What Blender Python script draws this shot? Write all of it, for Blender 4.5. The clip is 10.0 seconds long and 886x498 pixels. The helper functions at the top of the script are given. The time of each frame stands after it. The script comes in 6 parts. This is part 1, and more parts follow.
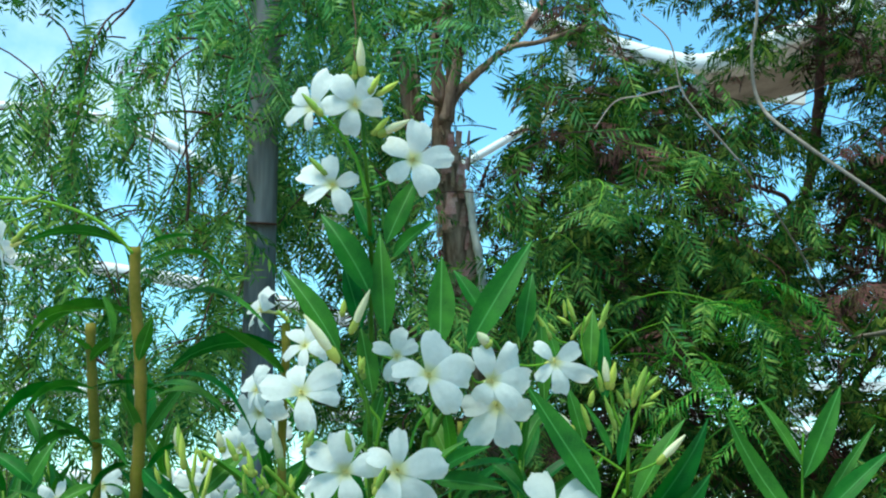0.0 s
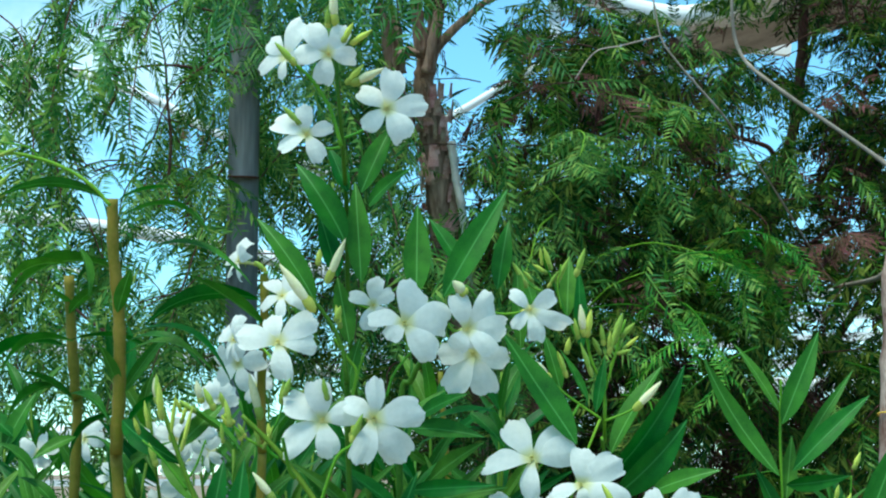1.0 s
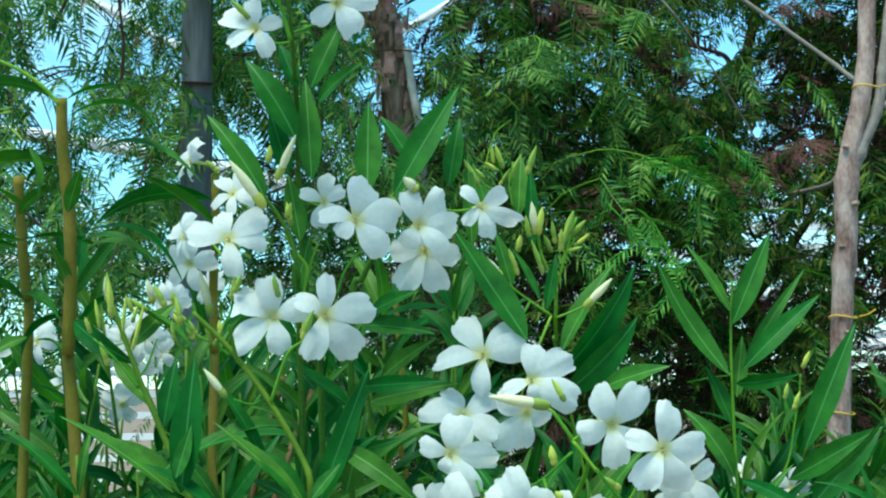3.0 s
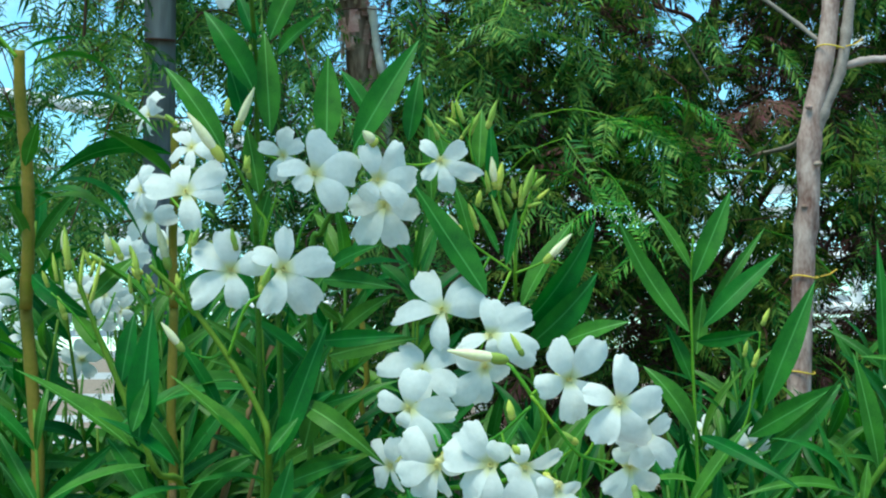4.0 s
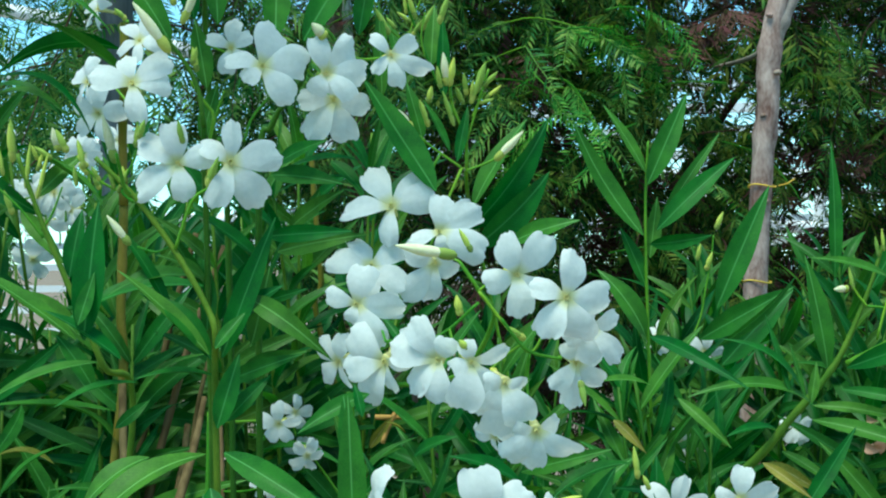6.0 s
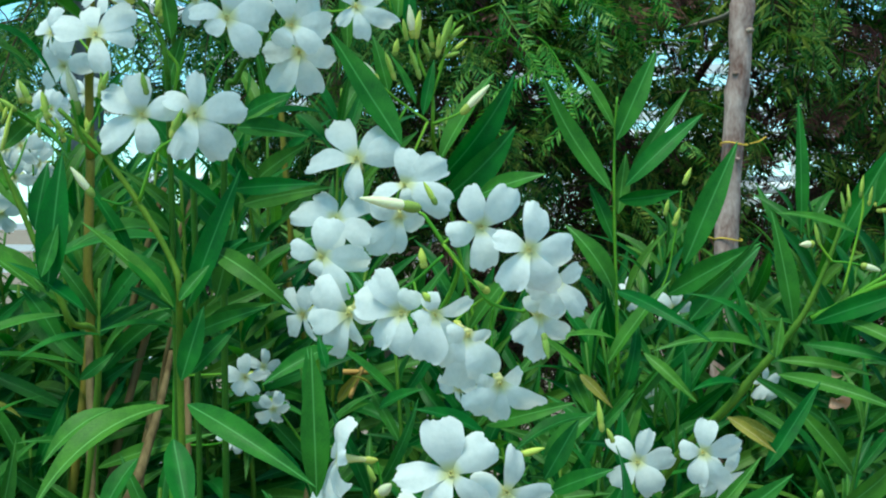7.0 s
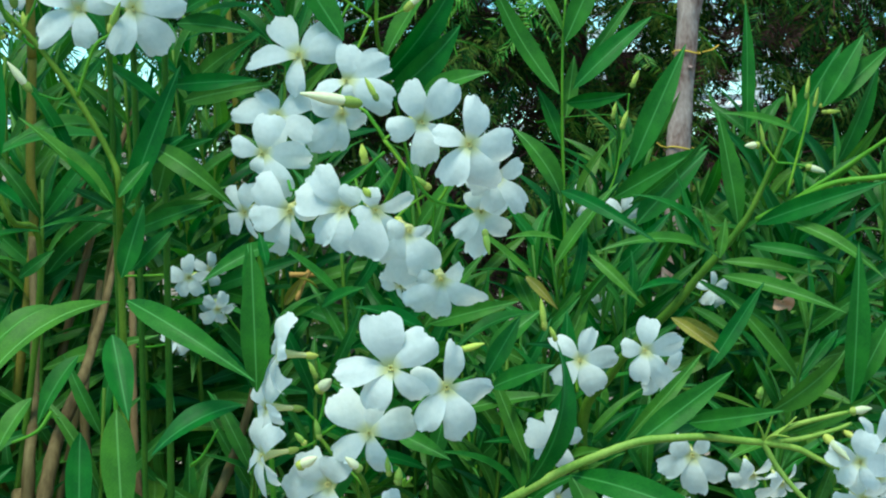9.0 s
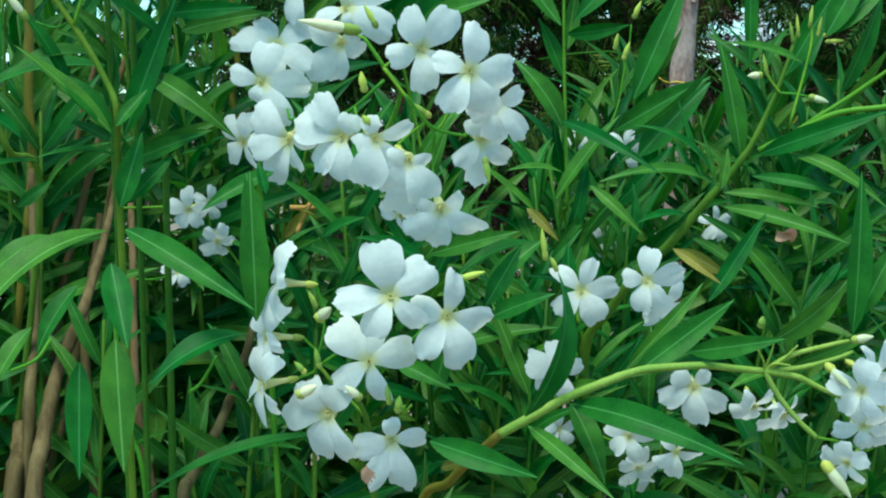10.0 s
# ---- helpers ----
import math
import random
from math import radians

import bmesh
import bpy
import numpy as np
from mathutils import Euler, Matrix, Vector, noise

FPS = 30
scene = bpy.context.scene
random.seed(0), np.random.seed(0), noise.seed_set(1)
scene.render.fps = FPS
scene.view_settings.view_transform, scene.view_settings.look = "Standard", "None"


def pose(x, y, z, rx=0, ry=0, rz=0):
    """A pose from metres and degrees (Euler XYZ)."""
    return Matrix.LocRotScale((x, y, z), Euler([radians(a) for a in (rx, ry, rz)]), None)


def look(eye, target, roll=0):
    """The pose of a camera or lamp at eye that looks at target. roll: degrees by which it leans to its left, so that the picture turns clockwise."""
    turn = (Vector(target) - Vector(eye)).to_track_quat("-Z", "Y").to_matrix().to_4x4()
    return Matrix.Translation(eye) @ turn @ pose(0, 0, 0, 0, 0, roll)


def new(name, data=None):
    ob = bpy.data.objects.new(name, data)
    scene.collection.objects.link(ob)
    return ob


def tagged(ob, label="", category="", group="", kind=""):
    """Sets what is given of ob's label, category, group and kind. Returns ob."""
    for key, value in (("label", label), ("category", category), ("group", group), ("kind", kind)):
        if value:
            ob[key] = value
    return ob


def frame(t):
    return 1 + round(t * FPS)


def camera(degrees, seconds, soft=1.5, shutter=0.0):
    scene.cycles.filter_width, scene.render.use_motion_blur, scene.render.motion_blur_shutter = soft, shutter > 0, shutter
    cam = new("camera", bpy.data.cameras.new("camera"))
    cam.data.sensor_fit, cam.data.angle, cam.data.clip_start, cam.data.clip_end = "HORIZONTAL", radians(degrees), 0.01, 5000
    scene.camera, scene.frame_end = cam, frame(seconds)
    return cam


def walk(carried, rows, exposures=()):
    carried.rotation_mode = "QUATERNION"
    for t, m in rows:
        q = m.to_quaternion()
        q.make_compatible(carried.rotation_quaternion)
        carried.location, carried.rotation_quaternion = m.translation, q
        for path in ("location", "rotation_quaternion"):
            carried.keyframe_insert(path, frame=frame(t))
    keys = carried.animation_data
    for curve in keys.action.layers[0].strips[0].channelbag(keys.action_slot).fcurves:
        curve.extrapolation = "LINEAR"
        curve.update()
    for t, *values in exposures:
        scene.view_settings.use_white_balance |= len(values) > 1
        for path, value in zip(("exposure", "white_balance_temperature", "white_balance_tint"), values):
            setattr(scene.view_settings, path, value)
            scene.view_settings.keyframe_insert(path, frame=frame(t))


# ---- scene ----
# ---- camera ----
cam = camera(29.29, 10.0, soft=2.1)
PATH = [
    (0.0, look((0.0000, -0.0000, 1.5500), (-0.0000, 1.9754, 1.8630), 0.195)),
    (0.5, look((0.0010, -0.0014, 1.5519), (0.0103, 1.9786, 1.8339), 0.098)),
    (1.0, look((0.0102, -0.0016, 1.5448), (0.0239, 1.9813, 1.8052), -0.274)),
    (1.5, look((0.0068, -0.0044, 1.5436), (0.0269, 1.9819, 1.7768), -0.205)),
    (2.0, look((0.0137, -0.0034, 1.5385), (0.0376, 1.9854, 1.7483), -0.313)),
    (2.5, look((0.0150, -0.0012, 1.5349), (0.0563, 1.9898, 1.7203), -0.468)),
    (4.0, look((0.0234, 0.0059, 1.5241), (0.1229, 2.0000, 1.6406), -0.269)),
    (4.5, look((0.0282, 0.0063, 1.5224), (0.1435, 2.0005, 1.6220), -0.194)),
    (5.0, look((0.0348, 0.0109, 1.5150), (0.1532, 2.0060, 1.5896), -0.129)),
    (5.5, look((0.0355, 0.0150, 1.5098), (0.1617, 2.0105, 1.5576), 0.005)),
    (7.0, look((0.0503, 0.0142, 1.4990), (0.2115, 2.0075, 1.4757), 0.340)),
    (7.5, look((0.0556, 0.0105, 1.4961), (0.2295, 2.0025, 1.4555), 0.322)),
    (8.0, look((0.0600, 0.0074, 1.4920), (0.2525, 1.9972, 1.4319), 0.264)),
    (8.5, look((0.0640, 0.0103, 1.4861), (0.2655, 1.9984, 1.4023), 0.327)),
    (9.0, look((0.0675, 0.0167, 1.4799), (0.2717, 2.0030, 1.3648), 0.455)),
    (9.5, look((0.0679, 0.0221, 1.4736), (0.2745, 2.0058, 1.3246), 0.439)),
    (10.0, look((0.0706, 0.0222, 1.4676), (0.2708, 2.0040, 1.2874), 0.377)),
]
walk(cam, PATH, [(0.0, 1.10, 6550, -11), (2.7, 1.09, 6500, -11), (5.0, 1.05, 6420, -12), (7.0, 0.99, 6380, -13), (10.0, 0.99, 6380, -13)])

# ---- world, sun, exposure ----
SUN_ELEVATION, SUN_AZIMUTH = 66.0, 212.0  # degrees; azimuth clockwise from +y
world = bpy.data.worlds.new("sky")
scene.world = world
world.use_nodes = True
wn = world.node_tree.nodes
wl = world.node_tree.links
wn.clear()
w_sky = wn.new("ShaderNodeTexSky")
w_sky.sky_type = "NISHITA"
w_sky.sun_disc = False
w_sky.sun_elevation = radians(SUN_ELEVATION)
w_sky.sun_rotation = radians(SUN_AZIMUTH)
w_sky.air_density, w_sky.dust_density, w_sky.ozone_density, w_sky.altitude = 1.0, 0.1, 1.0, 1500
w_noise = wn.new("ShaderNodeTexNoise")
w_noise.noise_dimensions = "4D"
w_noise.inputs["W"].default_value = 2.0
w_noise.inputs["Scale"].default_value = 3.2
w_noise.inputs["Detail"].default_value = 7.0
w_noise.inputs["Roughness"].default_value = 0.58
w_ramp = wn.new("ShaderNodeValToRGB")
w_ramp.color_ramp.elements[0].position, w_ramp.color_ramp.elements[1].position = 0.51, 0.70
w_mix = wn.new("ShaderNodeMixRGB")
w_mix.inputs["Color2"].default_value = (4.4, 5.1, 5.6, 1)
w_tint = wn.new("ShaderNodeMixRGB")
w_tint.blend_type, w_tint.inputs["Fac"].default_value = "MULTIPLY", 1.0
w_tint.inputs["Color2"].default_value = (0.53, 0.80, 0.90, 1)
w_back = wn.new("ShaderNodeBackground")
w_back.inputs["Strength"].default_value = 0.15
w_out = wn.new("ShaderNodeOutputWorld")
wl.new(w_noise.outputs["Fac"], w_ramp.inputs["Fac"])
wl.new(w_ramp.outputs["Color"], w_mix.inputs["Fac"])
wl.new(w_sky.outputs["Color"], w_tint.inputs["Color1"])
wl.new(w_tint.outputs["Color"], w_mix.inputs["Color1"])
wl.new(w_mix.outputs["Color"], w_back.inputs["Color"])
wl.new(w_back.outputs["Background"], w_out.inputs["Surface"])

sun_data = bpy.data.lights.new("sun", "SUN")
sun_data.energy, sun_data.angle, sun_data.color = 2.35, radians(24), (1.0, 0.98, 0.93)
sun = new("sun", sun_data)
az, el = radians(SUN_AZIMUTH), radians(SUN_ELEVATION)
sun_way = Vector((math.sin(az) * math.cos(el), math.cos(az) * math.cos(el), math.sin(el)))
sun.matrix_world = look(sun_way * 20, (0, 0, 0))


# ---- materials ----
def material(name, colour, colour_b, scale=30.0, rough=0.5, bump=0.2, spread=0.15, translucent=None, fine=400.0, random="object", metal=0.0, gloss=0.15, streak=1.0):
    """Two colours mixed by noise at two scales, shifted from piece to piece, with a fine relief."""
    m = bpy.data.materials.new(name)
    m.use_nodes = True
    n, l = m.node_tree.nodes, m.node_tree.links
    n.clear()
    out, p = n.new("ShaderNodeOutputMaterial"), n.new("ShaderNodeBsdfPrincipled")
    co = n.new("ShaderNodeTexCoord")
    big, small = n.new("ShaderNodeTexNoise"), n.new("ShaderNodeTexNoise")
    big.inputs["Scale"].default_value, small.inputs["Scale"].default_value = scale, fine
    big.inputs["Detail"].default_value = 4.0
    add, half = n.new("ShaderNodeMath"), n.new("ShaderNodeMath")
    half.operation, half.inputs[1].default_value = "MULTIPLY_ADD", 0.45
    run = n.new("ShaderNodeMapping")
    run.inputs["Scale"].default_value = (1, 1, streak)
    l.new(co.outputs["Object"], run.inputs["Vector"])
    l.new(run.outputs["Vector"], big.inputs["Vector"])
    l.new(run.outputs["Vector"], small.inputs["Vector"])
    l.new(small.outputs["Fac"], half.inputs[0])
    l.new(big.outputs["Fac"], half.inputs[2])
    ramp = n.new("ShaderNodeMapRange")
    ramp.inputs["From Min"].default_value, ramp.inputs["From Max"].default_value = 0.5, 0.95
    l.new(half.outputs[0], ramp.inputs["Value"])
    mix = n.new("ShaderNodeMixRGB")
    mix.inputs["Color1"].default_value, mix.inputs["Color2"].default_value = (*colour, 1), (*colour_b, 1)
    l.new(ramp.outputs["Result"], mix.inputs["Fac"])
    hsv = n.new("ShaderNodeHueSaturation")
    l.new(mix.outputs["Color"], hsv.inputs["Color"])
    if random == "object":
        source = n.new("ShaderNodeObjectInfo").outputs["Random"]
    else:
        source = n.new("ShaderNodeNewGeometry").outputs["Random Per Island"]
    val = n.new("ShaderNodeMapRange")
    val.inputs["To Min"].default_value, val.inputs["To Max"].default_value = 1 - spread * 2, 1 + spread * 2
    l.new(source, val.inputs["Value"])
    l.new(val.outputs["Result"], hsv.inputs["Value"])
    hue = n.new("ShaderNodeMapRange")
    hue.inputs["To Min"].default_value, hue.inputs["To Max"].default_value = 0.5 + spread * 0.1, 0.5 - spread * 0.3
    l.new(source, hue.inputs["Value"])
    l.new(hue.outputs["Result"], hsv.inputs["Hue"])
    p.inputs["Roughness"].default_value, p.inputs["Metallic"].default_value = rough, metal
    p.inputs["Specular IOR Level"].default_value = gloss
    l.new(hsv.outputs["Color"], p.inputs["Base Color"])
    if bump:
        b = n.new("ShaderNodeBump")
        b.inputs["Strength"].default_value, b.inputs["Distance"].default_value = bump, 0.002
        l.new(half.outputs[0], b.inputs["Height"])
        l.new(b.outputs["Normal"], p.inputs["Normal"])
    shader = p.outputs["BSDF"]
    if translucent:
        tr, blend = n.new("ShaderNodeBsdfTranslucent"), n.new("ShaderNodeMixShader")
        tint = n.new("ShaderNodeMixRGB")
        tint.blend_type, tint.inputs["Fac"].default_value = "MULTIPLY", 1.0
        tint.inputs["Color2"].default_value = (*translucent[1], 1)
        l.new(hsv.outputs["Color"], tint.inputs["Color1"])
        l.new(tint.outputs["Color"], tr.inputs["Color"])
        blend.inputs["Fac"].default_value = translucent[0]
        l.new(p.outputs["BSDF"], blend.inputs[1])
        l.new(tr.outputs["BSDF"], blend.inputs[2])
        shader = blend.outputs["Shader"]
    l.new(shader, out.inputs["Surface"])
    return m, mix, n, l


def veined(m, mix, n, l, pale, width=0.05):
    """A paler midrib and faint side veins along a leaf, by its own length and breadth."""
    uv, sep = n.new("ShaderNodeUVMap"), n.new("ShaderNodeSeparateXYZ")
    uv.uv_map = "leaf"
    l.new(uv.outputs["UV"], sep.inputs["Vector"])
    off, size, rib = n.new("ShaderNodeMath"), n.new("ShaderNodeMath"), n.new("ShaderNodeMapRange")
    off.operation, off.inputs[1].default_value = "SUBTRACT", 0.5
    size.operation = "ABSOLUTE"
    rib.inputs["From Min"].default_value, rib.inputs["From Max"].default_value = width * 0.35, width
    rib.inputs["To Min"].default_value, rib.inputs["To Max"].default_value = 1.0, 0.0
    l.new(sep.outputs["Y"], off.inputs[0])
    l.new(off.outputs[0], size.inputs[0])
    l.new(size.outputs[0], rib.inputs["Value"])
    side, slope, wave, faint = n.new("ShaderNodeMath"), n.new("ShaderNodeMath"), n.new("ShaderNodeMath"), n.new("ShaderNodeMath")
    side.operation, side.inputs[1].default_value = "MULTIPLY_ADD", -0.25
    l.new(size.outputs[0], side.inputs[0])
    l.new(sep.outputs["X"], side.inputs[2])
    slope.operation, slope.inputs[1].default_value = "MULTIPLY", 190.0
    l.new(side.outputs[0], slope.inputs[0])
    wave.operation = "SINE"
    l.new(slope.outputs[0], wave.inputs[0])
    faint.operation, faint.inputs[1].default_value, faint.inputs[2].default_value = "MULTIPLY_ADD", 0.022, 0.03
    l.new(wave.outputs[0], faint.inputs[0])
    most = n.new("ShaderNodeMath")
    most.operation = "MAXIMUM"
    l.new(faint.outputs[0], most.inputs[0])
    l.new(rib.outputs["Result"], most.inputs[1])
    over = n.new("ShaderNodeMixRGB")
    over.inputs["Color2"].default_value = (*pale, 1)
    to = mix.outputs["Color"].links[0].to_socket
    l.new(mix.outputs["Color"], over.inputs["Color1"])
    l.new(most.outputs[0], over.inputs["Fac"])
    l.new(over.outputs["Color"], to)
    return m


LEAF = veined(*material("oleander_leaf", (0.009, 0.080, 0.009), (0.025, 0.156, 0.015), 5, 0.5, 0.06, 0.13, (0.15, (1.2, 1.9, 0.7)), fine=70, gloss=0.13), (0.07, 0.25, 0.06), 0.038)
LEAF_MIX = veined(*material("oleander_foliage", (0.008, 0.080, 0.010), (0.024, 0.155, 0.017), 25, 0.48, 0.15, 0.2, (0.28, (1.15, 1.8, 0.7)), random="island", gloss=0.18), (0.05, 0.21, 0.05), 0.038)
THROAT = material("cream_throat", (0.74, 0.72, 0.26), (0.80, 0.79, 0.44), 200, 0.6, 0.1, 0.05, (0.4, (1, 1, 0.9)))[0]
def tinted_base(m, mix, n, l, tint, axis="X", start=0.08, end=0.34):
    """Another colour at the base of a petal or bud, by its own length."""
    co, sep, run, over = n.new("ShaderNodeTexCoord"), n.new("ShaderNodeSeparateXYZ"), n.new("ShaderNodeMapRange"), n.new("ShaderNodeMixRGB")
    l.new(co.outputs["Object"], sep.inputs["Vector"])
    l.new(sep.outputs[axis], run.inputs["Value"])
    run.interpolation_type = "SMOOTHSTEP"
    run.inputs["From Min"].default_value, run.inputs["From Max"].default_value = start, end
    run.inputs["To Min"].default_value, run.inputs["To Max"].default_value = 1.0, 0.0
    over.inputs["Color2"].default_value = (*tint, 1)
    to = mix.outputs["Color"].links[0].to_socket
    l.new(mix.outputs["Color"], over.inputs["Color1"])
    l.new(run.outputs["Result"], over.inputs["Fac"])
    l.new(over.outputs["Color"], to)
    return m


PETAL = tinted_base(*material("white_petal", (0.77, 0.80, 0.78), (0.85, 0.87, 0.85), 9, 0.7, 0.25, 0.03, (0.46, (1, 1, 0.98)), fine=40, gloss=0.15), (0.70, 0.71, 0.38), "X", 0.05, 0.29)
BUD = tinted_base(*material("cream_bud", (0.62, 0.66, 0.34), (0.80, 0.80, 0.58), 12, 0.55, 0.15, 0.10, (0.2, (1, 1, 0.9)), fine=50, gloss=0.2), (0.48, 0.52, 0.17), "Z", 0.04, 0.24)
CALYX = material("green_calyx", (0.19, 0.31, 0.05), (0.36, 0.44, 0.10), 80, 0.5, 0.15, 0.15)[0]
GREEN_BUD = material("green_bud", (0.24, 0.42, 0.045), (0.46, 0.60, 0.13), 60, 0.5, 0.15, 0.15)[0]
STALK = material("green_stem", (0.045, 0.21, 0.013), (0.11, 0.30, 0.024), 40, 0.45, 0.2, 0.12)[0]
PALE_STEM = material("pale_stem", (0.13, 0.27, 0.03), (0.30, 0.42, 0.08), 30, 0.5, 0.2, 0.08)[0]
OLD_CANE = material("old_brown_cane", (0.075, 0.052, 0.018), (0.21, 0.16, 0.065), 60, 0.75, 0.8, 0.08, fine=220, streak=0.25)[0]
STEM = material("olive_stem", (0.034, 0.125, 0.010), (0.085, 0.19, 0.018), 30, 0.5, 0.25, 0.12)[0]
CANE = material("brown_cane", (0.12, 0.135, 0.012), (0.22, 0.18, 0.03), 30, 0.55, 0.4, 0.06, fine=250)[0]
WILT = material("browned_petal", (0.42, 0.25, 0.13), (0.60, 0.42, 0.26), 90, 0.7, 0.3, 0.1)[0]
FEATHER = material("pepper_leaf", (0.023, 0.115, 0.024), (0.090, 0.28, 0.060), 6, 0.6, 0.0, 0.28, (0.2, (1.2, 1.7, 0.8)), random="island", gloss=0.12)[0]
# pepper leaf again, with sunlight and bluish sky sheen put into a brighter colour
LIT_FEATHER = material("lit_pepper_leaf", (0.035, 0.18, 0.05), (0.12, 0.36, 0.12), 6, 0.5, 0.0, 0.25, (0.25, (1.1, 1.5, 0.9)), random="island", gloss=0.3)[0]
LIGHT_FEATHER = material("bright_green_feather_leaf", (0.03, 0.20, 0.028), (0.09, 0.34, 0.055), 6, 0.6, 0.0, 0.2, (0.25, (1.2, 1.6, 0.8)), random="island", gloss=0.1)[0]
DARK_FEATHER = material("dark_needle_leaf", (0.012, 0.054, 0.010), (0.042, 0.155, 0.026), 5, 0.65, 0.0, 0.38, (0.32, (1.2, 1.6, 0.9)), random="island", gloss=0.08)[0]
DRY = material("dry_twig_leaf", (0.036, 0.022, 0.012), (0.105, 0.062, 0.036), 8, 0.7, 0.0, 0.25, random="island")[0]
BARK = material("reddish_bark", (0.085, 0.045, 0.03), (0.50, 0.345, 0.26), 55, 0.9, 1.0, 0.1, fine=190, streak=0.16)[0]
RED_TWIG = material("reddish_twig", (0.055, 0.03, 0.02), (0.13, 0.075, 0.055), 40, 0.8, 0.4, 0.1)[0]
FLAKE = material("peeling_red_bark", (0.30, 0.16, 0.10), (0.64, 0.48, 0.37), 60, 0.85, 0.5, 0.2, random="island")[0]
DARK_BARK = material("dark_reddish_bark", (0.045, 0.024, 0.016), (0.15, 0.085, 0.06), 18, 0.9, 0.8, 0.1, fine=140)[0]
SAPLING = material("grey_bark", (0.15, 0.085, 0.06), (0.50, 0.385, 0.32), 34, 0.85, 1.0, 0.08, fine=230, streak=0.5)[0]
TWIG = material("pale_twig", (0.22, 0.18, 0.15), (0.38, 0.32, 0.28), 60, 0.8, 0.4, 0.1)[0]
POST = material("weathered_grey_post", (0.085, 0.09, 0.10), (0.24, 0.25, 0.265), 22, 0.85, 0.6, 0.02, fine=120, streak=0.12)[0]
PALE = material("pale_peeling_bark", (0.58, 0.53, 0.48), (0.78, 0.75, 0.70), 40, 0.85, 0.7, 0.05, fine=200)[0]
YELLOW_LEAF = veined(*material("yellowed_leaf", (0.14, 0.18, 0.02), (0.27, 0.25, 0.04), 25, 0.5, 0.2, 0.1, (0.2, (1, 1, 0.6))), (0.36, 0.34, 0.12))
YELLOW_STEM = material("yellowed_stem", (0.30, 0.20, 0.04), (0.48, 0.34, 0.09), 40, 0.7, 0.3, 0.1)[0]
TWINE = material("yellow_twine", (0.65, 0.42, 0.04), (0.78, 0.55, 0.10), 300, 0.7, 0.5, 0.03)[0]
WHITE = material("white_frame", (0.72, 0.73, 0.74), (0.82, 0.82, 0.82), 3, 0.45, 0.1, 0.03, fine=60)[0]
SHEET = material("dull_roof_sheet", (0.16, 0.125, 0.10), (0.30, 0.25, 0.21), 6, 0.8, 0.4, 0.0, fine=90)[0]
EARTH = material("dry_earth", (0.15, 0.11, 0.08), (0.32, 0.25, 0.19), 5, 0.95, 1.0, 0.0, fine=60)[0]


# ---- helpers for shapes ----
def mesh(name, verts, faces, mat, uvs=None, smooth=True, slots=None):
    me = bpy.data.meshes.new(name)
    me.from_pydata([tuple(v) for v in verts], [], [tuple(int(i) for i in f) for f in faces])
    for one in mat if isinstance(mat, (list, tuple)) else [mat]:
        me.materials.append(one)
    if uvs is not None:
        layer = me.uv_layers.new(name="leaf")
        loops = np.zeros(len(me.loops), dtype=np.int32)
        me.loops.foreach_get("vertex_index", loops)
        layer.data.foreach_set("uv", np.asarray(uvs, dtype=np.float32)[loops].ravel())
    me.polygons.foreach_set("use_smooth", [smooth] * len(me.polygons))
    if slots is not None:
        me.polygons.foreach_set("material_index", slots)
    return me


WORLD = {}


def part(name, data, parent, m=None, label=""):
    """One mesh object under a thing or a part, at the world pose m."""
    ob = new(name, data)
    ob.parent = parent
    m = m or Matrix()
    ob.matrix_basis = WORLD.get(parent.name, Matrix()).inverted() @ m
    WORLD[ob.name] = m
    if label:
        tagged(ob, label)
    return ob


def thing(name, place, label, category, group="", kind=""):
    ob = new(name)
    ob.empty_display_size = 0.05
    ob.matrix_basis = Matrix.Translation(place)
    WORLD[ob.name] = ob.matrix_basis.copy()
    return tagged(ob, label, category, group, kind)


def smooth_line(pts, steps=6):
    """Points of a Catmull-Rom curve through pts."""
    p = [Vector(q) for q in pts]
    p = [p[0] * 2 - p[1], *p, p[-1] * 2 - p[-2]]
    line = []
    for a, b, c, d in zip(p, p[1:], p[2:], p[3:]):
        for k in range(steps):
            t = k / steps
            line.append(0.5 * (2 * b + (c - a) * t + (2 * a - 5 * b + 4 * c - d) * t**2 + (3 * b - a - 3 * c + d) * t**3))
    return [*line, p[-2]]


def tube(line, r0, r1, sides=8, rough=0.0, knots=0.0, seed=0):
    """Vertices and faces of a closed tapering tube along a line; rough and knots vary its radius."""
    rng = random.Random(seed)
    verts, faces, n = [], [], len(line)
    side = None
    for i, c in enumerate(line):
        way = (line[min(i + 1, n - 1)] - line[max(i - 1, 0)]).normalized()
        side = way.orthogonal() if side is None else side - way * side.dot(way)
        side.normalize()
        up = way.cross(side)
        r = r0 + (r1 - r0) * i / (n - 1)
        r *= 1 + (knots if rng.random() < 0.16 else 0)
        for k in range(sides):
            a = 2 * math.pi * k / sides
            rr = r * (1 + rough * noise.noise(c * 14 + Vector((math.cos(a), math.sin(a), seed))))
            verts.append(c + (side * math.cos(a) + up * math.sin(a)) * rr)
    for i in range(n - 1):
        for k in range(sides):
            a, b = i * sides + k, i * sides + (k + 1) % sides
            faces.append((a, b, b + sides, a + sides))
    faces.append(tuple(range(sides))[::-1])
    faces.append(tuple(range((n - 1) * sides, n * sides)))
    return verts, faces


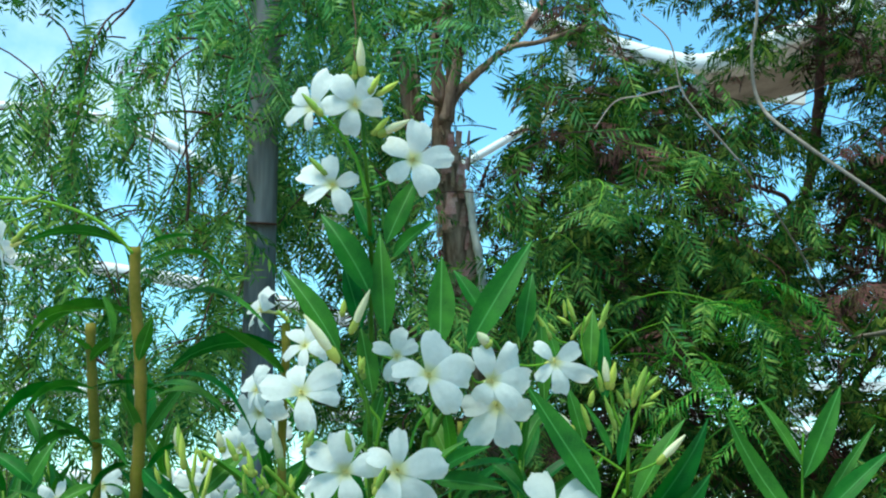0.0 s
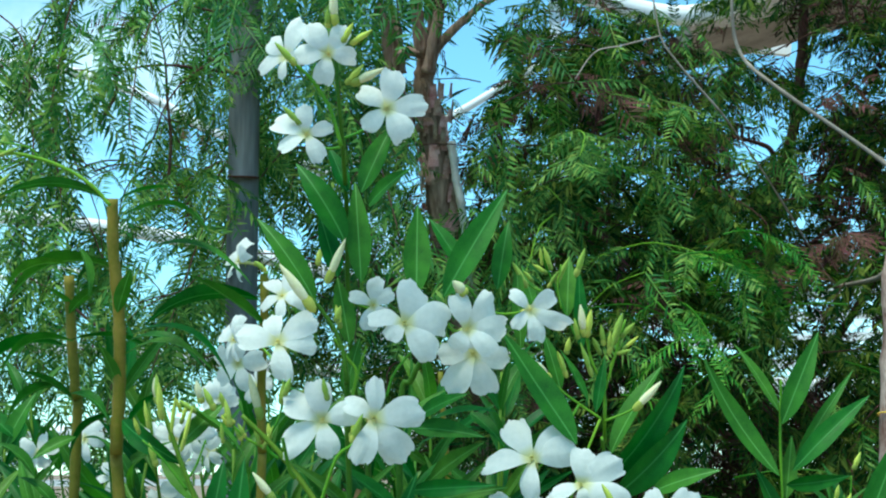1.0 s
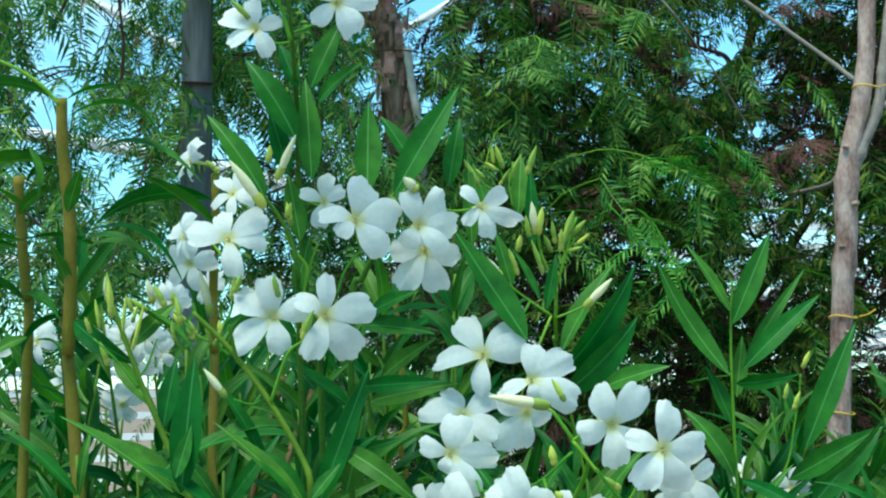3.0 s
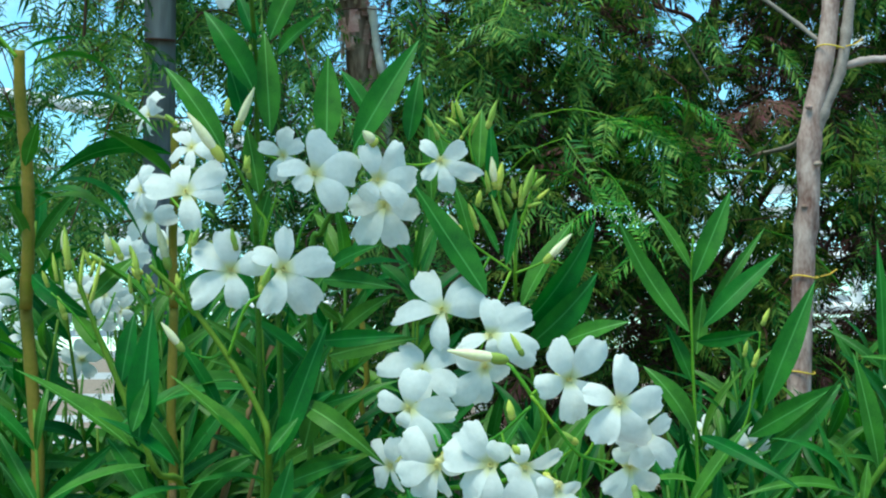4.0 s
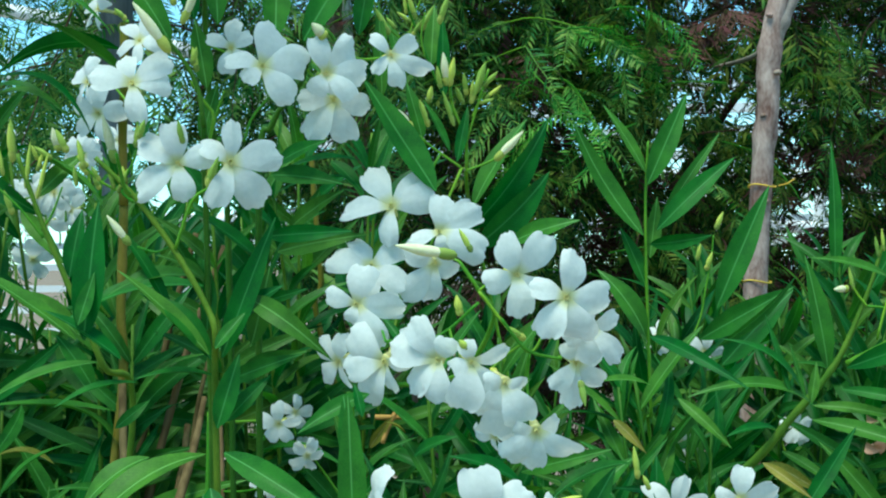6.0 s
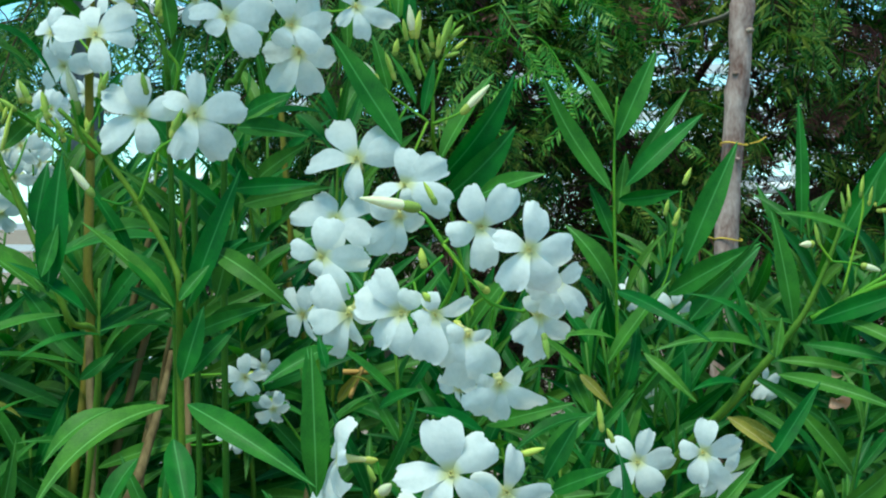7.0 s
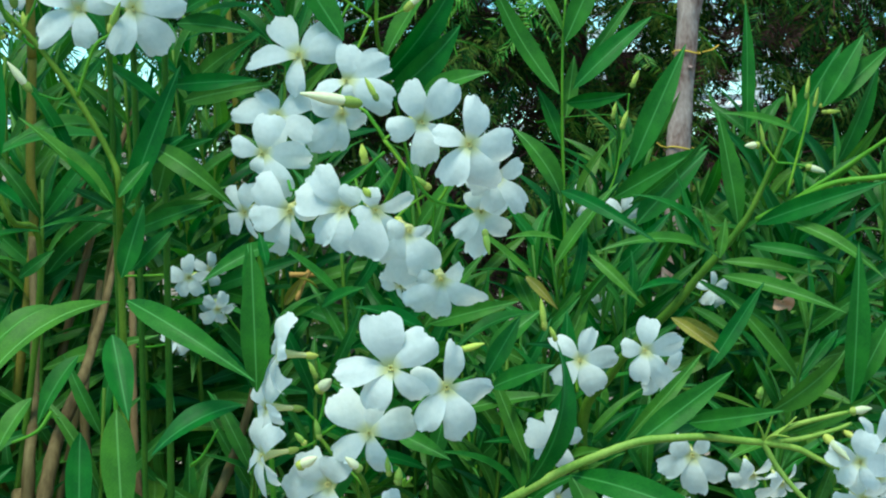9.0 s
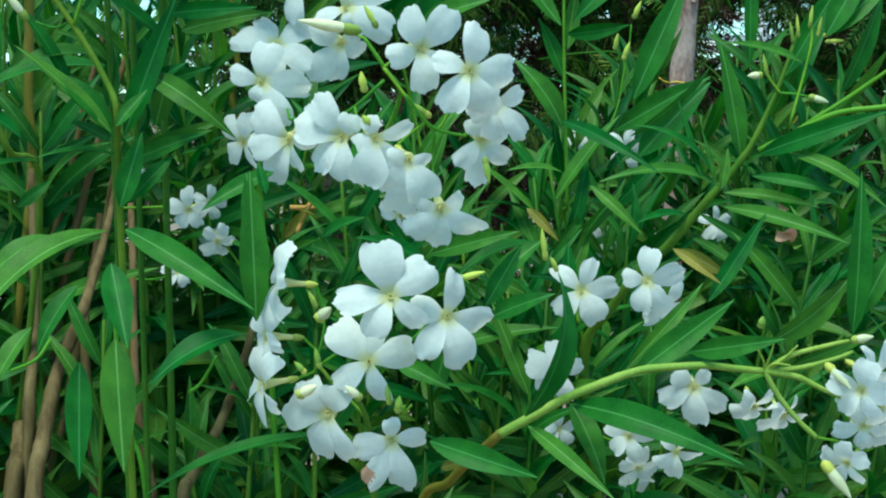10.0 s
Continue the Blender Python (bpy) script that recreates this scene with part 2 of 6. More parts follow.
def joined(pieces):
    verts, faces = [], []
    for v, f in pieces:
        k = len(verts)
        verts += list(v)
        faces += [tuple(i + k for i in one) for one in f]
    return verts, faces


# ---- ground, far things ----
bm = bmesh.new()
bmesh.ops.create_grid(bm, x_segments=60, y_segments=60, size=30)
for v in bm.verts:
    v.co.z = noise.noise(v.co * 0.6) * 0.05
    if abs(v.co.x) > 29 or abs(v.co.y) > 29:
        v.co.x, v.co.y = v.co.x * 60, v.co.y * 60
me = bpy.data.meshes.new("ground")
bm.to_mesh(me)
me.materials.append(EARTH)
tagged(new("ground", me), "dry brown earth with uneven surface", "ground", kind="structure")


def bar(a, b, w, h):
    """A straight rail of w by h between two points."""
    a, b = Vector(a), Vector(b)
    way = (b - a).normalized()
    s = way.cross(Vector((0, 0, 1)) if abs(way.z) < 0.9 else Vector((0, 1, 0))).normalized()
    u = s.cross(way)
    v = [p + s * x * w / 2 + u * y * h / 2 for p in (a, b) for x, y in ((-1, -1), (1, -1), (1, 1), (-1, 1))]
    return v, [(0, 3, 2, 1), (4, 5, 6, 7), (0, 1, 5, 4), (1, 2, 6, 5), (2, 3, 7, 6), (3, 0, 4, 7)]


shade_house = thing("shade_house", (0, 8, 0), "white curved metal shade house frame with slats", "shade house")
for pts, r in (
    (((-3.2, 7.9, 2.86), (-2.62, 7.9, 2.80), (-1.56, 7.92, 2.70), (-0.86, 7.94, 2.57), (-0.2, 7.95, 2.4)), 0.035),
    (((-3.2, 7.8, 3.53), (-2.2, 7.8, 3.47), (-1.77, 7.8, 3.44), (-1.32, 7.82, 3.30), (-1.02, 7.85, 3.14), (-0.5, 7.87, 2.95)), 0.022),
    (((-0.6, 7.9, 2.9), (0.04, 7.84, 3.17), (0.47, 7.8, 3.41), (0.84, 7.78, 3.57), (1.2, 7.77, 3.68)), 0.02),
    (((0.1, 7.7, 4.02), (0.3, 7.72, 3.94), (0.47, 7.73, 3.86), (0.73, 7.75, 3.77), (1.21, 7.77, 3.67), (1.64, 7.74, 3.81), (2.17, 7.71, 4.02), (3.0, 7.7, 4.3)), 0.05),
    (((-3.2, 7.95, 2.58), (-2.2, 7.95, 2.56), (-1.4, 7.96, 2.45)), 0.012),
    (((-3.2, 7.95, 2.50), (-2.2, 7.95, 2.48), (-1.4, 7.96, 2.37)), 0.012),
    (((-3.2, 8.0, 2.2), (-1.6, 8.0, 2.12), (-0.2, 8.0, 2.0), (1.5, 8.0, 1.95), (3.2, 8.0, 1.95)), 0.03),
    (((-3.2, 8.0, 1.75), (0, 8.0, 1.72), (3.2, 8.0, 1.7)), 0.03),
    (((-2.7, 8.0, 0), (-2.7, 8.0, 1.6), (-2.7, 7.9, 2.9)), 0.03),
    (((0.6, 8.0, 0), (0.6, 8.0, 1.8), (0.6, 7.8, 3.75)), 0.03),
    (((2.4, 8.0, 0), (2.4, 8.0, 1.8), (2.4, 7.75, 4.1)), 0.03),
):
    part("rail" if abs(pts[0][2] - pts[-1][2]) < 1.4 else "post", mesh("rail", *tube(smooth_line(pts, 6), r, r, 10), WHITE), shade_house)
part("roof_sheet", mesh("roof_sheet", *bar((1.25, 8.3, 3.65), (3.2, 8.3, 4.18), 0.8, 0.1), SHEET, smooth=False), shade_house, label="dull brown roof sheet")
part("fascia", mesh("fascia", *bar((1.62, 8.9, 3.85), (1.95, 8.9, 3.82), 0.05, 0.13), WHITE, smooth=False), shade_house)
slat = mesh("slat", *bar((-3.2, 8.08, 0), (-0.5, 8.08, 0), 0.05, 0.03), WHITE, smooth=False)
for k in range(14):
    part("slat", slat, shade_house, Matrix.Translation((0, 0, 0.3 + 0.1 * k)))
wide_slat = mesh("slat", *bar((-0.4, 8.12, 0), (4.2, 8.12, 0.18), 0.05, 0.045), WHITE, smooth=False)
for k in range(9):
    part("slat", wide_slat, shade_house, Matrix.Translation((0, 0, 1.42 + 0.11 * k)))


# ---- feathery leaves of the trees ----
def feather_template(pairs, length, leaflet, breadth, slant, droop, seed=0):
    """A pinnate leaf along +x: a thin midrib and narrow pointed leaflets in uneven pairs, bent down along its length."""
    rng = random.Random(seed)
    verts, faces = [], []
    for i in range(pairs):
        s = (i + 1.2) / (pairs + 0.6)
        for sign in (-1, 1):
            if rng.random() < 0.07:
                continue
            t = s + rng.uniform(-0.3, 0.3) / pairs
            base = np.array([length * t, 0, -droop * length * t * t])
            size = leaflet * (0.55 + 0.45 * math.sin(math.pi * min(1, s * 0.95 + 0.12))) * rng.uniform(0.75, 1.15)
            lean = slant + rng.uniform(-0.09, 0.09)
            way = np.array([math.sin(lean), sign * math.cos(lean), -0.25 + rng.uniform(-0.12, 0.08)])
            across = np.array([math.cos(lean), -sign * math.sin(lean), rng.uniform(-0.15, 0.15)]) * breadth / 2 * rng.uniform(0.8, 1.2)
            k = len(verts)
            verts += [base, base + way * size * 0.4 + across, base + way * size + np.array([0, 0, -size * rng.uniform(0.05, 0.25)]), base + way * size * 0.4 - across]
            faces.append((k, k + 1, k + 2, k + 3))
    k = len(verts)
    w = 0.0008
    for s in (0, 0.5, 1):
        for y in (-w, w):
            verts.append(np.array([length * s, y, -droop * length * s * s + 0.0005]))
    faces += [(k, k + 1, k + 3, k + 2), (k + 2, k + 3, k + 5, k + 4)]
    return np.array(verts), np.array(faces)


def place_many(template, poses):
    """One set of vertices and faces with the template at every pose (4 x 4 arrays)."""
    tv, tf = template
    poses = np.asarray(poses)
    v = np.einsum("nij,kj->nki", poses[:, :3, :3], tv) + poses[:, None, :3, 3]
    f = tf[None] + (np.arange(len(poses)) * len(tv))[:, None, None]
    return v.reshape(-1, 3), f.reshape(-1, tf.shape[1])


def quad_mesh(name, parts_, mat):
    """A mesh of many quads from several (vertices, faces)."""
    vs, fs, k = [], [], 0
    for v, f in parts_:
        vs.append(v)
        fs.append(f + k)
        k += len(v)
    v, f = np.concatenate(vs).astype(np.float32), np.concatenate(fs).astype(np.int32)
    me = bpy.data.meshes.new(name)
    me.vertices.add(len(v))
    me.vertices.foreach_set("co", v.ravel())
    me.loops.add(f.size)
    me.loops.foreach_set("vertex_index", f.ravel())
    me.polygons.add(len(f))
    me.polygons.foreach_set("loop_start", np.arange(0, f.size, 4, dtype=np.int32))
    me.update(calc_edges=True)
    me.materials.append(mat)
    return me


def frame_of(place, way, up, size, rng):
    way = way / (np.linalg.norm(way) + 1e-9)
    y = np.cross(up, way)
    y /= np.linalg.norm(y) + 1e-9
    z = np.cross(way, y)
    a = rng.uniform(-0.9, 0.9)
    y, z = y * math.cos(a) + z * math.sin(a), z * math.cos(a) - y * math.sin(a)
    m = np.eye(4)
    m[:3, 0], m[:3, 1], m[:3, 2], m[:3, 3] = way * size, y * size, z * size, place
    return m


def weeping_twig(start, heading, length, rng, step, size, hang, gaps=()):
    """Poses of leaves along one hanging twig, and the twig's line."""
    poses, line = [], []
    p, way = np.array(start, float), np.array(heading, float)
    way /= np.linalg.norm(way)
    n, sign = max(3, int(length / step)), 1
    for i in range(n):
        line.append(Vector(p))
        way = way + np.array([rng.uniform(-0.22, 0.22), rng.uniform(-0.22, 0.22), -hang + rng.uniform(-0.05, 0.1)])
        way /= np.linalg.norm(way)
        p = p + way * step
        out = np.cross(way, [0, 0, 1]) + np.array([rng.uniform(-0.9, 0.9), rng.uniform(-0.9, 0.9), rng.uniform(-0.5, 0.4)])
        out = out * sign * 0.9 + way * 0.7 + np.array([0, 0, -0.35])
        sign = -sign
        if not any((p[0] - g[0] * p[1]) ** 2 + (p[2] - 1.55 - g[1] * p[1]) ** 2 < (g[2] * p[1]) ** 2 and p[1] < g[3] for g in gaps):
            poses.append(frame_of(p, out, np.array([0, 0, 1.0]), size * rng.uniform(0.7, 1.15), rng))
    return poses, line


# openings in the crowns: slope across, slope up, half width, and how far back they go
GAPS = (
    (-0.25, 0.306, 0.035, 9), (-0.157, 0.238, 0.017, 9), (-0.175, 0.193, 0.014, 9), (-0.205, 0.187, 0.012, 9), (-0.2, 0.165, 0.015, 9), (-0.17, 0.22, 0.011, 9), (-0.14, 0.27, 0.013, 9),
    (0.03, 0.245, 0.026, 9), (0.04, 0.288, 0.024, 9), (0.085, 0.277, 0.011, 9), (0.12, 0.30, 0.024, 9), (0.153, 0.29, 0.019, 9),
    (0.195, 0.197, 0.016, 9), (0.213, 0.211, 0.013, 9), (0.192, 0.173, 0.010, 9), (0.205, 0.265, 0.019, 9), (0.235, 0.25, 0.013, 9), (0.226, 0.265, 0.008, 4.2), (0.226, 0.25, 0.009, 4.2), (0.227, 0.235, 0.009, 4.2), (0.227, 0.215, 0.009, 4.2), (0.228, 0.2, 0.009, 4.2), (0.228, 0.18, 0.009, 4.2), (0.228, 0.16, 0.008, 4.2),
    (-0.018, 0.262, 0.025, 3.3), (0.002, 0.265, 0.023, 3.3), (0.003, 0.23, 0.021, 3.32), (0.006, 0.2, 0.019, 3.34), (0.03, 0.275, 0.021, 3.3),
    (0.004, 0.175, 0.017, 3.33), (0.003, 0.15, 0.014, 3.33), (0.019, 0.168, 0.014, 3.25), (0.019, 0.142, 0.012, 3.25),
    (-0.109, 0.208, 0.013, 2.98), (-0.109, 0.193, 0.015, 2.98), (-0.109, 0.178, 0.016, 2.98), (-0.108, 0.163, 0.016, 2.98), (-0.107, 0.148, 0.016, 2.98), (-0.107, 0.133, 0.015, 2.98), (-0.107, 0.118, 0.014, 2.98),
    (-0.15, 0.035, 0.020, 9), (-0.152, 0.0, 0.022, 9), (-0.155, -0.03, 0.022, 9), (-0.205, 0.04, 0.018, 9), (-0.22, 0.01, 0.018, 9),
    (0.221, 0.085, 0.010, 9), (0.246, 0.091, 0.011, 9), (0.254, 0.079, 0.010, 4.8), (0.213, 0.059, 0.012, 9), (0.224, 0.053, 0.008, 9), (0.238, 0.044, 0.008, 4.8), (0.284, 0.095, 0.010, 9), (0.286, 0.081, 0.010, 9), (0.287, 0.065, 0.010, 4.8), (0.291, 0.053, 0.009, 9), (0.304, 0.033, 0.012, 9), (0.297, 0.027, 0.008, 4.8), (0.276, 0.014, 0.010, 9), (0.288, 0.016, 0.010, 9), (0.238, 0.019, 0.008, 4.8),
)


def crown(name, tree, templates, mat, twigs, seed, box, heading, length, step, size, hang, twig_mat, label, skip=None):
    """Hanging twigs with feathery leaves through a box, joined into one crown, and their thin twigs."""
    rng = random.Random(seed)
    sets, lines = [[] for _ in templates], []
    for _ in range(twigs):
        start = [rng.uniform(*box[k]) for k in range(3)]
        h = [heading[0] + rng.uniform(-0.8, 0.8), heading[1] + rng.uniform(-0.6, 0.6), heading[2] + rng.uniform(-0.3, 0.3)]
        if skip and any(a[0] < start[0] < a[1] and a[2] < start[1] < a[3] and a[4] < start[2] < a[5] for a in skip):
            continue
        poses, line = weeping_twig(start, h, rng.uniform(*length), rng, step, size, hang, GAPS)
        if len(poses) < 0.3 * len(line):
            continue
        for q in poses:
            sets[rng.randrange(len(templates))].append(q)
        if len(poses) > 0.75 * len(line):
            lines.append(tube(line, 0.0022, 0.0009, 4))
    leaves = quad_mesh(name, [place_many(t, s) for t, s in zip(templates, sets) if s], mat)
    ob = part(name, leaves, tree, label=label)
    tagged(ob, kind="stuff")
    v, f = joined(lines)
    tw = part("twig_mass", mesh("twig_mass", v, f, twig_mat), tree)
    tagged(tw, kind="stuff")


PINNATE = [feather_template(n, 0.115, 0.034, 0.0052, a, d, 3 * n) for n, a, d in ((10, 0.5, 0.1), (9, 0.65, 0.35), (11, 0.4, 0.6), (8, 0.8, 0.2), (10, 0.7, 0.5), (12, 0.55, 0.25))]
NEEDLE = [feather_template(9, 0.085, 0.026, 0.0058, 0.75, d, int(60 * d)) for d in (0.1, 0.3, 0.5)] + [feather_template(6, 0.09, 0.042, 0.007, 1.0, 0.3, 4), feather_template(5, 0.07, 0.05, 0.007, 0.6, 0.5, 5)]

# ---- pepper tree ----
pepper = thing("pepper_tree", (0.40, 3.4, 0), "weeping pepper tree with feathery green leaves and reddish bark", "tree")
for pts, r0, r1 in (
    (((0.40, 3.4, 0), (0.27, 3.4, 0.9), (0.215, 3.38, 1.2), (0.107, 3.38, 1.69), (0.024, 3.292, 2.118), (0.008, 3.274, 2.228), (-0.003, 3.266, 2.283), (0.002, 3.256, 2.343), (0.004, 3.25, 2.41)), 0.05, 0.012),
    (((-0.095, 3.239, 2.453), (-0.076, 3.245, 2.411), (-0.070, 3.252, 2.370), (-0.061, 3.262, 2.305), (-0.027, 3.274, 2.228)), 0.009, 0.016),
    (((-0.066, 3.200, 2.442), (-0.057, 3.205, 2.407), (-0.053, 3.212, 2.364), (-0.051, 3.220, 2.312)), 0.007, 0.012),
    (((-0.055, 3.195, 2.343), (-0.033, 3.194, 2.349), (0.000, 3.195, 2.345)), 0.008, 0.009),
    (((0.016, 3.149, 2.637), (0.002, 3.167, 2.521), (-0.015, 3.176, 2.464), (-0.014, 3.183, 2.421), (-0.005, 3.195, 2.345)), 0.008, 0.011),
    (((0.014, 3.202, 2.620), (0.011, 3.223, 2.489), (0.011, 3.242, 2.368)), 0.006, 0.007),
    (((0.030, 3.159, 2.441), (0.023, 3.165, 2.405), (0.013, 3.175, 2.340), (0.006, 3.181, 2.303)), 0.01, 0.013),
    (((0.302, 3.190, 2.503), (0.192, 3.196, 2.467), (0.145, 3.197, 2.459), (0.112, 3.199, 2.445), (0.068, 3.205, 2.408), (0.024, 3.213, 2.361), (0.008, 3.219, 2.323)), 0.004, 0.009),
    (((0.210, 3.196, 2.596), (0.190, 3.204, 2.541), (0.157, 3.212, 2.494), (0.127, 3.218, 2.456)), 0.005, 0.008),
):
    part("limb" if r0 < 0.03 else "trunk", mesh("limb", *tube(smooth_line(pts, 8), r0, r1, 14, 0.5, 0.14, int(r0 * 1000)), BARK), pepper)
part("stub", mesh("stub", *tube(smooth_line(((0.09, 3.36, 1.85), (0.073, 3.265, 2.03), (0.059, 3.252, 2.11), (0.05, 3.241, 2.182)), 8), 0.009, 0.0075, 10, 0.25, 0.2, 5), PALE), pepper, label="pale bare stub of a limb")
flake_v = []
rng = random.Random(8)
for _ in range(150):
    z = rng.uniform(1.75, 2.3)
    t = (z - 1.69) / 0.43
    c = Vector((0.107 - 0.083 * min(t, 1.1), 3.4 - 0.108 * min(t, 1.15), z))
    a, r, h, w = rng.uniform(3.3, 6.1), rng.uniform(0.031, 0.04), rng.uniform(0.012, 0.045), rng.uniform(0.1, 0.32)
    ring = []
    for j in range(4):
        lift = 0.007 * (j / 3) ** 2 * rng.uniform(0.2, 1.5)
        for k in range(3):
            b = a + w * (k - 1) * (1 - 0.15 * j)
            ring.append(c + Vector((math.cos(b) * (r + lift), math.sin(b) * (r + lift), h * (j / 3 - 0.5))))
    flake_v.append((ring, [(j * 3 + k, j * 3 + k + 1, j * 3 + k + 4, j * 3 + k + 3) for j in range(3) for k in range(2)]))
flakes = part("peeling_bark", mesh("peeling_bark", *joined(flake_v), FLAKE), pepper, label="curled flakes of peeling red-brown bark")
tagged(flakes, kind="stuff")
for pts, r0, r1 in (
    (((-0.544, 2.956, 2.383), (-0.493, 2.954, 2.398), (-0.443, 2.953, 2.4), (-0.392, 2.955, 2.391), (-0.341, 2.958, 2.374)), 0.0013, 0.0034),
    (((-0.555, 2.928, 2.241), (-0.5, 2.926, 2.256), (-0.445, 2.925, 2.258), (-0.385, 2.926, 2.251), (-0.315, 2.928, 2.242)), 0.0013, 0.0034),
    (((-0.656, 3.009, 2.371), (-0.615, 3.014, 2.335), (-0.573, 3.022, 2.289), (-0.563, 3.03, 2.238), (-0.594, 3.039, 2.177)), 0.0013, 0.0034),
    (((-0.827, 3.117, 2.323), (-0.773, 3.126, 2.27), (-0.719, 3.136, 2.207), (-0.687, 3.146, 2.144)), 0.0013, 0.0034),
    (((-0.485, 2.907, 2.374), (-0.46, 2.922, 2.276), (-0.455, 2.935, 2.197), (-0.449, 2.946, 2.128), (-0.454, 2.957, 2.058)), 0.0013, 0.0034),
    (((-0.732, 3.196, 2.467), (-0.682, 3.198, 2.451), (-0.649, 3.192, 2.494), (-0.611, 3.185, 2.533), (-0.578, 3.177, 2.587)), 0.0013, 0.0034),
    (((-0.712, 2.932, 1.894), (-0.643, 2.938, 1.855), (-0.583, 2.946, 1.807), (-0.514, 2.954, 1.758)), 0.0013, 0.0034),
):
    part("limb", mesh("limb", *tube(smooth_line(pts, 8), r0, r1, 8, 0.2, 0.15, int(r0 * 9000)), RED_TWIG), pepper)
crown("crown", pepper, PINNATE, FEATHER, 135, 11, ((-1.6, -0.3), (2.85, 4.1), (1.95, 3.05)), (0.0, -0.2, 0.1), (0.35, 0.85), 0.036, 1.12, 0.22, RED_TWIG, "drooping feathery green leaves")
crown("crown", pepper, PINNATE, FEATHER, 55, 14, ((-1.7, -0.4), (3.3, 4.6), (1.55, 2.1)), (0.0, -0.2, 0.1), (0.3, 0.6), 0.032, 0.95, 0.2, RED_TWIG, "drooping feathery green leaves")
crown("crown", pepper, PINNATE, FEATHER, 60, 12, ((-0.38, -0.1), (2.75, 3.7), (1.75, 2.8)), (0.0, -0.3, 0.2), (0.4, 0.8), 0.03, 1.0, 0.15, RED_TWIG, "drooping feathery green leaves")
# upper front fronds, painted as sunlit by the brighter leaf colour
crown("crown", pepper, PINNATE, LIT_FEATHER, 34, 13, ((-0.42, 0.0), (2.65, 2.95), (2.3, 2.66)), (0.0, -0.2, 0.1), (0.15, 0.35), 0.03, 1.05, 0.2, RED_TWIG, "drooping feathery green leaves")

crown("crown", pepper, PINNATE, FEATHER, 34, 16, ((-0.2, 0.2), (3.4, 4.0), (1.5, 2.0)), (0.0, -0.2, 0.1), (0.2, 0.5), 0.03, 0.9, 0.18, RED_TWIG, "drooping feathery green leaves")
crown("crown", pepper, PINNATE, FEATHER, 26, 17, ((-0.12, 0.3), (2.9, 3.15), (2.15, 2.75)), (0.0, -0.2, 0.1), (0.2, 0.5), 0.032, 1.0, 0.2, RED_TWIG, "drooping feathery green leaves")
crown("dry_sprays", pepper, PINNATE, DRY, 24, 15, ((-1.2, 0.15), (2.95, 3.6), (1.85, 2.75)), (0.0, -0.2, 0.1), (0.1, 0.3), 0.03, 0.7, 0.2, DRY, "withered red-brown leaves")

# ---- dark feathery tree ----
dark = thing("dark_feathery_tree", (0.95, 4.4, 0), "dense dark green feathery tree with brown inner twigs", "tree")
for pts, r0, r1 in (
    (((1.003, 4.200, 3.171), (0.986, 4.225, 2.996), (0.977, 4.250, 2.791), (0.969, 4.275, 2.587), (0.945, 4.300, 2.399), (0.900, 4.325, 2.269), (0.879, 4.350, 2.125), (0.872, 4.375, 1.952), (0.869, 4.400, 1.778), (0.86, 4.4, 0.8), (0.9, 4.4, 0)), 0.009, 0.022),
    (((0.693, 4.200, 2.396), (0.755, 4.230, 2.390), (0.821, 4.260, 2.382), (0.888, 4.290, 2.358), (0.898, 4.320, 2.280)), 0.004, 0.007),
    (((1.039, 4.100, 2.792), (1.017, 4.160, 2.721), (0.988, 4.220, 2.633), (0.961, 4.280, 2.514)), 0.004, 0.007),
    (((0.556, 4.200, 1.935), (0.635, 4.247, 2.011), (0.744, 4.293, 2.059), (0.874, 4.340, 2.109)), 0.004, 0.006),
    (((1.070, 4.200, 2.178), (1.011, 4.253, 2.142), (0.949, 4.307, 2.091), (0.872, 4.360, 2.009)), 0.004, 0.007),
    (((0.93, 4.38, 1.9), (0.65, 3.9, 2.1), (0.5, 3.8, 2.2)), 0.01, 0.005),
    (((0.93, 4.38, 1.7), (1.1, 3.9, 2.1), (1.2, 3.8, 2.6)), 0.011, 0.005),
    (((0.93, 4.38, 1.5), (0.5, 3.8, 1.75), (0.3, 3.7, 1.8)), 0.01, 0.005),
):
    part("limb" if r1 < 0.02 else "trunk", mesh("limb", *tube(smooth_line(pts, 8), r0, r1, 10, 0.4, 0.15, int(r0 * 1000)), DARK_BARK), dark)
crown("crown", dark, NEEDLE, DARK_FEATHER, 860, 21, ((0.05, 2.2), (3.3, 5.2), (0.9, 3.0)), (-0.2, -0.6, 0.2), (0.3, 0.7), 0.025, 1.0, 0.07, DRY, "dense dark green feathery leaves")
crown("dry_sprays", dark, NEEDLE, DRY, 28, 43, ((0.1, 0.75), (3.25, 3.6), (1.6, 2.4)), (-0.1, -0.3, 0.2), (0.2, 0.45), 0.028, 0.9, 0.07, DRY, "dry brown inner sprays")
crown("crown", dark, NEEDLE, DARK_FEATHER, 90, 44, ((0.05, 0.8), (3.25, 3.7), (1.6, 2.5)), (-0.1, -0.3, 0.2), (0.25, 0.5), 0.026, 1.0, 0.07, DRY, "dense dark green feathery leaves")
crown("crown", dark, PINNATE, FEATHER, 27, 22, ((0.12, 0.5), (2.95, 3.3), (1.75, 2.2)), (0.1, -0.4, 0.2), (0.2, 0.45), 0.03, 0.9, 0.12, STALK, "lighter green outer sprays")
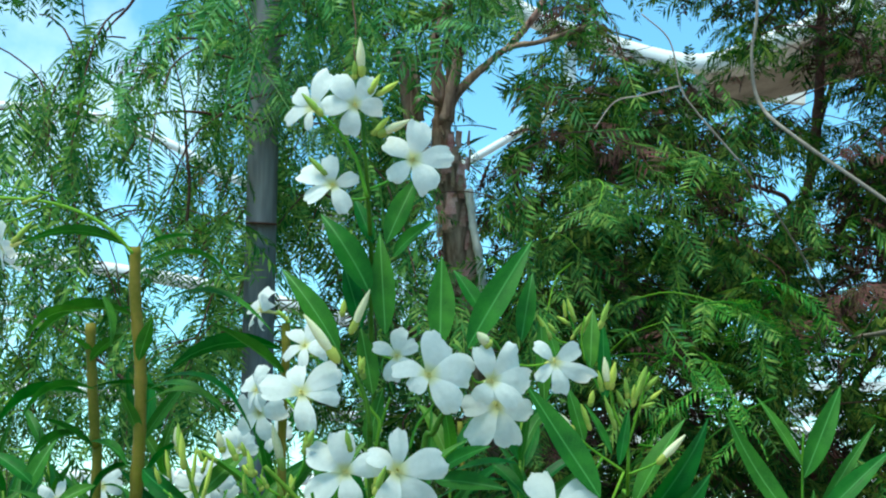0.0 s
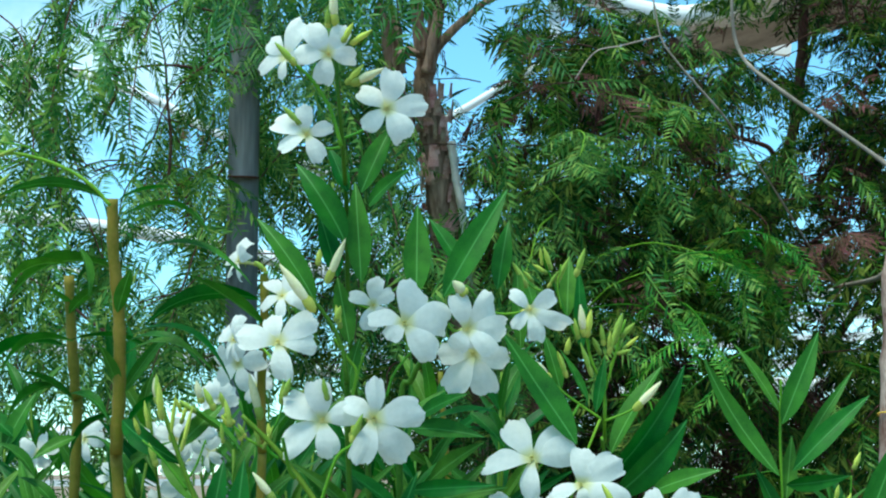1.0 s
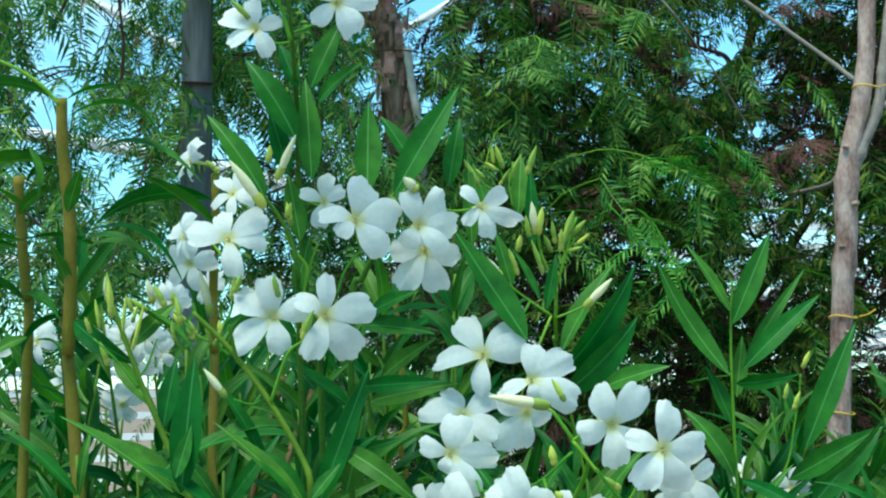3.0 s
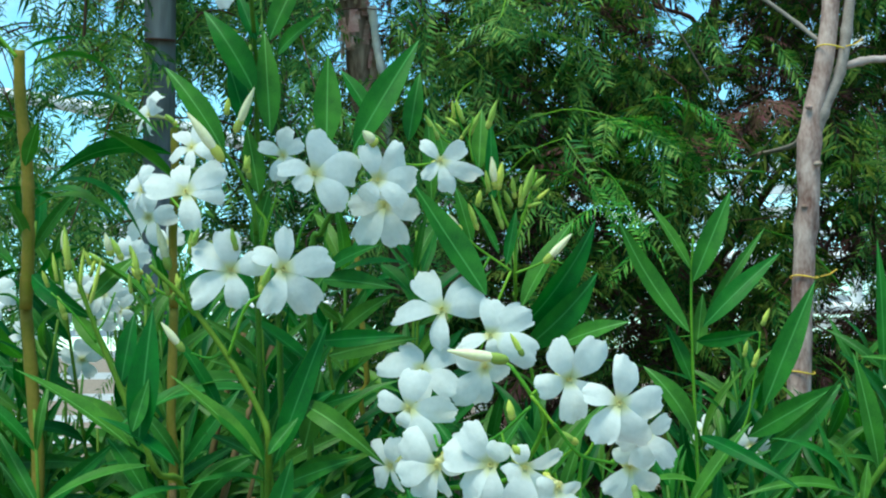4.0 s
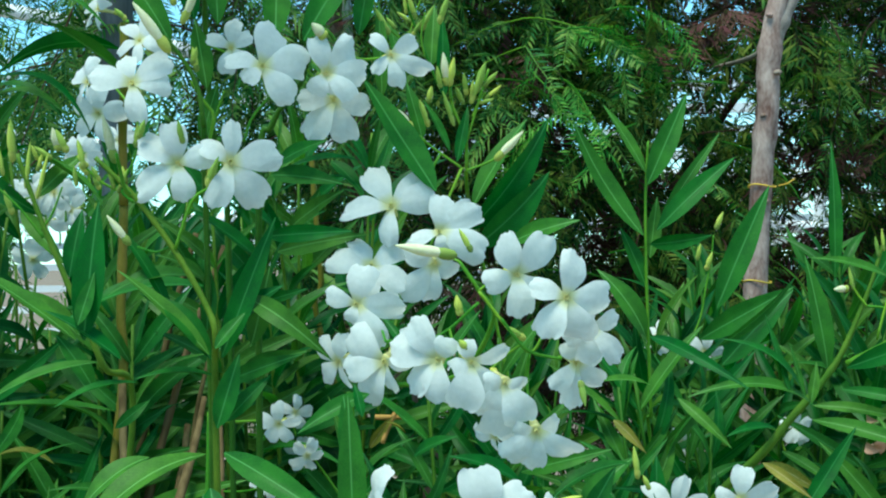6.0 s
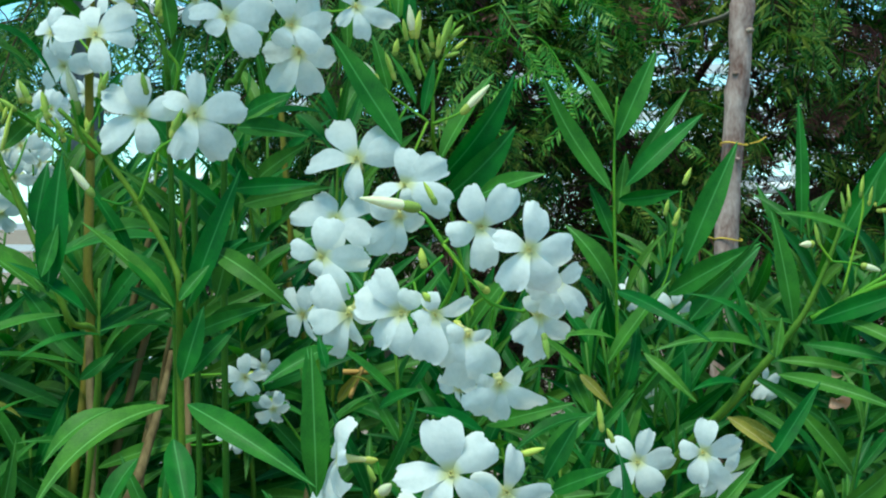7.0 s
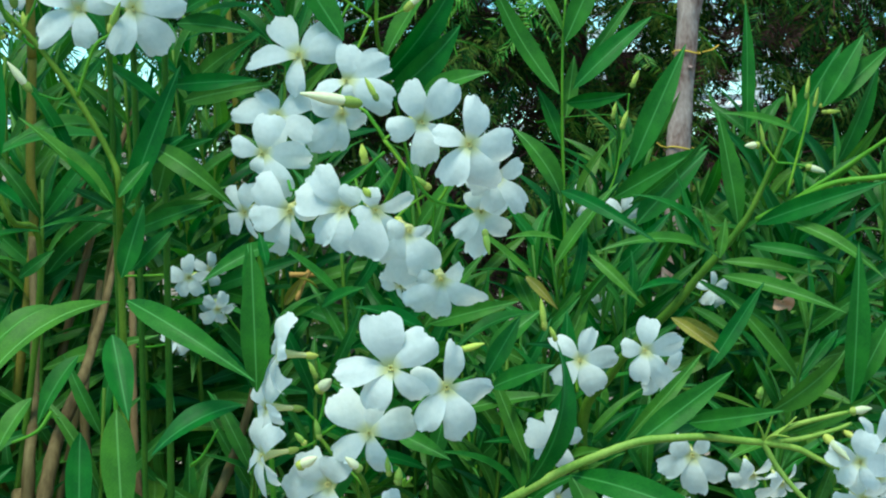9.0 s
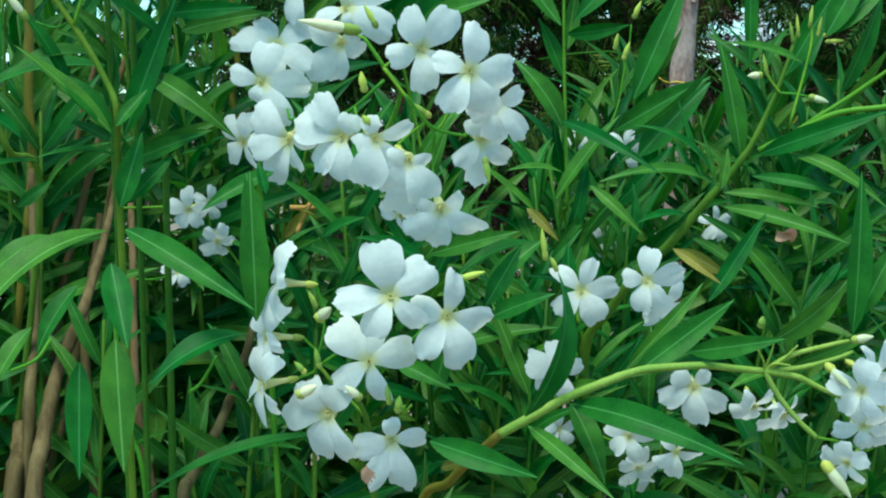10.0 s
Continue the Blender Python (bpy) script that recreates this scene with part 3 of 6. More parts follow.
# two small clumps in a brighter yellow-green than the other sprays
crown("crown", dark, PINNATE, LIGHT_FEATHER, 3, 41, ((0.38, 0.56), (2.85, 3.0), (1.90, 1.98)), (0.5, -0.2, 0.2), (0.1, 0.2), 0.024, 0.75, 0.16, STALK, "bright green sprays")
crown("crown", dark, PINNATE, LIGHT_FEATHER, 3, 42, ((0.30, 0.50), (2.8, 3.0), (1.74, 1.84)), (0.3, -0.2, -0.2), (0.12, 0.25), 0.024, 0.75, 0.16, STALK, "bright green sprays")
crown("crown", dark, PINNATE, DARK_FEATHER, 12, 25, ((0.25, 0.85), (2.8, 3.3), (1.4, 1.85)), (0.1, -0.4, 0.2), (0.15, 0.35), 0.03, 0.8, 0.1, STALK, "lighter green outer sprays")
crown("crown", dark, PINNATE, FEATHER, 18, 26, ((0.93, 1.25), (2.85, 3.4), (1.68, 2.5)), (0.1, -0.3, 0.1), (0.25, 0.5), 0.03, 0.9, 0.2, DRY, "drooping green sprays")
# unseen top of the crown, added above the view to shade the leaves below
crown("crown", dark, NEEDLE, DARK_FEATHER, 200, 27, ((0.12, 2.2), (2.9, 5.0), (3.0, 4.3)), (-0.2, -0.2, 0.2), (0.3, 0.7), 0.028, 1.2, 0.07, DRY, "dense dark green feathery leaves")
crown("crown", dark, NEEDLE, DARK_FEATHER, 62, 28, ((0.05, 2.6), (4.6, 6.0), (1.3, 2.75)), (-0.2, -0.4, 0.2), (0.4, 0.8), 0.035, 1.8, 0.07, DRY, "dense dark green feathery leaves")
crown("dry_sprays", dark, NEEDLE, DRY, 80, 29, ((0.05, 2.6), (4.6, 6.0), (1.2, 2.7)), (-0.2, -0.4, 0.2), (0.4, 0.8), 0.035, 1.8, 0.07, DRY, "dry brown inner sprays")
crown("dry_sprays", dark, NEEDLE, DRY, 170, 23, ((0.1, 1.9), (3.3, 4.6), (1.0, 2.9)), (-0.2, -0.4, 0.2), (0.3, 0.6), 0.028, 0.9, 0.07, DRY, "dry brown inner sprays")
crown("dry_sprays", dark, NEEDLE, DRY, 60, 24, ((0.45, 1.7), (3.5, 4.4), (1.2, 1.75)), (-0.2, -0.4, 0.2), (0.3, 0.6), 0.028, 1.0, 0.07, DRY, "dry brown inner sprays")

# ---- post and sapling ----
post = thing("timber_post", (-0.33, 3.02, 0), "weathered grey round post standing behind the shrubs", "post")
part("shaft", mesh("shaft", *tube(smooth_line(((-0.34, 3.04, 0), (-0.328, 3.0, 1.8), (-0.31, 2.92, 3.6)), 12), 0.029, 0.027, 20, 0.03), POST), post)
part("band", mesh("band", *tube([Vector((-0.3225, 2.964, 2.063)), Vector((-0.3224, 2.9637, 2.0655))], 0.0281, 0.0281, 20), DARK_BARK), post)

sapling = thing("staked_sapling", (0.64, 2.4, 0), "young tree with slender grey trunk and yellow twine ties", "tree")
part("trunk", mesh("trunk", *tube(smooth_line(((0.63, 2.4, 0), (0.64, 2.39, 1.0), (0.646, 2.38, 1.465), (0.655, 2.37, 1.673), (0.663, 2.361, 1.833), (0.689, 2.352, 1.98), (0.70, 2.345, 2.3), (0.72, 2.34, 2.9)), 8), 0.0192, 0.0105, 14, 0.3, 0.16, 4), SAPLING), sapling)
for pts, r0, r1 in (
    (((0.676, 2.356, 1.955), (0.632, 2.379, 1.999), (0.511, 2.394, 2.093), (0.467, 2.436, 2.154), (0.454, 2.424, 2.223), (0.462, 2.411, 2.306), (0.45, 2.4, 2.5)), 0.0034, 0.0019),
    (((0.666, 2.361, 1.82), (0.684, 2.356, 1.868), (0.706, 2.354, 1.92), (0.72, 2.35, 2.02), (0.76, 2.35, 2.3)), 0.0095, 0.007),
    (((0.712, 2.354, 1.92), (0.745, 2.35, 1.928), (0.793, 2.348, 1.936), (0.95, 2.34, 2.0)), 0.006, 0.004),
    (((0.435, 2.42, 2.06), (0.37, 2.4, 2.13), (0.345, 2.4, 2.17), (0.33, 2.4, 2.24), (0.29, 2.4, 2.28)), 0.0016, 0.001),
    (((0.345, 2.4, 2.172), (0.29, 2.41, 2.16), (0.25, 2.41, 2.15), (0.22, 2.41, 2.11)), 0.0013, 0.0008),
    (((0.8, 3.3, 1.9), (0.55, 2.7, 2.02), (0.435, 2.42, 2.06)), 0.0016, 0.0012),
    (((0.663, 2.361, 1.833), (0.75, 2.8, 1.86), (0.8, 3.3, 1.9)), 0.005, 0.004),
):
    part("branch", mesh("branch", *tube(smooth_line(pts, 8), r0, r1, 8, 0.15, 0.2, 3), TWIG), sapling)
for x, y, z, r in ((0.656, 2.347, 1.86, 0.005), (0.668, 2.346, 1.78, 0.006), (0.65, 2.355, 1.72, 0.005), (0.655, 2.356, 1.60, 0.004)):
    bm = bmesh.new()
    bmesh.ops.create_icosphere(bm, subdivisions=2, radius=r)
    for v in bm.verts:
        v.co = v.co * (1 + 0.35 * noise.noise(v.co * 300 + Vector((x, y, z)) * 40)) + Vector((x, y, z))
        v.co.z = z + (v.co.z - z) * 0.7
    knot = bpy.data.meshes.new("knot")
    bm.to_mesh(knot)
    knot.materials.append(SAPLING)
    knot.polygons.foreach_set("use_smooth", [True] * len(knot.polygons))
    part("knot", knot, sapling)
for x, y, z, s in ((0.653, 2.374, 1.622, 1), (0.6475, 2.379, 1.487, -1), (0.689, 2.351, 1.945, 1)):
    ring = [Vector((x + 0.0195 * math.cos(a), y + 0.0195 * math.sin(a), z + 0.002 * math.sin(a * 2))) for a in [k * math.tau / 20 for k in range(21)]]
    tie = part("tie", mesh("tie", *tube(ring, 0.0011, 0.0011, 6), TWINE), sapling, label="yellow twine tie")
    tail = [Vector((x + s * 0.02, y - 0.012, z)), Vector((x + s * 0.032, y - 0.016, z + 0.003)), Vector((x + s * 0.042, y - 0.018, z + 0.010))]
    part("loose_end", mesh("loose_end", *tube(tail, 0.0010, 0.0008, 6), TWINE), tie)


# ---- oleanders ----
SHRUBS = [
    thing("oleander", (0.0, 1.55, 0), "tall white-flowering oleander with long narrow green leaves", "shrub", "oleanders"),
    thing("oleander", (0.12, 1.6, 0), "oleander branch system with a large dense white flower cluster", "shrub", "oleanders"),
    thing("oleander", (0.05, 1.45, 0), "oleander with low white flowers and hanging leaves", "shrub", "oleanders"),
    thing("oleander", (0.5, 1.8, 0), "oleander with upright shoots, green buds and few white flowers", "shrub", "oleanders"),
    thing("oleander", (-0.3, 1.75, 0), "pruned oleander with cut brown canes and drooping leaves", "shrub", "oleanders"),
    thing("oleander", (0.2, 2.7, 0), "leafy green oleander growing behind the flowering ones", "shrub", "oleanders"),
]


def leaf_shape(ratio, sag, fold, twist=0.0):
    """A lance-shaped leaf of length 1 along +x, folded along its midrib, with a thin body."""
    rows, cols = 12, 5
    verts, uvs, faces = [], [], []
    for i in range(rows + 1):
        s = i / rows
        w = ratio / 2 * (math.sin(math.pi * s**0.82) ** 0.92 * (1 - 0.2 * s) + 0.05 * (1 - s)) * 1.14
        zc = 4 * sag * s * (1 - s)
        a = twist * s
        for k in range(cols):
            u = k / (cols - 1) * 2 - 1
            y, z = u * w, abs(u) * w * fold + 0.012 * ratio * math.sin(9 * s + 3 * u)
            verts.append((s, y * math.cos(a) - z * math.sin(a), zc + y * math.sin(a) + z * math.cos(a)))
            uvs.append((s, u * 0.5 * max(0.25, w / (ratio / 2)) + 0.5))
    for i in range(rows):
        for k in range(cols - 1):
            a = i * cols + k
            faces.append((a, a + cols, a + cols + 1, a + 1))
    return verts, faces, uvs


LEAVES = {}


def leaf_mesh(ratio, sag, fold=0.35):
    key = (min(0.27, max(0.1, round(ratio * 0.92 / 0.03) * 0.03)), round(sag / 0.04) * 0.04)
    if key not in LEAVES:
        LEAVES[key] = mesh("leaf", *leaf_shape(key[0], key[1], fold, 0.25 * math.sin(7 * key[0] + 31 * key[1]))[:2], LEAF, leaf_shape(key[0], key[1], fold)[2])
    return LEAVES[key]


def leaf_pose(base, tip, roll, up=Vector((0, -0.75, 0.65))):
    base, tip = Vector(base), Vector(tip)
    x = tip - base
    size = x.length
    x.normalize()
    y = up.cross(x).normalized()
    z = x.cross(y)
    m = Matrix((x, y, z)).transposed().to_4x4()
    return Matrix.Translation(base) @ m @ Matrix.Rotation(radians(roll), 4, "X") @ Matrix.Scale(size, 4)


def leaf(shrub, base, tip, ratio, sag, roll=0):
    # the pruned canes' old leaves lie flat and hang, so that their undersides show from below
    flat = shrub is SHRUBS[4] and base[2] > 1.6
    base, tip = Vector(base), Vector(tip)
    if not flat and tip.z - base.z > 0.55 * (tip - base).length:
        # rising leaves lean back from their shoot, upper face to the light
        front = Vector((0.03, 0, 1.52))
        tip = front + (tip - front) * ((base.y + 0.5 * abs(base.y - tip.y)) / tip.y)
    return part("leaf", leaf_mesh(ratio, sag), shrub, leaf_pose(base, tip, roll * 0.5, Vector((0.1, 0.1, 1))) if flat else leaf_pose(base, tip, roll))


LINES = []


def nearest_stem(p, far=0.09):
    """The nearest point of the stems so far, for a stalk to join, or a point just behind and below."""
    best = min(LINES, key=lambda q: (q - p).length) if LINES else None
    return best if best is not None and (best - p).length < far else p + Vector((0.003, 0.012, -0.03))


def branch(shrub, r0, r1, *pts, root=True):
    """A stem from its tip down; a strong one goes on down to the foot of its shrub."""
    pts = [Vector(p) for p in pts]
    if root and r1 >= 0.002:
        foot, low = WORLD[shrub.name].translation, pts[-1]
        spread = Vector((low.x * 0.35, (low.y - foot.y) * 0.3, 0))
        pts += [low.lerp(foot + spread, 0.3) + Vector((0, 0.02, -0.02)), low.lerp(foot + spread, 0.7), foot + spread * 0.6]
    mat = OLD_CANE if r1 > 0.0048 and shrub is SHRUBS[2] else CANE if r0 > 0.0028 else STEM if r1 >= 0.00305 else STALK
    line = smooth_line(pts, 7)
    LINES.extend(line)
    return part("cane" if r0 > 0.0028 else "stem", mesh("stem", *tube(line, r0, r1, 9, 0.06, 0.12, len(pts)), mat), shrub)


def pale_stem(shrub, r0, r1, *pts):
    """A smooth yellow-green stem of a flower head, from its tip to the fork that bears it."""
    line = smooth_line([Vector(p) for p in pts], 7)
    LINES.extend(line)
    return part("stem", mesh("stem", *tube(line, r0, r1, 9, 0.05, 0.08, len(pts)), PALE_STEM), shrub, label="pale yellow-green stem")


def petal_shape(k):
    """A lopsided spoon-shaped petal along +x: a narrow claw, a broad blade with one fuller side, and a blunt wavy end."""
    rows, cols = 16, 10
    rng = random.Random(70 + k)
    broad, lean, slant = rng.uniform(0.58, 0.76), rng.uniform(0.02, 0.08), rng.uniform(-0.05, 0.10)
    curl, dish, twist = rng.uniform(0.08, 0.32), rng.uniform(-0.10, 0.12), rng.uniform(0.02, 0.18)
    ph = [rng.uniform(0, 6) for _ in range(5)]
    fold = rng.uniform(0.0, 0.08)
    verts, faces = [], []
    for i in range(rows + 1):
        s = 1 - (1 - i / rows) ** 1.35
        grow = min(1.0, max(0.0, (s - 0.02) / 0.62))
        w = 0.19 + (broad - 0.19) * (grow * grow * (3 - 2 * grow)) ** 0.75
        cut = (1 - 0.42 * max(0, (s - 0.84) / 0.16) ** 4) ** 0.5
        full = (1 - 0.52 * max(0, (s - 0.66) / 0.34) ** 3) ** 0.5
        for j in range(cols + 1):
            u = j / cols * 2 - 1
            edge = 0.034 * math.sin(4 * u + ph[0]) + 0.018 * math.sin(12 * u + ph[1])
            x = s * (1 - 0.05 * u * u * s) + slant * u * s * s + edge * s**3
            side = 1 + 0.012 * math.sin(17 * s + ph[4] + 2 * u) * s
            y = u * w / 2 * (cut if u < 0 else full * 1.1) * side + lean * s * s * (1.25 - 0.5 * s)
            frill = (0.035 * math.sin(7 * s + ph[2]) * abs(u) + 0.022 * math.sin(5 * u + ph[3]) * s) * s
            z = 0.20 * math.sin(s * 2.3) - curl * s * s + dish * u * u * s + twist * u * s + frill + fold * (1 - abs(u)) * s - 0.10 * max(0, abs(u) - 0.6) * s
            verts.append((x, y, z))
    for i in range(rows):
        for j in range(cols):
            a = i * (cols + 1) + j
            faces.append((a, a + cols + 1, a + cols + 2, a + 1))
    return verts, faces


PETALS = [mesh("petal", *petal_shape(k), PETAL) for k in range(10)]
brown = [1 if n // 10 >= 9 and n % 10 < 6 - (n // 10) % 2 else 0 for n in range(160)]
BROWN_PETAL = mesh("petal", *petal_shape(2), (PETAL, WILT), slots=brown)


def lathe(profile, sides, bump=0.0):
    """A turned shape round +z from (radius, height) pairs."""
    verts, faces = [], []
    for i, (r, z) in enumerate(profile):
        for k in range(sides):
            a = math.tau * k / sides + 0.25 * i * bump
            verts.append((r * (1 + bump * 0.25 * math.cos(5 * a)) * math.cos(a), r * (1 + bump * 0.25 * math.cos(5 * a)) * math.sin(a), z))
    for i in range(len(profile) - 1):
        for k in range(sides):
            a, b = i * sides + k, i * sides + (k + 1) % sides
            faces.append((a, b, b + sides, a + sides))
    return verts, faces


TUBE = mesh("corolla_tube", *lathe(((0.05, -0.95), (0.07, -0.75), (0.08, -0.5), (0.11, -0.3), (0.13, -0.15), (0.16, -0.04), (0.12, -0.01), (0.06, -0.02), (0.0, -0.03)), 12), THROAT)
tuft = joined([tube([Vector((0.02 * math.cos(a), 0.02 * math.sin(a), -0.1)), Vector((0.04 * math.cos(a), 0.04 * math.sin(a), 0.04)), Vector((0.07 * math.cos(a + 0.4), 0.07 * math.sin(a + 0.4), 0.07))], 0.024, 0.008, 5) for a in [k * math.tau / 7 for k in range(7)]])
TUFT = mesh("stamen_tuft", *tuft, THROAT)
SEPALS = mesh("calyx", *lathe(((0.03, -1.08), (0.07, -1.0), (0.09, -0.92), (0.1, -0.8), (0.06, -0.7)), 8, 0.5), CALYX)


def flower(shrub, place, size, az, el, spread, wilted=-1):
    """An oleander flower that faces az degrees to +x of -y and el degrees up; its own tube, tuft, calyx and five petals.
    spread: the turn of an even flower, or each petal's own turn and length."""
    r = size / 2
    a, e = radians(az), radians(el)
    z = Vector((math.sin(a) * math.cos(e), -math.cos(a) * math.cos(e), math.sin(e)))
    up = Vector((0, 0, 1))
    y = (up - z * up.dot(z)).normalized()
    x = y.cross(z)
    m = Matrix.Translation(place) @ Matrix((x, y, z)).transposed().to_4x4() @ Matrix.Scale(r, 4)
    rng = random.Random(int(place[0] * 1e4) * 7 + int(place[2] * 1e4))
    even = not isinstance(spread, tuple)
    if even:
        spread = tuple((90 - spread - 72 * k + rng.uniform(-7, 7), rng.uniform(0.94, 1.14)) for k in range(5))
    ob = part("flower", TUBE, shrub, m)
    part("stamen_tuft", TUFT, ob, m)
    part("calyx", SEPALS, ob, m)
    for k, (angle, grow) in enumerate(spread):
        turn = Matrix.Rotation(radians(angle - 4), 4, "Z")
        lift = Matrix.Rotation(radians(rng.uniform(-10, 12)), 4, "Y") @ Matrix.Rotation(radians(rng.uniform(-12, 20)), 4, "X")
        wide = min(1.12, max(0.85, grow)) * rng.uniform(0.85, 1.12)
        part("petal", BROWN_PETAL if k == wilted else PETALS[rng.randrange(10)], ob, m @ turn @ Matrix.Translation((0.03, 0, -0.03)) @ lift @ Matrix.Diagonal((grow * 1.02, wide, (grow + wide) / 2, 1)))
    back = m @ Vector((0, 0, -1.05))
    end = nearest_stem(back)
    part("pedicel", mesh("pedicel", *tube(smooth_line((back, back.lerp(end, 0.5) - z * 0.006 + Vector((0, 0, -0.002)), end), 4), 0.001, 0.0012, 6), STALK), ob)


def bud_shape():
    profile = [(0.5 * math.sin(math.pi * (0.06 + 0.9 * s)) ** (0.8 if s > 0.5 else 1.3) * (1 - 0.35 * s), s) for s in [k / 10 for k in range(11)]]
    return lathe(profile, 10, 0.35)


BUDS = mesh("bud", *bud_shape(), BUD)
GREEN_BUDS = mesh("bud", *bud_shape(), GREEN_BUD)
BUD_CALYX = mesh("calyx", *lathe(((0.08, -0.04), (0.34, 0.02), (0.42, 0.1), (0.44, 0.2), (0.3, 0.3)), 8, 0.4), CALYX)


def bud(shrub, base, tip, width, shape=BUDS):
    base, tip = Vector(base), Vector(tip)
    shape = GREEN_BUDS if width < 0.0078 else shape  # small buds are still green
    z = tip - base
    turn = z.to_track_quat("Z", "Y").to_matrix().to_4x4()
    m = Matrix.Translation(base) @ turn @ Matrix.Diagonal((width * 0.95, width * 0.95, z.length, 1))
    ob = part("bud", shape, shrub, m)
    part("calyx", BUD_CALYX, ob, m)
    end = nearest_stem(base)
    part("pedicel", mesh("pedicel", *tube(smooth_line((base, base.lerp(end, 0.5) - z.normalized() * 0.004, end), 4), 0.0009, 0.0012, 6), STALK), ob)


branch(SHRUBS[0], 0.0014, 0.0031, (-0.061, 1.236, 1.862), (-0.059, 1.242, 1.824), (-0.057, 1.268, 1.790), (-0.057, 1.335, 1.748), (-0.058, 1.374, 1.694), (-0.054, 1.408, 1.613), (-0.044, 1.437, 1.557))
branch(SHRUBS[0], 0.0011, 0.0016, (-0.095, 1.238, 1.851), (-0.078, 1.241, 1.835), (-0.065, 1.244, 1.814), (-0.057, 1.248, 1.787))
branch(SHRUBS[0], 0.0013, 0.0032, (-0.099, 1.324, 1.693), (-0.081, 1.326, 1.677), (-0.063, 1.331, 1.649), (-0.057, 1.336, 1.618), (-0.057, 1.364, 1.566))
branch(SHRUBS[0], 0.0012, 0.0040, (0.052, 1.337, 1.672), (0.034, 1.335, 1.690), (0.017, 1.381, 1.653), (-0.006, 1.406, 1.622), (-0.017, 1.416, 1.557))
branch(SHRUBS[0], 0.0018, 0.0034, (-0.138, 1.326, 1.589), (-0.107, 1.326, 1.558), (-0.077, 1.327, 1.517), (-0.053, 1.327, 1.475), (-0.046, 1.328, 1.449), (-0.048, 1.362, 1.385))
branch(SHRUBS[0], 0.0012, 0.0014, (-0.051, 1.316, 1.566), (-0.064, 1.318, 1.555), (-0.077, 1.325, 1.519))
branch(SHRUBS[4], 0.0020, 0.0038, (-0.223, 1.471, 1.601), (-0.204, 1.473, 1.548), (-0.180, 1.474, 1.490), (-0.151, 1.476, 1.422), (-0.132, 1.528, 1.359))
branch(SHRUBS[1], 0.0014, 0.0030, (0.140, 1.304, 1.510), (0.155, 1.304, 1.488), (0.168, 1.325, 1.465), (0.141, 1.369, 1.418), (0.065, 1.414, 1.402), (0.063, 1.437, 1.348))
branch(SHRUBS[1], 0.0012, 0.0013, (0.211, 1.282, 1.480), (0.194, 1.284, 1.443), (0.177, 1.285, 1.458), (0.153, 1.285, 1.488))
branch(SHRUBS[1], 0.0012, 0.0013, (0.084, 1.311, 1.449), (0.123, 1.308, 1.453), (0.155, 1.305, 1.479))
branch(SHRUBS[1], 0.0012, 0.0012, (0.212, 1.264, 1.438), (0.187, 1.265, 1.445), (0.168, 1.265, 1.468))
branch(SHRUBS[2], 0.0013, 0.0032, (0.102, 1.253, 1.273), (0.119, 1.249, 1.253), (0.135, 1.246, 1.241), (0.146, 1.282, 1.199), (0.147, 1.298, 1.152))
branch(SHRUBS[3], 0.0011, 0.0023, (0.140, 1.419, 1.670), (0.143, 1.423, 1.642), (0.155, 1.428, 1.610), (0.160, 1.475, 1.573), (0.203, 1.826, 1.525))
branch(SHRUBS[3], 0.0009, 0.0011, (0.172, 1.409, 1.670), (0.161, 1.415, 1.632), (0.154, 1.418, 1.609))
branch(SHRUBS[3], 0.0009, 0.0011, (0.097, 1.405, 1.632), (0.120, 1.408, 1.609), (0.150, 1.411, 1.588))
branch(SHRUBS[3], 0.0009, 0.0011, (0.105, 1.440, 1.728), (0.114, 1.443, 1.706), (0.124, 1.447, 1.682), (0.134, 1.451, 1.659), (0.148, 1.455, 1.635))
branch(SHRUBS[3], 0.0007, 0.0009, (0.169, 1.402, 1.650), (0.162, 1.403, 1.639), (0.158, 1.405, 1.630))
branch(SHRUBS[3], 0.0007, 0.0009, (0.136, 1.397, 1.678), (0.139, 1.400, 1.659), (0.141, 1.403, 1.643))
branch(SHRUBS[3], 0.0007, 0.0009, (0.120, 1.421, 1.718), (0.117, 1.424, 1.699), (0.120, 1.427, 1.681))
branch(SHRUBS[3], 0.0007, 0.0009, (0.081, 1.412, 1.715), (0.095, 1.414, 1.698), (0.112, 1.415, 1.693))
branch(SHRUBS[3], 0.0009, 0.0011, (0.197, 1.408, 1.611), (0.176, 1.410, 1.595), (0.154, 1.412, 1.586))
branch(SHRUBS[3], 0.0012, 0.0026, (0.368, 1.736, 1.636), (0.366, 1.739, 1.586), (0.367, 1.742, 1.516), (0.370, 1.746, 1.446), (0.374, 1.750, 1.359), (0.383, 1.782, 1.303))
branch(SHRUBS[3], 0.0014, 0.0065, (0.539, 1.510, 1.529), (0.527, 1.510, 1.491), (0.513, 1.512, 1.455), (0.499, 1.515, 1.424), (0.479, 1.520, 1.395), (0.455, 1.525, 1.366), (0.435, 1.535, 1.338), (0.390, 1.583, 1.273), (0.373, 1.633, 1.178))
branch(SHRUBS[3], 0.0009, 0.0013, (0.551, 1.509, 1.535), (0.549, 1.507, 1.510), (0.531, 1.504, 1.442))
branch(SHRUBS[3], 0.0009, 0.0012, (0.508, 1.508, 1.493), (0.515, 1.508, 1.482), (0.523, 1.508, 1.472))
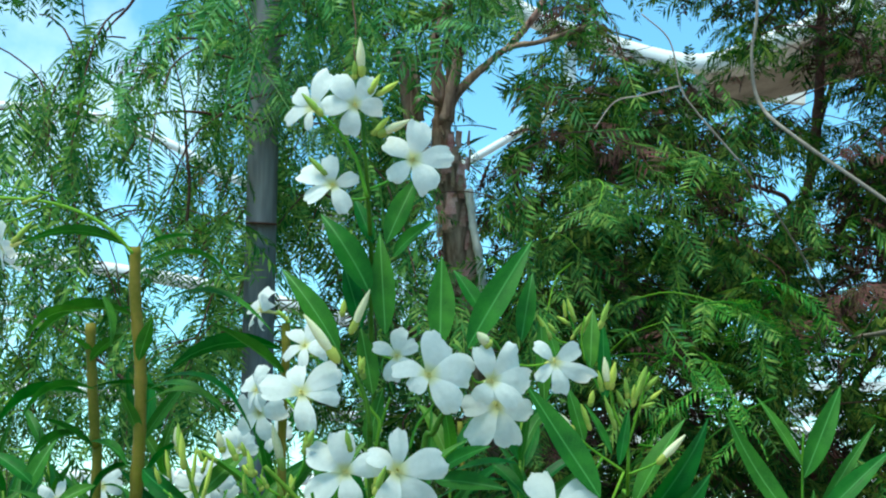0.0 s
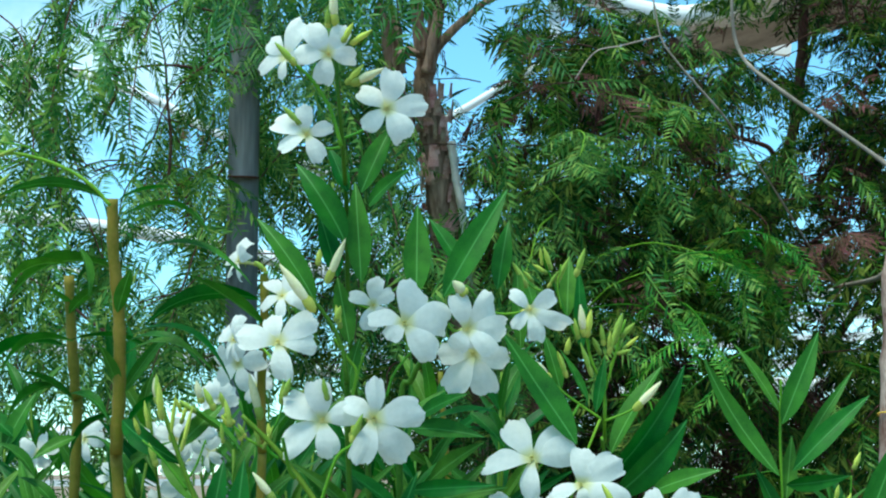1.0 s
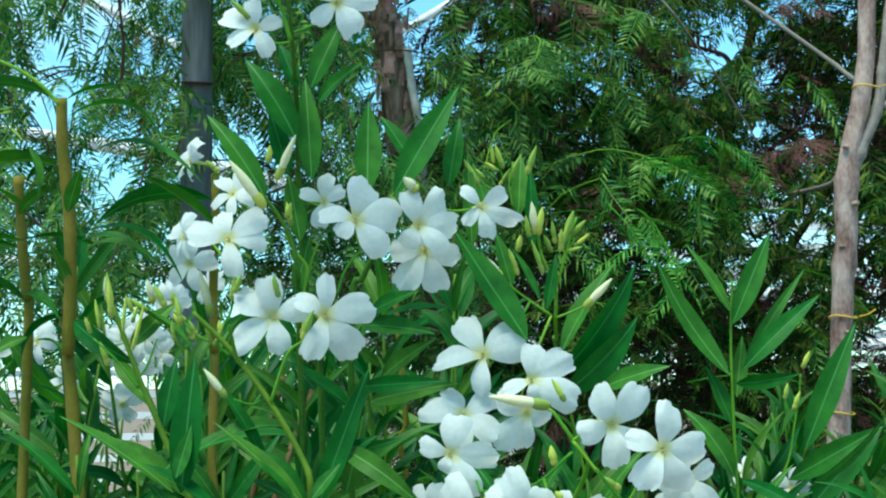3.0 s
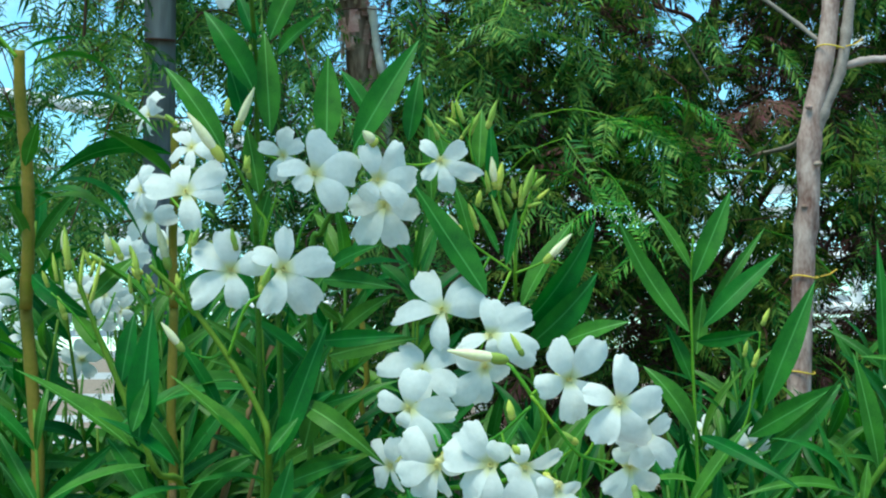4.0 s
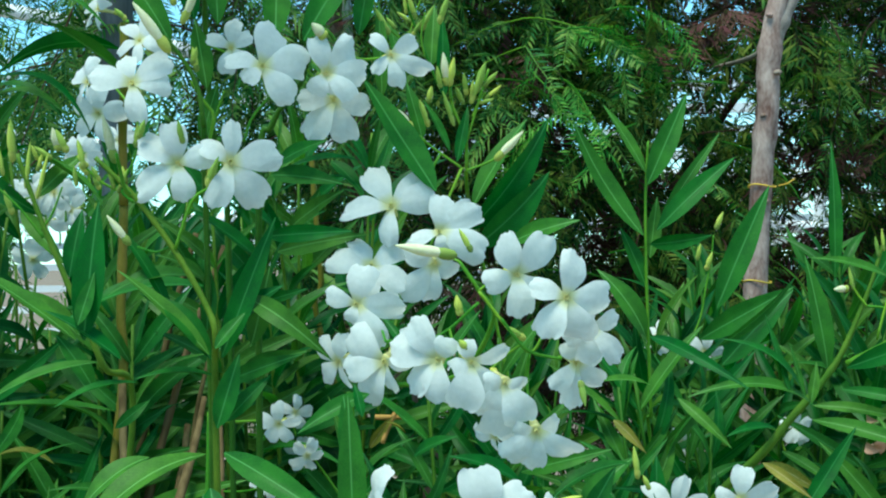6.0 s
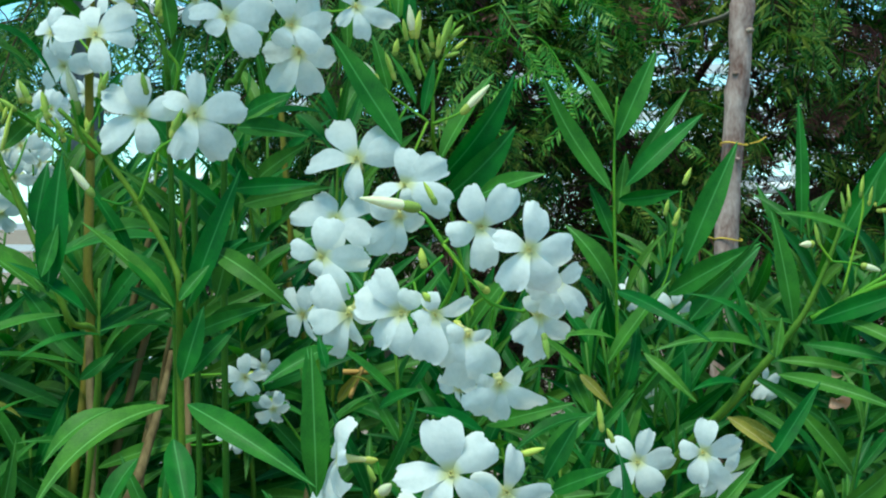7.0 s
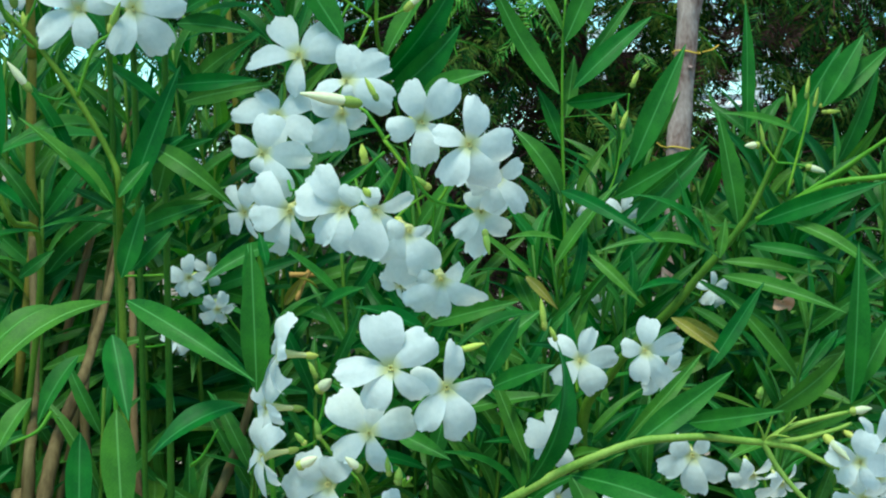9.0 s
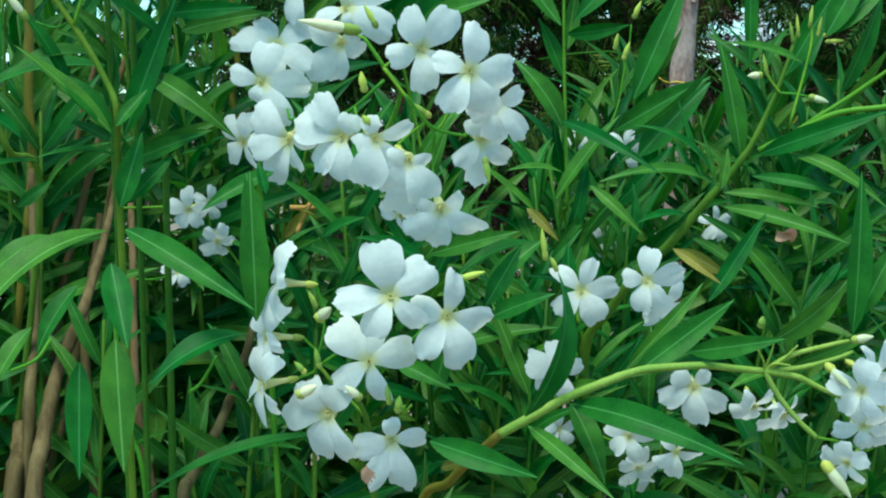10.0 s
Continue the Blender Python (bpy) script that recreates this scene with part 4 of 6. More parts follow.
branch(SHRUBS[3], 0.0009, 0.0012, (0.552, 1.503, 1.468), (0.537, 1.506, 1.471), (0.523, 1.508, 1.472))
branch(SHRUBS[3], 0.0016, 0.0024, (0.617, 1.480, 1.496), (0.581, 1.495, 1.468), (0.556, 1.500, 1.451), (0.534, 1.510, 1.434), root=False)
branch(SHRUBS[4], 0.0008, 0.0012, (-0.185, 1.471, 1.573), (-0.194, 1.472, 1.549), (-0.203, 1.473, 1.537))
branch(SHRUBS[4], 0.0008, 0.0012, (-0.240, 1.474, 1.573), (-0.220, 1.473, 1.554), (-0.201, 1.473, 1.530))
branch(SHRUBS[0], 0.0009, 0.0012, (-0.107, 1.337, 1.521), (-0.093, 1.336, 1.517), (-0.082, 1.335, 1.521))
branch(SHRUBS[0], 0.0009, 0.0013, (-0.106, 1.335, 1.611), (-0.109, 1.335, 1.590), (-0.119, 1.336, 1.566), (-0.110, 1.336, 1.555))
branch(SHRUBS[0], 0.0009, 0.0012, (-0.154, 1.338, 1.590), (-0.136, 1.337, 1.572), (-0.119, 1.337, 1.563))
branch(SHRUBS[0], 0.0010, 0.0014, (-0.068, 1.351, 1.651), (-0.057, 1.351, 1.635), (-0.050, 1.351, 1.624), (-0.053, 1.351, 1.604))
branch(SHRUBS[0], 0.0009, 0.0012, (-0.006, 1.348, 1.640), (-0.020, 1.349, 1.622), (-0.026, 1.350, 1.604))
branch(SHRUBS[0], 0.0009, 0.0012, (-0.042, 1.360, 1.645), (-0.048, 1.361, 1.627), (-0.051, 1.361, 1.614))
branch(SHRUBS[3], 0.0030, 0.0036, (0.020, 1.956, 1.659), (0.025, 1.959, 1.582), (0.033, 1.963, 1.491), (0.037, 1.967, 1.413))
branch(SHRUBS[3], 0.0008, 0.0011, (0.425, 1.688, 1.539), (0.423, 1.689, 1.516), (0.418, 1.690, 1.488), (0.410, 1.693, 1.448), (0.384, 1.697, 1.403))
branch(SHRUBS[3], 0.0022, 0.0030, (0.641, 1.460, 1.465), (0.603, 1.470, 1.460), (0.567, 1.485, 1.454), (0.536, 1.500, 1.437), (0.506, 1.513, 1.420), root=False)
branch(SHRUBS[2], 0.0036, 0.0040, (0.239, 1.260, 1.216), (0.211, 1.333, 1.165), (0.187, 1.410, 1.095))
pale_stem(SHRUBS[2], 0.0025, 0.0037, (0.431, 1.228, 1.267), (0.409, 1.230, 1.269), (0.388, 1.232, 1.271), (0.368, 1.235, 1.270), (0.347, 1.238, 1.268), (0.331, 1.240, 1.264), (0.307, 1.245, 1.254), (0.286, 1.250, 1.244), (0.262, 1.255, 1.230), (0.239, 1.260, 1.216))
pale_stem(SHRUBS[2], 0.0013, 0.0022, (0.493, 1.222, 1.290), (0.479, 1.223, 1.287), (0.450, 1.225, 1.279), (0.431, 1.228, 1.267))
pale_stem(SHRUBS[2], 0.0012, 0.0022, (0.496, 1.222, 1.282), (0.484, 1.223, 1.277), (0.459, 1.226, 1.270), (0.431, 1.228, 1.267))
pale_stem(SHRUBS[2], 0.0016, 0.0026, (0.490, 1.222, 1.247), (0.472, 1.224, 1.255), (0.455, 1.226, 1.263), (0.431, 1.228, 1.267))
pale_stem(SHRUBS[2], 0.0018, 0.0022, (0.470, 1.222, 1.218), (0.457, 1.224, 1.230), (0.442, 1.226, 1.248), (0.431, 1.228, 1.267))
pale_stem(SHRUBS[2], 0.0006, 0.0011, (0.436, 1.222, 1.289), (0.434, 1.224, 1.279), (0.431, 1.228, 1.267))
pale_stem(SHRUBS[2], 0.0006, 0.0011, (0.424, 1.222, 1.284), (0.429, 1.224, 1.275), (0.431, 1.228, 1.267))
pale_stem(SHRUBS[2], 0.0006, 0.0010, (0.454, 1.222, 1.287), (0.443, 1.224, 1.276), (0.431, 1.228, 1.267))
pale_stem(SHRUBS[2], 0.0006, 0.0010, (0.449, 1.222, 1.272), (0.437, 1.224, 1.273), (0.431, 1.228, 1.267))
branch(SHRUBS[2], 0.0030, 0.0070, (-0.098, 1.812, 1.541), (-0.122, 1.806, 1.453), (-0.139, 1.801, 1.372), (-0.163, 1.796, 1.290), (-0.173, 1.792, 1.238), (-0.179, 1.786, 1.168), (-0.186, 1.782, 1.116), (-0.195, 1.773, 1.005))
branch(SHRUBS[2], 0.0030, 0.0070, (-0.064, 1.737, 1.527), (-0.092, 1.732, 1.448), (-0.114, 1.728, 1.370), (-0.136, 1.722, 1.281), (-0.145, 1.717, 1.225), (-0.155, 1.714, 1.175), (-0.168, 1.711, 1.124), (-0.182, 1.706, 1.057))
branch(SHRUBS[2], 0.0020, 0.0050, (-0.073, 1.667, 1.422), (-0.084, 1.664, 1.374), (-0.092, 1.660, 1.320), (-0.100, 1.658, 1.288), (-0.113, 1.654, 1.234), (-0.130, 1.648, 1.148), (-0.141, 1.643, 1.072))
branch(SHRUBS[2], 0.0020, 0.0030, (-0.065, 1.541, 1.376), (-0.066, 1.536, 1.311), (-0.067, 1.530, 1.251), (-0.055, 1.522, 1.172), (-0.040, 1.514, 1.102))
branch(SHRUBS[2], 0.0074, 0.0085, (-0.155, 1.560, 1.170), (-0.154, 1.540, 1.149), (-0.158, 1.520, 1.112), (-0.169, 1.525, 0.912), (-0.152, 1.555, 0.000), root=False)
branch(SHRUBS[2], 0.0028, 0.0092, (-0.078, 1.660, 1.380), (-0.084, 1.637, 1.343), (-0.092, 1.614, 1.308), (-0.101, 1.591, 1.274), (-0.111, 1.569, 1.246), (-0.122, 1.546, 1.214), (-0.131, 1.523, 1.163), (-0.136, 1.500, 1.116), (-0.147, 1.505, 0.916), (-0.132, 1.535, 0.000), root=False)
branch(SHRUBS[2], 0.0034, 0.0064, (-0.154, 1.640, 1.396), (-0.150, 1.618, 1.345), (-0.146, 1.596, 1.305), (-0.144, 1.574, 1.266), (-0.143, 1.552, 1.228), (-0.144, 1.530, 1.176), (-0.145, 1.535, 0.976), (-0.131, 1.565, 0.000), root=False)
branch(SHRUBS[2], 0.0030, 0.0060, (-0.064, 1.660, 1.363), (-0.061, 1.643, 1.316), (-0.060, 1.627, 1.259), (-0.057, 1.610, 1.197), (-0.051, 1.593, 1.152), (-0.041, 1.577, 1.108), (-0.039, 1.560, 1.091), (-0.025, 1.565, 0.891), (-0.022, 1.595, 0.000), root=False)
branch(SHRUBS[2], 0.0030, 0.0070, (0.060, 1.560, 1.287), (0.049, 1.548, 1.243), (0.036, 1.536, 1.204), (0.019, 1.524, 1.165), (-0.003, 1.512, 1.127), (-0.011, 1.500, 1.105), (-0.054, 1.505, 0.905), (-0.048, 1.535, 0.000), root=False)
branch(SHRUBS[2], 0.0030, 0.0052, (-0.097, 1.700, 1.350), (-0.099, 1.680, 1.318), (-0.103, 1.660, 1.288), (-0.106, 1.640, 1.257), (-0.104, 1.620, 1.217), (-0.095, 1.625, 1.017), (-0.086, 1.655, 0.000), root=False)
branch(SHRUBS[4], 0.0054, 0.0062, (-0.294, 1.600, 1.805), (-0.294, 1.607, 1.760), (-0.289, 1.617, 1.696), (-0.289, 1.627, 1.632), (-0.293, 1.638, 1.563), root=False)
branch(SHRUBS[4], 0.0062, 0.0064, (-0.295, 1.648, 1.563), (-0.287, 1.652, 1.465), (-0.285, 1.657, 1.357))
branch(SHRUBS[4], 0.0048, 0.0054, (-0.345, 1.651, 1.737), (-0.343, 1.660, 1.678), (-0.340, 1.669, 1.623), (-0.340, 1.679, 1.563))
branch(SHRUBS[4], 0.0038, 0.0045, (-0.148, 1.591, 1.731), (-0.148, 1.597, 1.695), (-0.153, 1.627, 1.633), (-0.153, 1.638, 1.564), root=False)
branch(SHRUBS[4], 0.0045, 0.0048, (-0.153, 1.639, 1.564), (-0.156, 1.645, 1.464), (-0.158, 1.650, 1.356))
branch(SHRUBS[4], 0.0008, 0.0011, (-0.434, 1.570, 1.863), (-0.397, 1.572, 1.855), (-0.370, 1.572, 1.850), (-0.360, 1.574, 1.841))
branch(SHRUBS[4], 0.0008, 0.0011, (-0.429, 1.577, 1.821), (-0.397, 1.576, 1.829), (-0.370, 1.574, 1.841))
branch(SHRUBS[4], 0.0016, 0.0019, (-0.440, 1.573, 1.847), (-0.402, 1.573, 1.846), (-0.365, 1.574, 1.841), (-0.333, 1.576, 1.829), (-0.309, 1.578, 1.813), (-0.293, 1.581, 1.795))
leaf(SHRUBS[4], (-0.332, 1.587, 1.740), (-0.390, 1.572, 1.704), 0.350, 0.22, 25)
leaf(SHRUBS[4], (-0.321, 1.585, 1.756), (-0.309, 1.571, 1.706), 0.381, 0.10, 10)
leaf(SHRUBS[4], (-0.327, 1.595, 1.668), (-0.393, 1.580, 1.633), 0.405, 0.25, 20)
leaf(SHRUBS[4], (-0.283, 1.605, 1.672), (-0.175, 1.589, 1.622), 0.135, 0.28, 55)
leaf(SHRUBS[4], (-0.277, 1.586, 1.742), (-0.154, 1.568, 1.714), 0.109, 0.26, 55)
leaf(SHRUBS[4], (-0.343, 1.631, 1.628), (-0.393, 1.615, 1.595), 0.354, 0.20, 40)
leaf(SHRUBS[4], (-0.342, 1.632, 1.619), (-0.296, 1.614, 1.594), 0.334, 0.20, 45)
leaf(SHRUBS[4], (-0.294, 1.643, 1.601), (-0.336, 1.629, 1.557), 0.350, 0.20, 30)
leaf(SHRUBS[4], (-0.285, 1.624, 1.595), (-0.220, 1.608, 1.551), 0.245, 0.22, 40)
leaf(SHRUBS[4], (-0.378, 1.671, 1.541), (-0.417, 1.648, 1.574), 0.355, 0.15, 30)
leaf(SHRUBS[4], (-0.185, 1.513, 1.496), (-0.170, 1.486, 1.556), 0.359, 0.04, 0)
leaf(SHRUBS[4], (-0.356, 1.675, 1.508), (-0.389, 1.651, 1.541), 0.355, 0.15, 20)
leaf(SHRUBS[3], (0.134, 1.398, 1.644), (0.131, 1.375, 1.711), 0.170, 0.02, 0)
leaf(SHRUBS[3], (0.118, 1.421, 1.612), (0.103, 1.399, 1.658), 0.254, 0.05, 0)
leaf(SHRUBS[3], (0.146, 1.410, 1.593), (0.153, 1.387, 1.638), 0.184, 0.04, 0)
leaf(SHRUBS[3], (0.140, 1.410, 1.602), (0.116, 1.389, 1.643), 0.163, 0.05, 10)
leaf(SHRUBS[0], (0.083, 1.381, 1.642), (0.079, 1.358, 1.717), 0.175, 0.03, 0)
leaf(SHRUBS[0], (0.065, 1.405, 1.593), (0.005, 1.389, 1.585), 0.223, 0.10, 30)
leaf(SHRUBS[0], (0.061, 1.426, 1.580), (-0.005, 1.410, 1.565), 0.178, 0.10, 40)
leaf(SHRUBS[2], (-0.059, 1.446, 1.488), (-0.178, 1.436, 1.459), 0.192, 0.12, 30)
leaf(SHRUBS[2], (-0.031, 1.363, 1.466), (-0.004, 1.342, 1.541), 0.195, 0.04, 10)
leaf(SHRUBS[2], (-0.056, 1.375, 1.455), (-0.053, 1.356, 1.507), 0.259, 0.04, 10)
leaf(SHRUBS[2], (-0.001, 1.401, 1.518), (0.072, 1.375, 1.532), 0.234, 0.10, 30)
leaf(SHRUBS[2], (0.008, 1.421, 1.537), (0.054, 1.398, 1.569), 0.276, 0.08, 20)
leaf(SHRUBS[2], (-0.005, 1.442, 1.538), (-0.067, 1.428, 1.574), 0.233, 0.08, 20)
leaf(SHRUBS[3], (0.557, 1.487, 1.522), (0.587, 1.469, 1.587), 0.338, 0.04, 0)
leaf(SHRUBS[3], (0.562, 1.487, 1.524), (0.611, 1.465, 1.578), 0.234, 0.05, 10)
leaf(SHRUBS[3], (0.587, 1.531, 1.472), (0.618, 1.514, 1.569), 0.211, 0.05, 40)
leaf(SHRUBS[2], (-0.013, 1.374, 1.510), (-0.072, 1.363, 1.553), 0.240, 0.05, 20)
leaf(SHRUBS[2], (-0.064, 1.389, 1.497), (-0.134, 1.375, 1.483), 0.343, 0.12, 25)
leaf(SHRUBS[2], (-0.008, 1.365, 1.530), (0.060, 1.338, 1.534), 0.204, 0.06, 40)
leaf(SHRUBS[2], (-0.026, 1.360, 1.482), (0.044, 1.330, 1.433), 0.19, 0.22, 20)
leaf(SHRUBS[2], (-0.132, 1.400, 1.389), (-0.237, 1.360, 1.395), 0.12, 0.04, 30)
leaf(SHRUBS[2], (-0.043, 1.370, 1.413), (0.021, 1.345, 1.438), 0.180, 0.06, 30)
leaf(SHRUBS[2], (-0.045, 1.360, 1.418), (-0.110, 1.347, 1.418), 0.225, 0.10, 40)
leaf(SHRUBS[2], (-0.111, 1.318, 1.291), (-0.138, 1.297, 1.244), 0.365, 0.10, 20)
leaf(SHRUBS[2], (-0.078, 1.336, 1.321), (-0.107, 1.316, 1.270), 0.346, 0.08, 20)
leaf(SHRUBS[0], (-0.055, 1.384, 1.488), (-0.096, 1.366, 1.515), 0.605, 0.12, 20)
leaf(SHRUBS[0], (-0.034, 1.384, 1.470), (0.025, 1.359, 1.489), 0.205, 0.10, 40)
leaf(SHRUBS[0], (-0.027, 1.374, 1.426), (0.025, 1.350, 1.440), 0.230, 0.05, 30)
leaf(SHRUBS[0], (-0.021, 1.383, 1.443), (-0.006, 1.361, 1.507), 0.329, 0.05, 20)
leaf(SHRUBS[0], (-0.083, 1.377, 1.462), (-0.130, 1.358, 1.542), 0.142, 0.10, 20)
leaf(SHRUBS[4], (-0.181, 1.534, 1.446), (-0.227, 1.516, 1.486), 0.312, 0.10, 0)
leaf(SHRUBS[4], (-0.158, 1.513, 1.422), (-0.258, 1.500, 1.385), 0.157, 0.10, 30)
leaf(SHRUBS[4], (-0.166, 1.534, 1.396), (-0.198, 1.515, 1.447), 0.286, 0.10, 10)
leaf(SHRUBS[4], (-0.249, 1.636, 1.559), (-0.203, 1.614, 1.506), 0.218, 0.10, 20)
leaf(SHRUBS[4], (-0.215, 1.552, 1.602), (-0.156, 1.529, 1.556), 0.261, 0.10, 20)
leaf(SHRUBS[4], (-0.267, 1.662, 1.667), (-0.346, 1.641, 1.671), 0.176, 0.12, 40)
leaf(SHRUBS[4], (-0.339, 1.657, 1.700), (-0.368, 1.633, 1.725), 0.489, 0.10, 20)
leaf(SHRUBS[4], (-0.251, 1.709, 1.625), (-0.298, 1.697, 1.575), 0.402, 0.15, 20)
leaf(SHRUBS[4], (-0.421, 1.718, 1.569), (-0.382, 1.689, 1.624), 0.310, 0.10, 10)
leaf(SHRUBS[4], (-0.409, 1.716, 1.580), (-0.450, 1.691, 1.613), 0.393, 0.10, 10)
leaf(SHRUBS[0], (-0.081, 1.326, 1.677), (-0.124, 1.296, 1.739), 0.231, 0.08, 0)
leaf(SHRUBS[0], (-0.045, 1.324, 1.692), (-0.048, 1.292, 1.767), 0.227, 0.03, 0)
leaf(SHRUBS[0], (-0.043, 1.274, 1.756), (-0.017, 1.246, 1.803), 0.370, 0.03, 0)
leaf(SHRUBS[0], (-0.002, 1.355, 1.686), (0.000, 1.324, 1.754), 0.327, 0.02, 0)
leaf(SHRUBS[0], (0.020, 1.356, 1.684), (0.072, 1.322, 1.766), 0.229, 0.05, 10)
leaf(SHRUBS[0], (0.034, 1.391, 1.714), (0.009, 1.366, 1.749), 0.337, 0.04, 0)
leaf(SHRUBS[0], (0.064, 1.375, 1.692), (0.073, 1.346, 1.744), 0.262, 0.03, 0)
leaf(SHRUBS[0], (-0.057, 1.319, 1.723), (-0.094, 1.290, 1.781), 0.285, 0.08, 0)
leaf(SHRUBS[0], (-0.067, 1.347, 1.736), (-0.088, 1.321, 1.775), 0.404, 0.06, 0)
leaf(SHRUBS[0], (-0.039, 1.315, 1.752), (-0.004, 1.290, 1.778), 0.300, 0.08, 20)
leaf(SHRUBS[0], (-0.065, 1.353, 1.700), (-0.078, 1.326, 1.747), 0.328, 0.05, 0)
leaf(SHRUBS[0], (-0.055, 1.303, 1.761), (-0.068, 1.278, 1.792), 0.314, 0.05, 0)
leaf(SHRUBS[0], (0.125, 1.354, 1.566), (0.064, 1.300, 1.652), 0.225, 0.02, 0)
leaf(SHRUBS[0], (0.167, 1.497, 1.559), (0.211, 1.465, 1.635), 0.232, 0.04, -30)
leaf(SHRUBS[0], (0.127, 1.458, 1.676), (0.128, 1.430, 1.727), 0.265, 0.03, 0)
leaf(SHRUBS[0], (0.103, 1.498, 1.682), (0.089, 1.471, 1.724), 0.193, 0.03, 0)
leaf(SHRUBS[0], (-0.056, 1.362, 1.647), (-0.064, 1.333, 1.698), 0.351, 0.04, 0)
leaf(SHRUBS[0], (-0.060, 1.368, 1.606), (-0.046, 1.341, 1.650), 0.393, 0.04, 0)
leaf(SHRUBS[0], (-0.001, 1.391, 1.589), (0.040, 1.368, 1.607), 0.313, 0.10, 20)
leaf(SHRUBS[0], (-0.006, 1.392, 1.580), (0.053, 1.374, 1.572), 0.338, 0.10, 20)
leaf(SHRUBS[3], (0.366, 1.728, 1.591), (0.401, 1.702, 1.683), 0.217, 0.04, 10)
leaf(SHRUBS[3], (0.364, 1.728, 1.603), (0.315, 1.707, 1.672), 0.160, 0.03, 0)
leaf(SHRUBS[3], (0.362, 1.731, 1.539), (0.285, 1.710, 1.658), 0.162, -0.06, 0)
leaf(SHRUBS[3], (0.374, 1.720, 1.544), (0.448, 1.692, 1.618), 0.181, 0.06, 10)
leaf(SHRUBS[3], (0.365, 1.711, 1.530), (0.424, 1.688, 1.539), 0.271, 0.10, 60)
leaf(SHRUBS[3], (0.367, 1.744, 1.487), (0.336, 1.722, 1.548), 0.277, 0.05, 0)
leaf(SHRUBS[3], (0.371, 1.742, 1.516), (0.374, 1.719, 1.579), 0.259, 0.02, 0)
leaf(SHRUBS[3], (0.382, 1.750, 1.551), (0.440, 1.721, 1.646), 0.112, 0.04, 0)
leaf(SHRUBS[3], (0.366, 1.736, 1.435), (0.311, 1.716, 1.505), 0.279, 0.12, 0)
leaf(SHRUBS[3], (0.429, 1.691, 1.465), (0.475, 1.662, 1.589), 0.185, 0.05, 0)
leaf(SHRUBS[3], (0.408, 1.674, 1.435), (0.496, 1.646, 1.488), 0.231, 0.10, 30)
leaf(SHRUBS[3], (0.440, 1.713, 1.407), (0.506, 1.686, 1.485), 0.326, 0.05, 0)
leaf(SHRUBS[3], (0.406, 1.594, 1.431), (0.475, 1.566, 1.500), 0.105, 0.10, 60)
leaf(SHRUBS[3], (0.497, 1.539, 1.413), (0.468, 1.516, 1.519), 0.202, 0.05, 0)
leaf(SHRUBS[3], (0.502, 1.535, 1.496), (0.490, 1.509, 1.621), 0.105, 0.03, 0)
leaf(SHRUBS[3], (0.159, 1.462, 1.537), (0.225, 1.434, 1.633), 0.228, 0.06, 62)
leaf(SHRUBS[3], (0.163, 1.453, 1.522), (0.225, 1.426, 1.587), 0.280, 0.06, 58)
leaf(SHRUBS[3], (0.193, 1.421, 1.527), (0.247, 1.397, 1.545), 0.308, 0.10, 20)
leaf(SHRUBS[0], (-0.147, 1.334, 1.449), (-0.133, 1.308, 1.556), 0.222, 0.03, 0)
leaf(SHRUBS[0], (-0.150, 1.323, 1.461), (-0.135, 1.301, 1.502), 0.297, 0.02, 0)
leaf(SHRUBS[0], (-0.156, 1.355, 1.448), (-0.242, 1.336, 1.509), 0.166, 0.03, 20)
leaf(SHRUBS[0], (-0.051, 1.329, 1.438), (-0.120, 1.310, 1.504), 0.152, 0.03, 15)
leaf(SHRUBS[0], (-0.042, 1.339, 1.435), (-0.000, 1.311, 1.545), 0.168, 0.03, 10)
leaf(SHRUBS[0], (-0.046, 1.318, 1.443), (-0.022, 1.296, 1.472), 0.597, 0.03, 0)
leaf(SHRUBS[0], (-0.044, 1.368, 1.456), (0.006, 1.343, 1.492), 0.298, 0.10, 20)
leaf(SHRUBS[0], (0.042, 1.426, 1.594), (0.070, 1.406, 1.565), 0.421, 0.10, 0)
leaf(SHRUBS[2], (-0.049, 1.272, 1.368), (-0.144, 1.229, 1.294), 0.202, 0.14, 20)
leaf(SHRUBS[2], (-0.036, 1.271, 1.369), (0.059, 1.211, 1.316), 0.154, 0.12, 20)
leaf(SHRUBS[2], (-0.044, 1.241, 1.347), (-0.029, 1.198, 1.291), 0.328, 0.05, 0)
leaf(SHRUBS[2], (-0.096, 1.326, 1.360), (-0.147, 1.310, 1.319), 0.387, 0.12, 20)
leaf(SHRUBS[2], (-0.118, 1.330, 1.434), (-0.175, 1.315, 1.473), 0.270, 0.05, 30)
leaf(SHRUBS[2], (-0.106, 1.338, 1.416), (-0.168, 1.323, 1.398), 0.224, 0.10, 40)
leaf(SHRUBS[2], (-0.050, 1.334, 1.434), (-0.104, 1.319, 1.486), 0.285, 0.12, 20)
leaf(SHRUBS[2], (-0.045, 1.332, 1.381), (-0.027, 1.312, 1.441), 0.344, 0.05, 10)
leaf(SHRUBS[2], (-0.039, 1.342, 1.385), (-0.003, 1.319, 1.424), 0.276, 0.05, 10)
leaf(SHRUBS[2], (-0.126, 1.359, 1.379), (-0.097, 1.337, 1.403), 0.409, 0.10, 30)
leaf(SHRUBS[2], (0.059, 1.272, 1.353), (0.051, 1.254, 1.413), 0.292, 0.04, 0)
leaf(SHRUBS[2], (0.066, 1.283, 1.394), (0.059, 1.264, 1.421), 0.509, 0.04, 0)
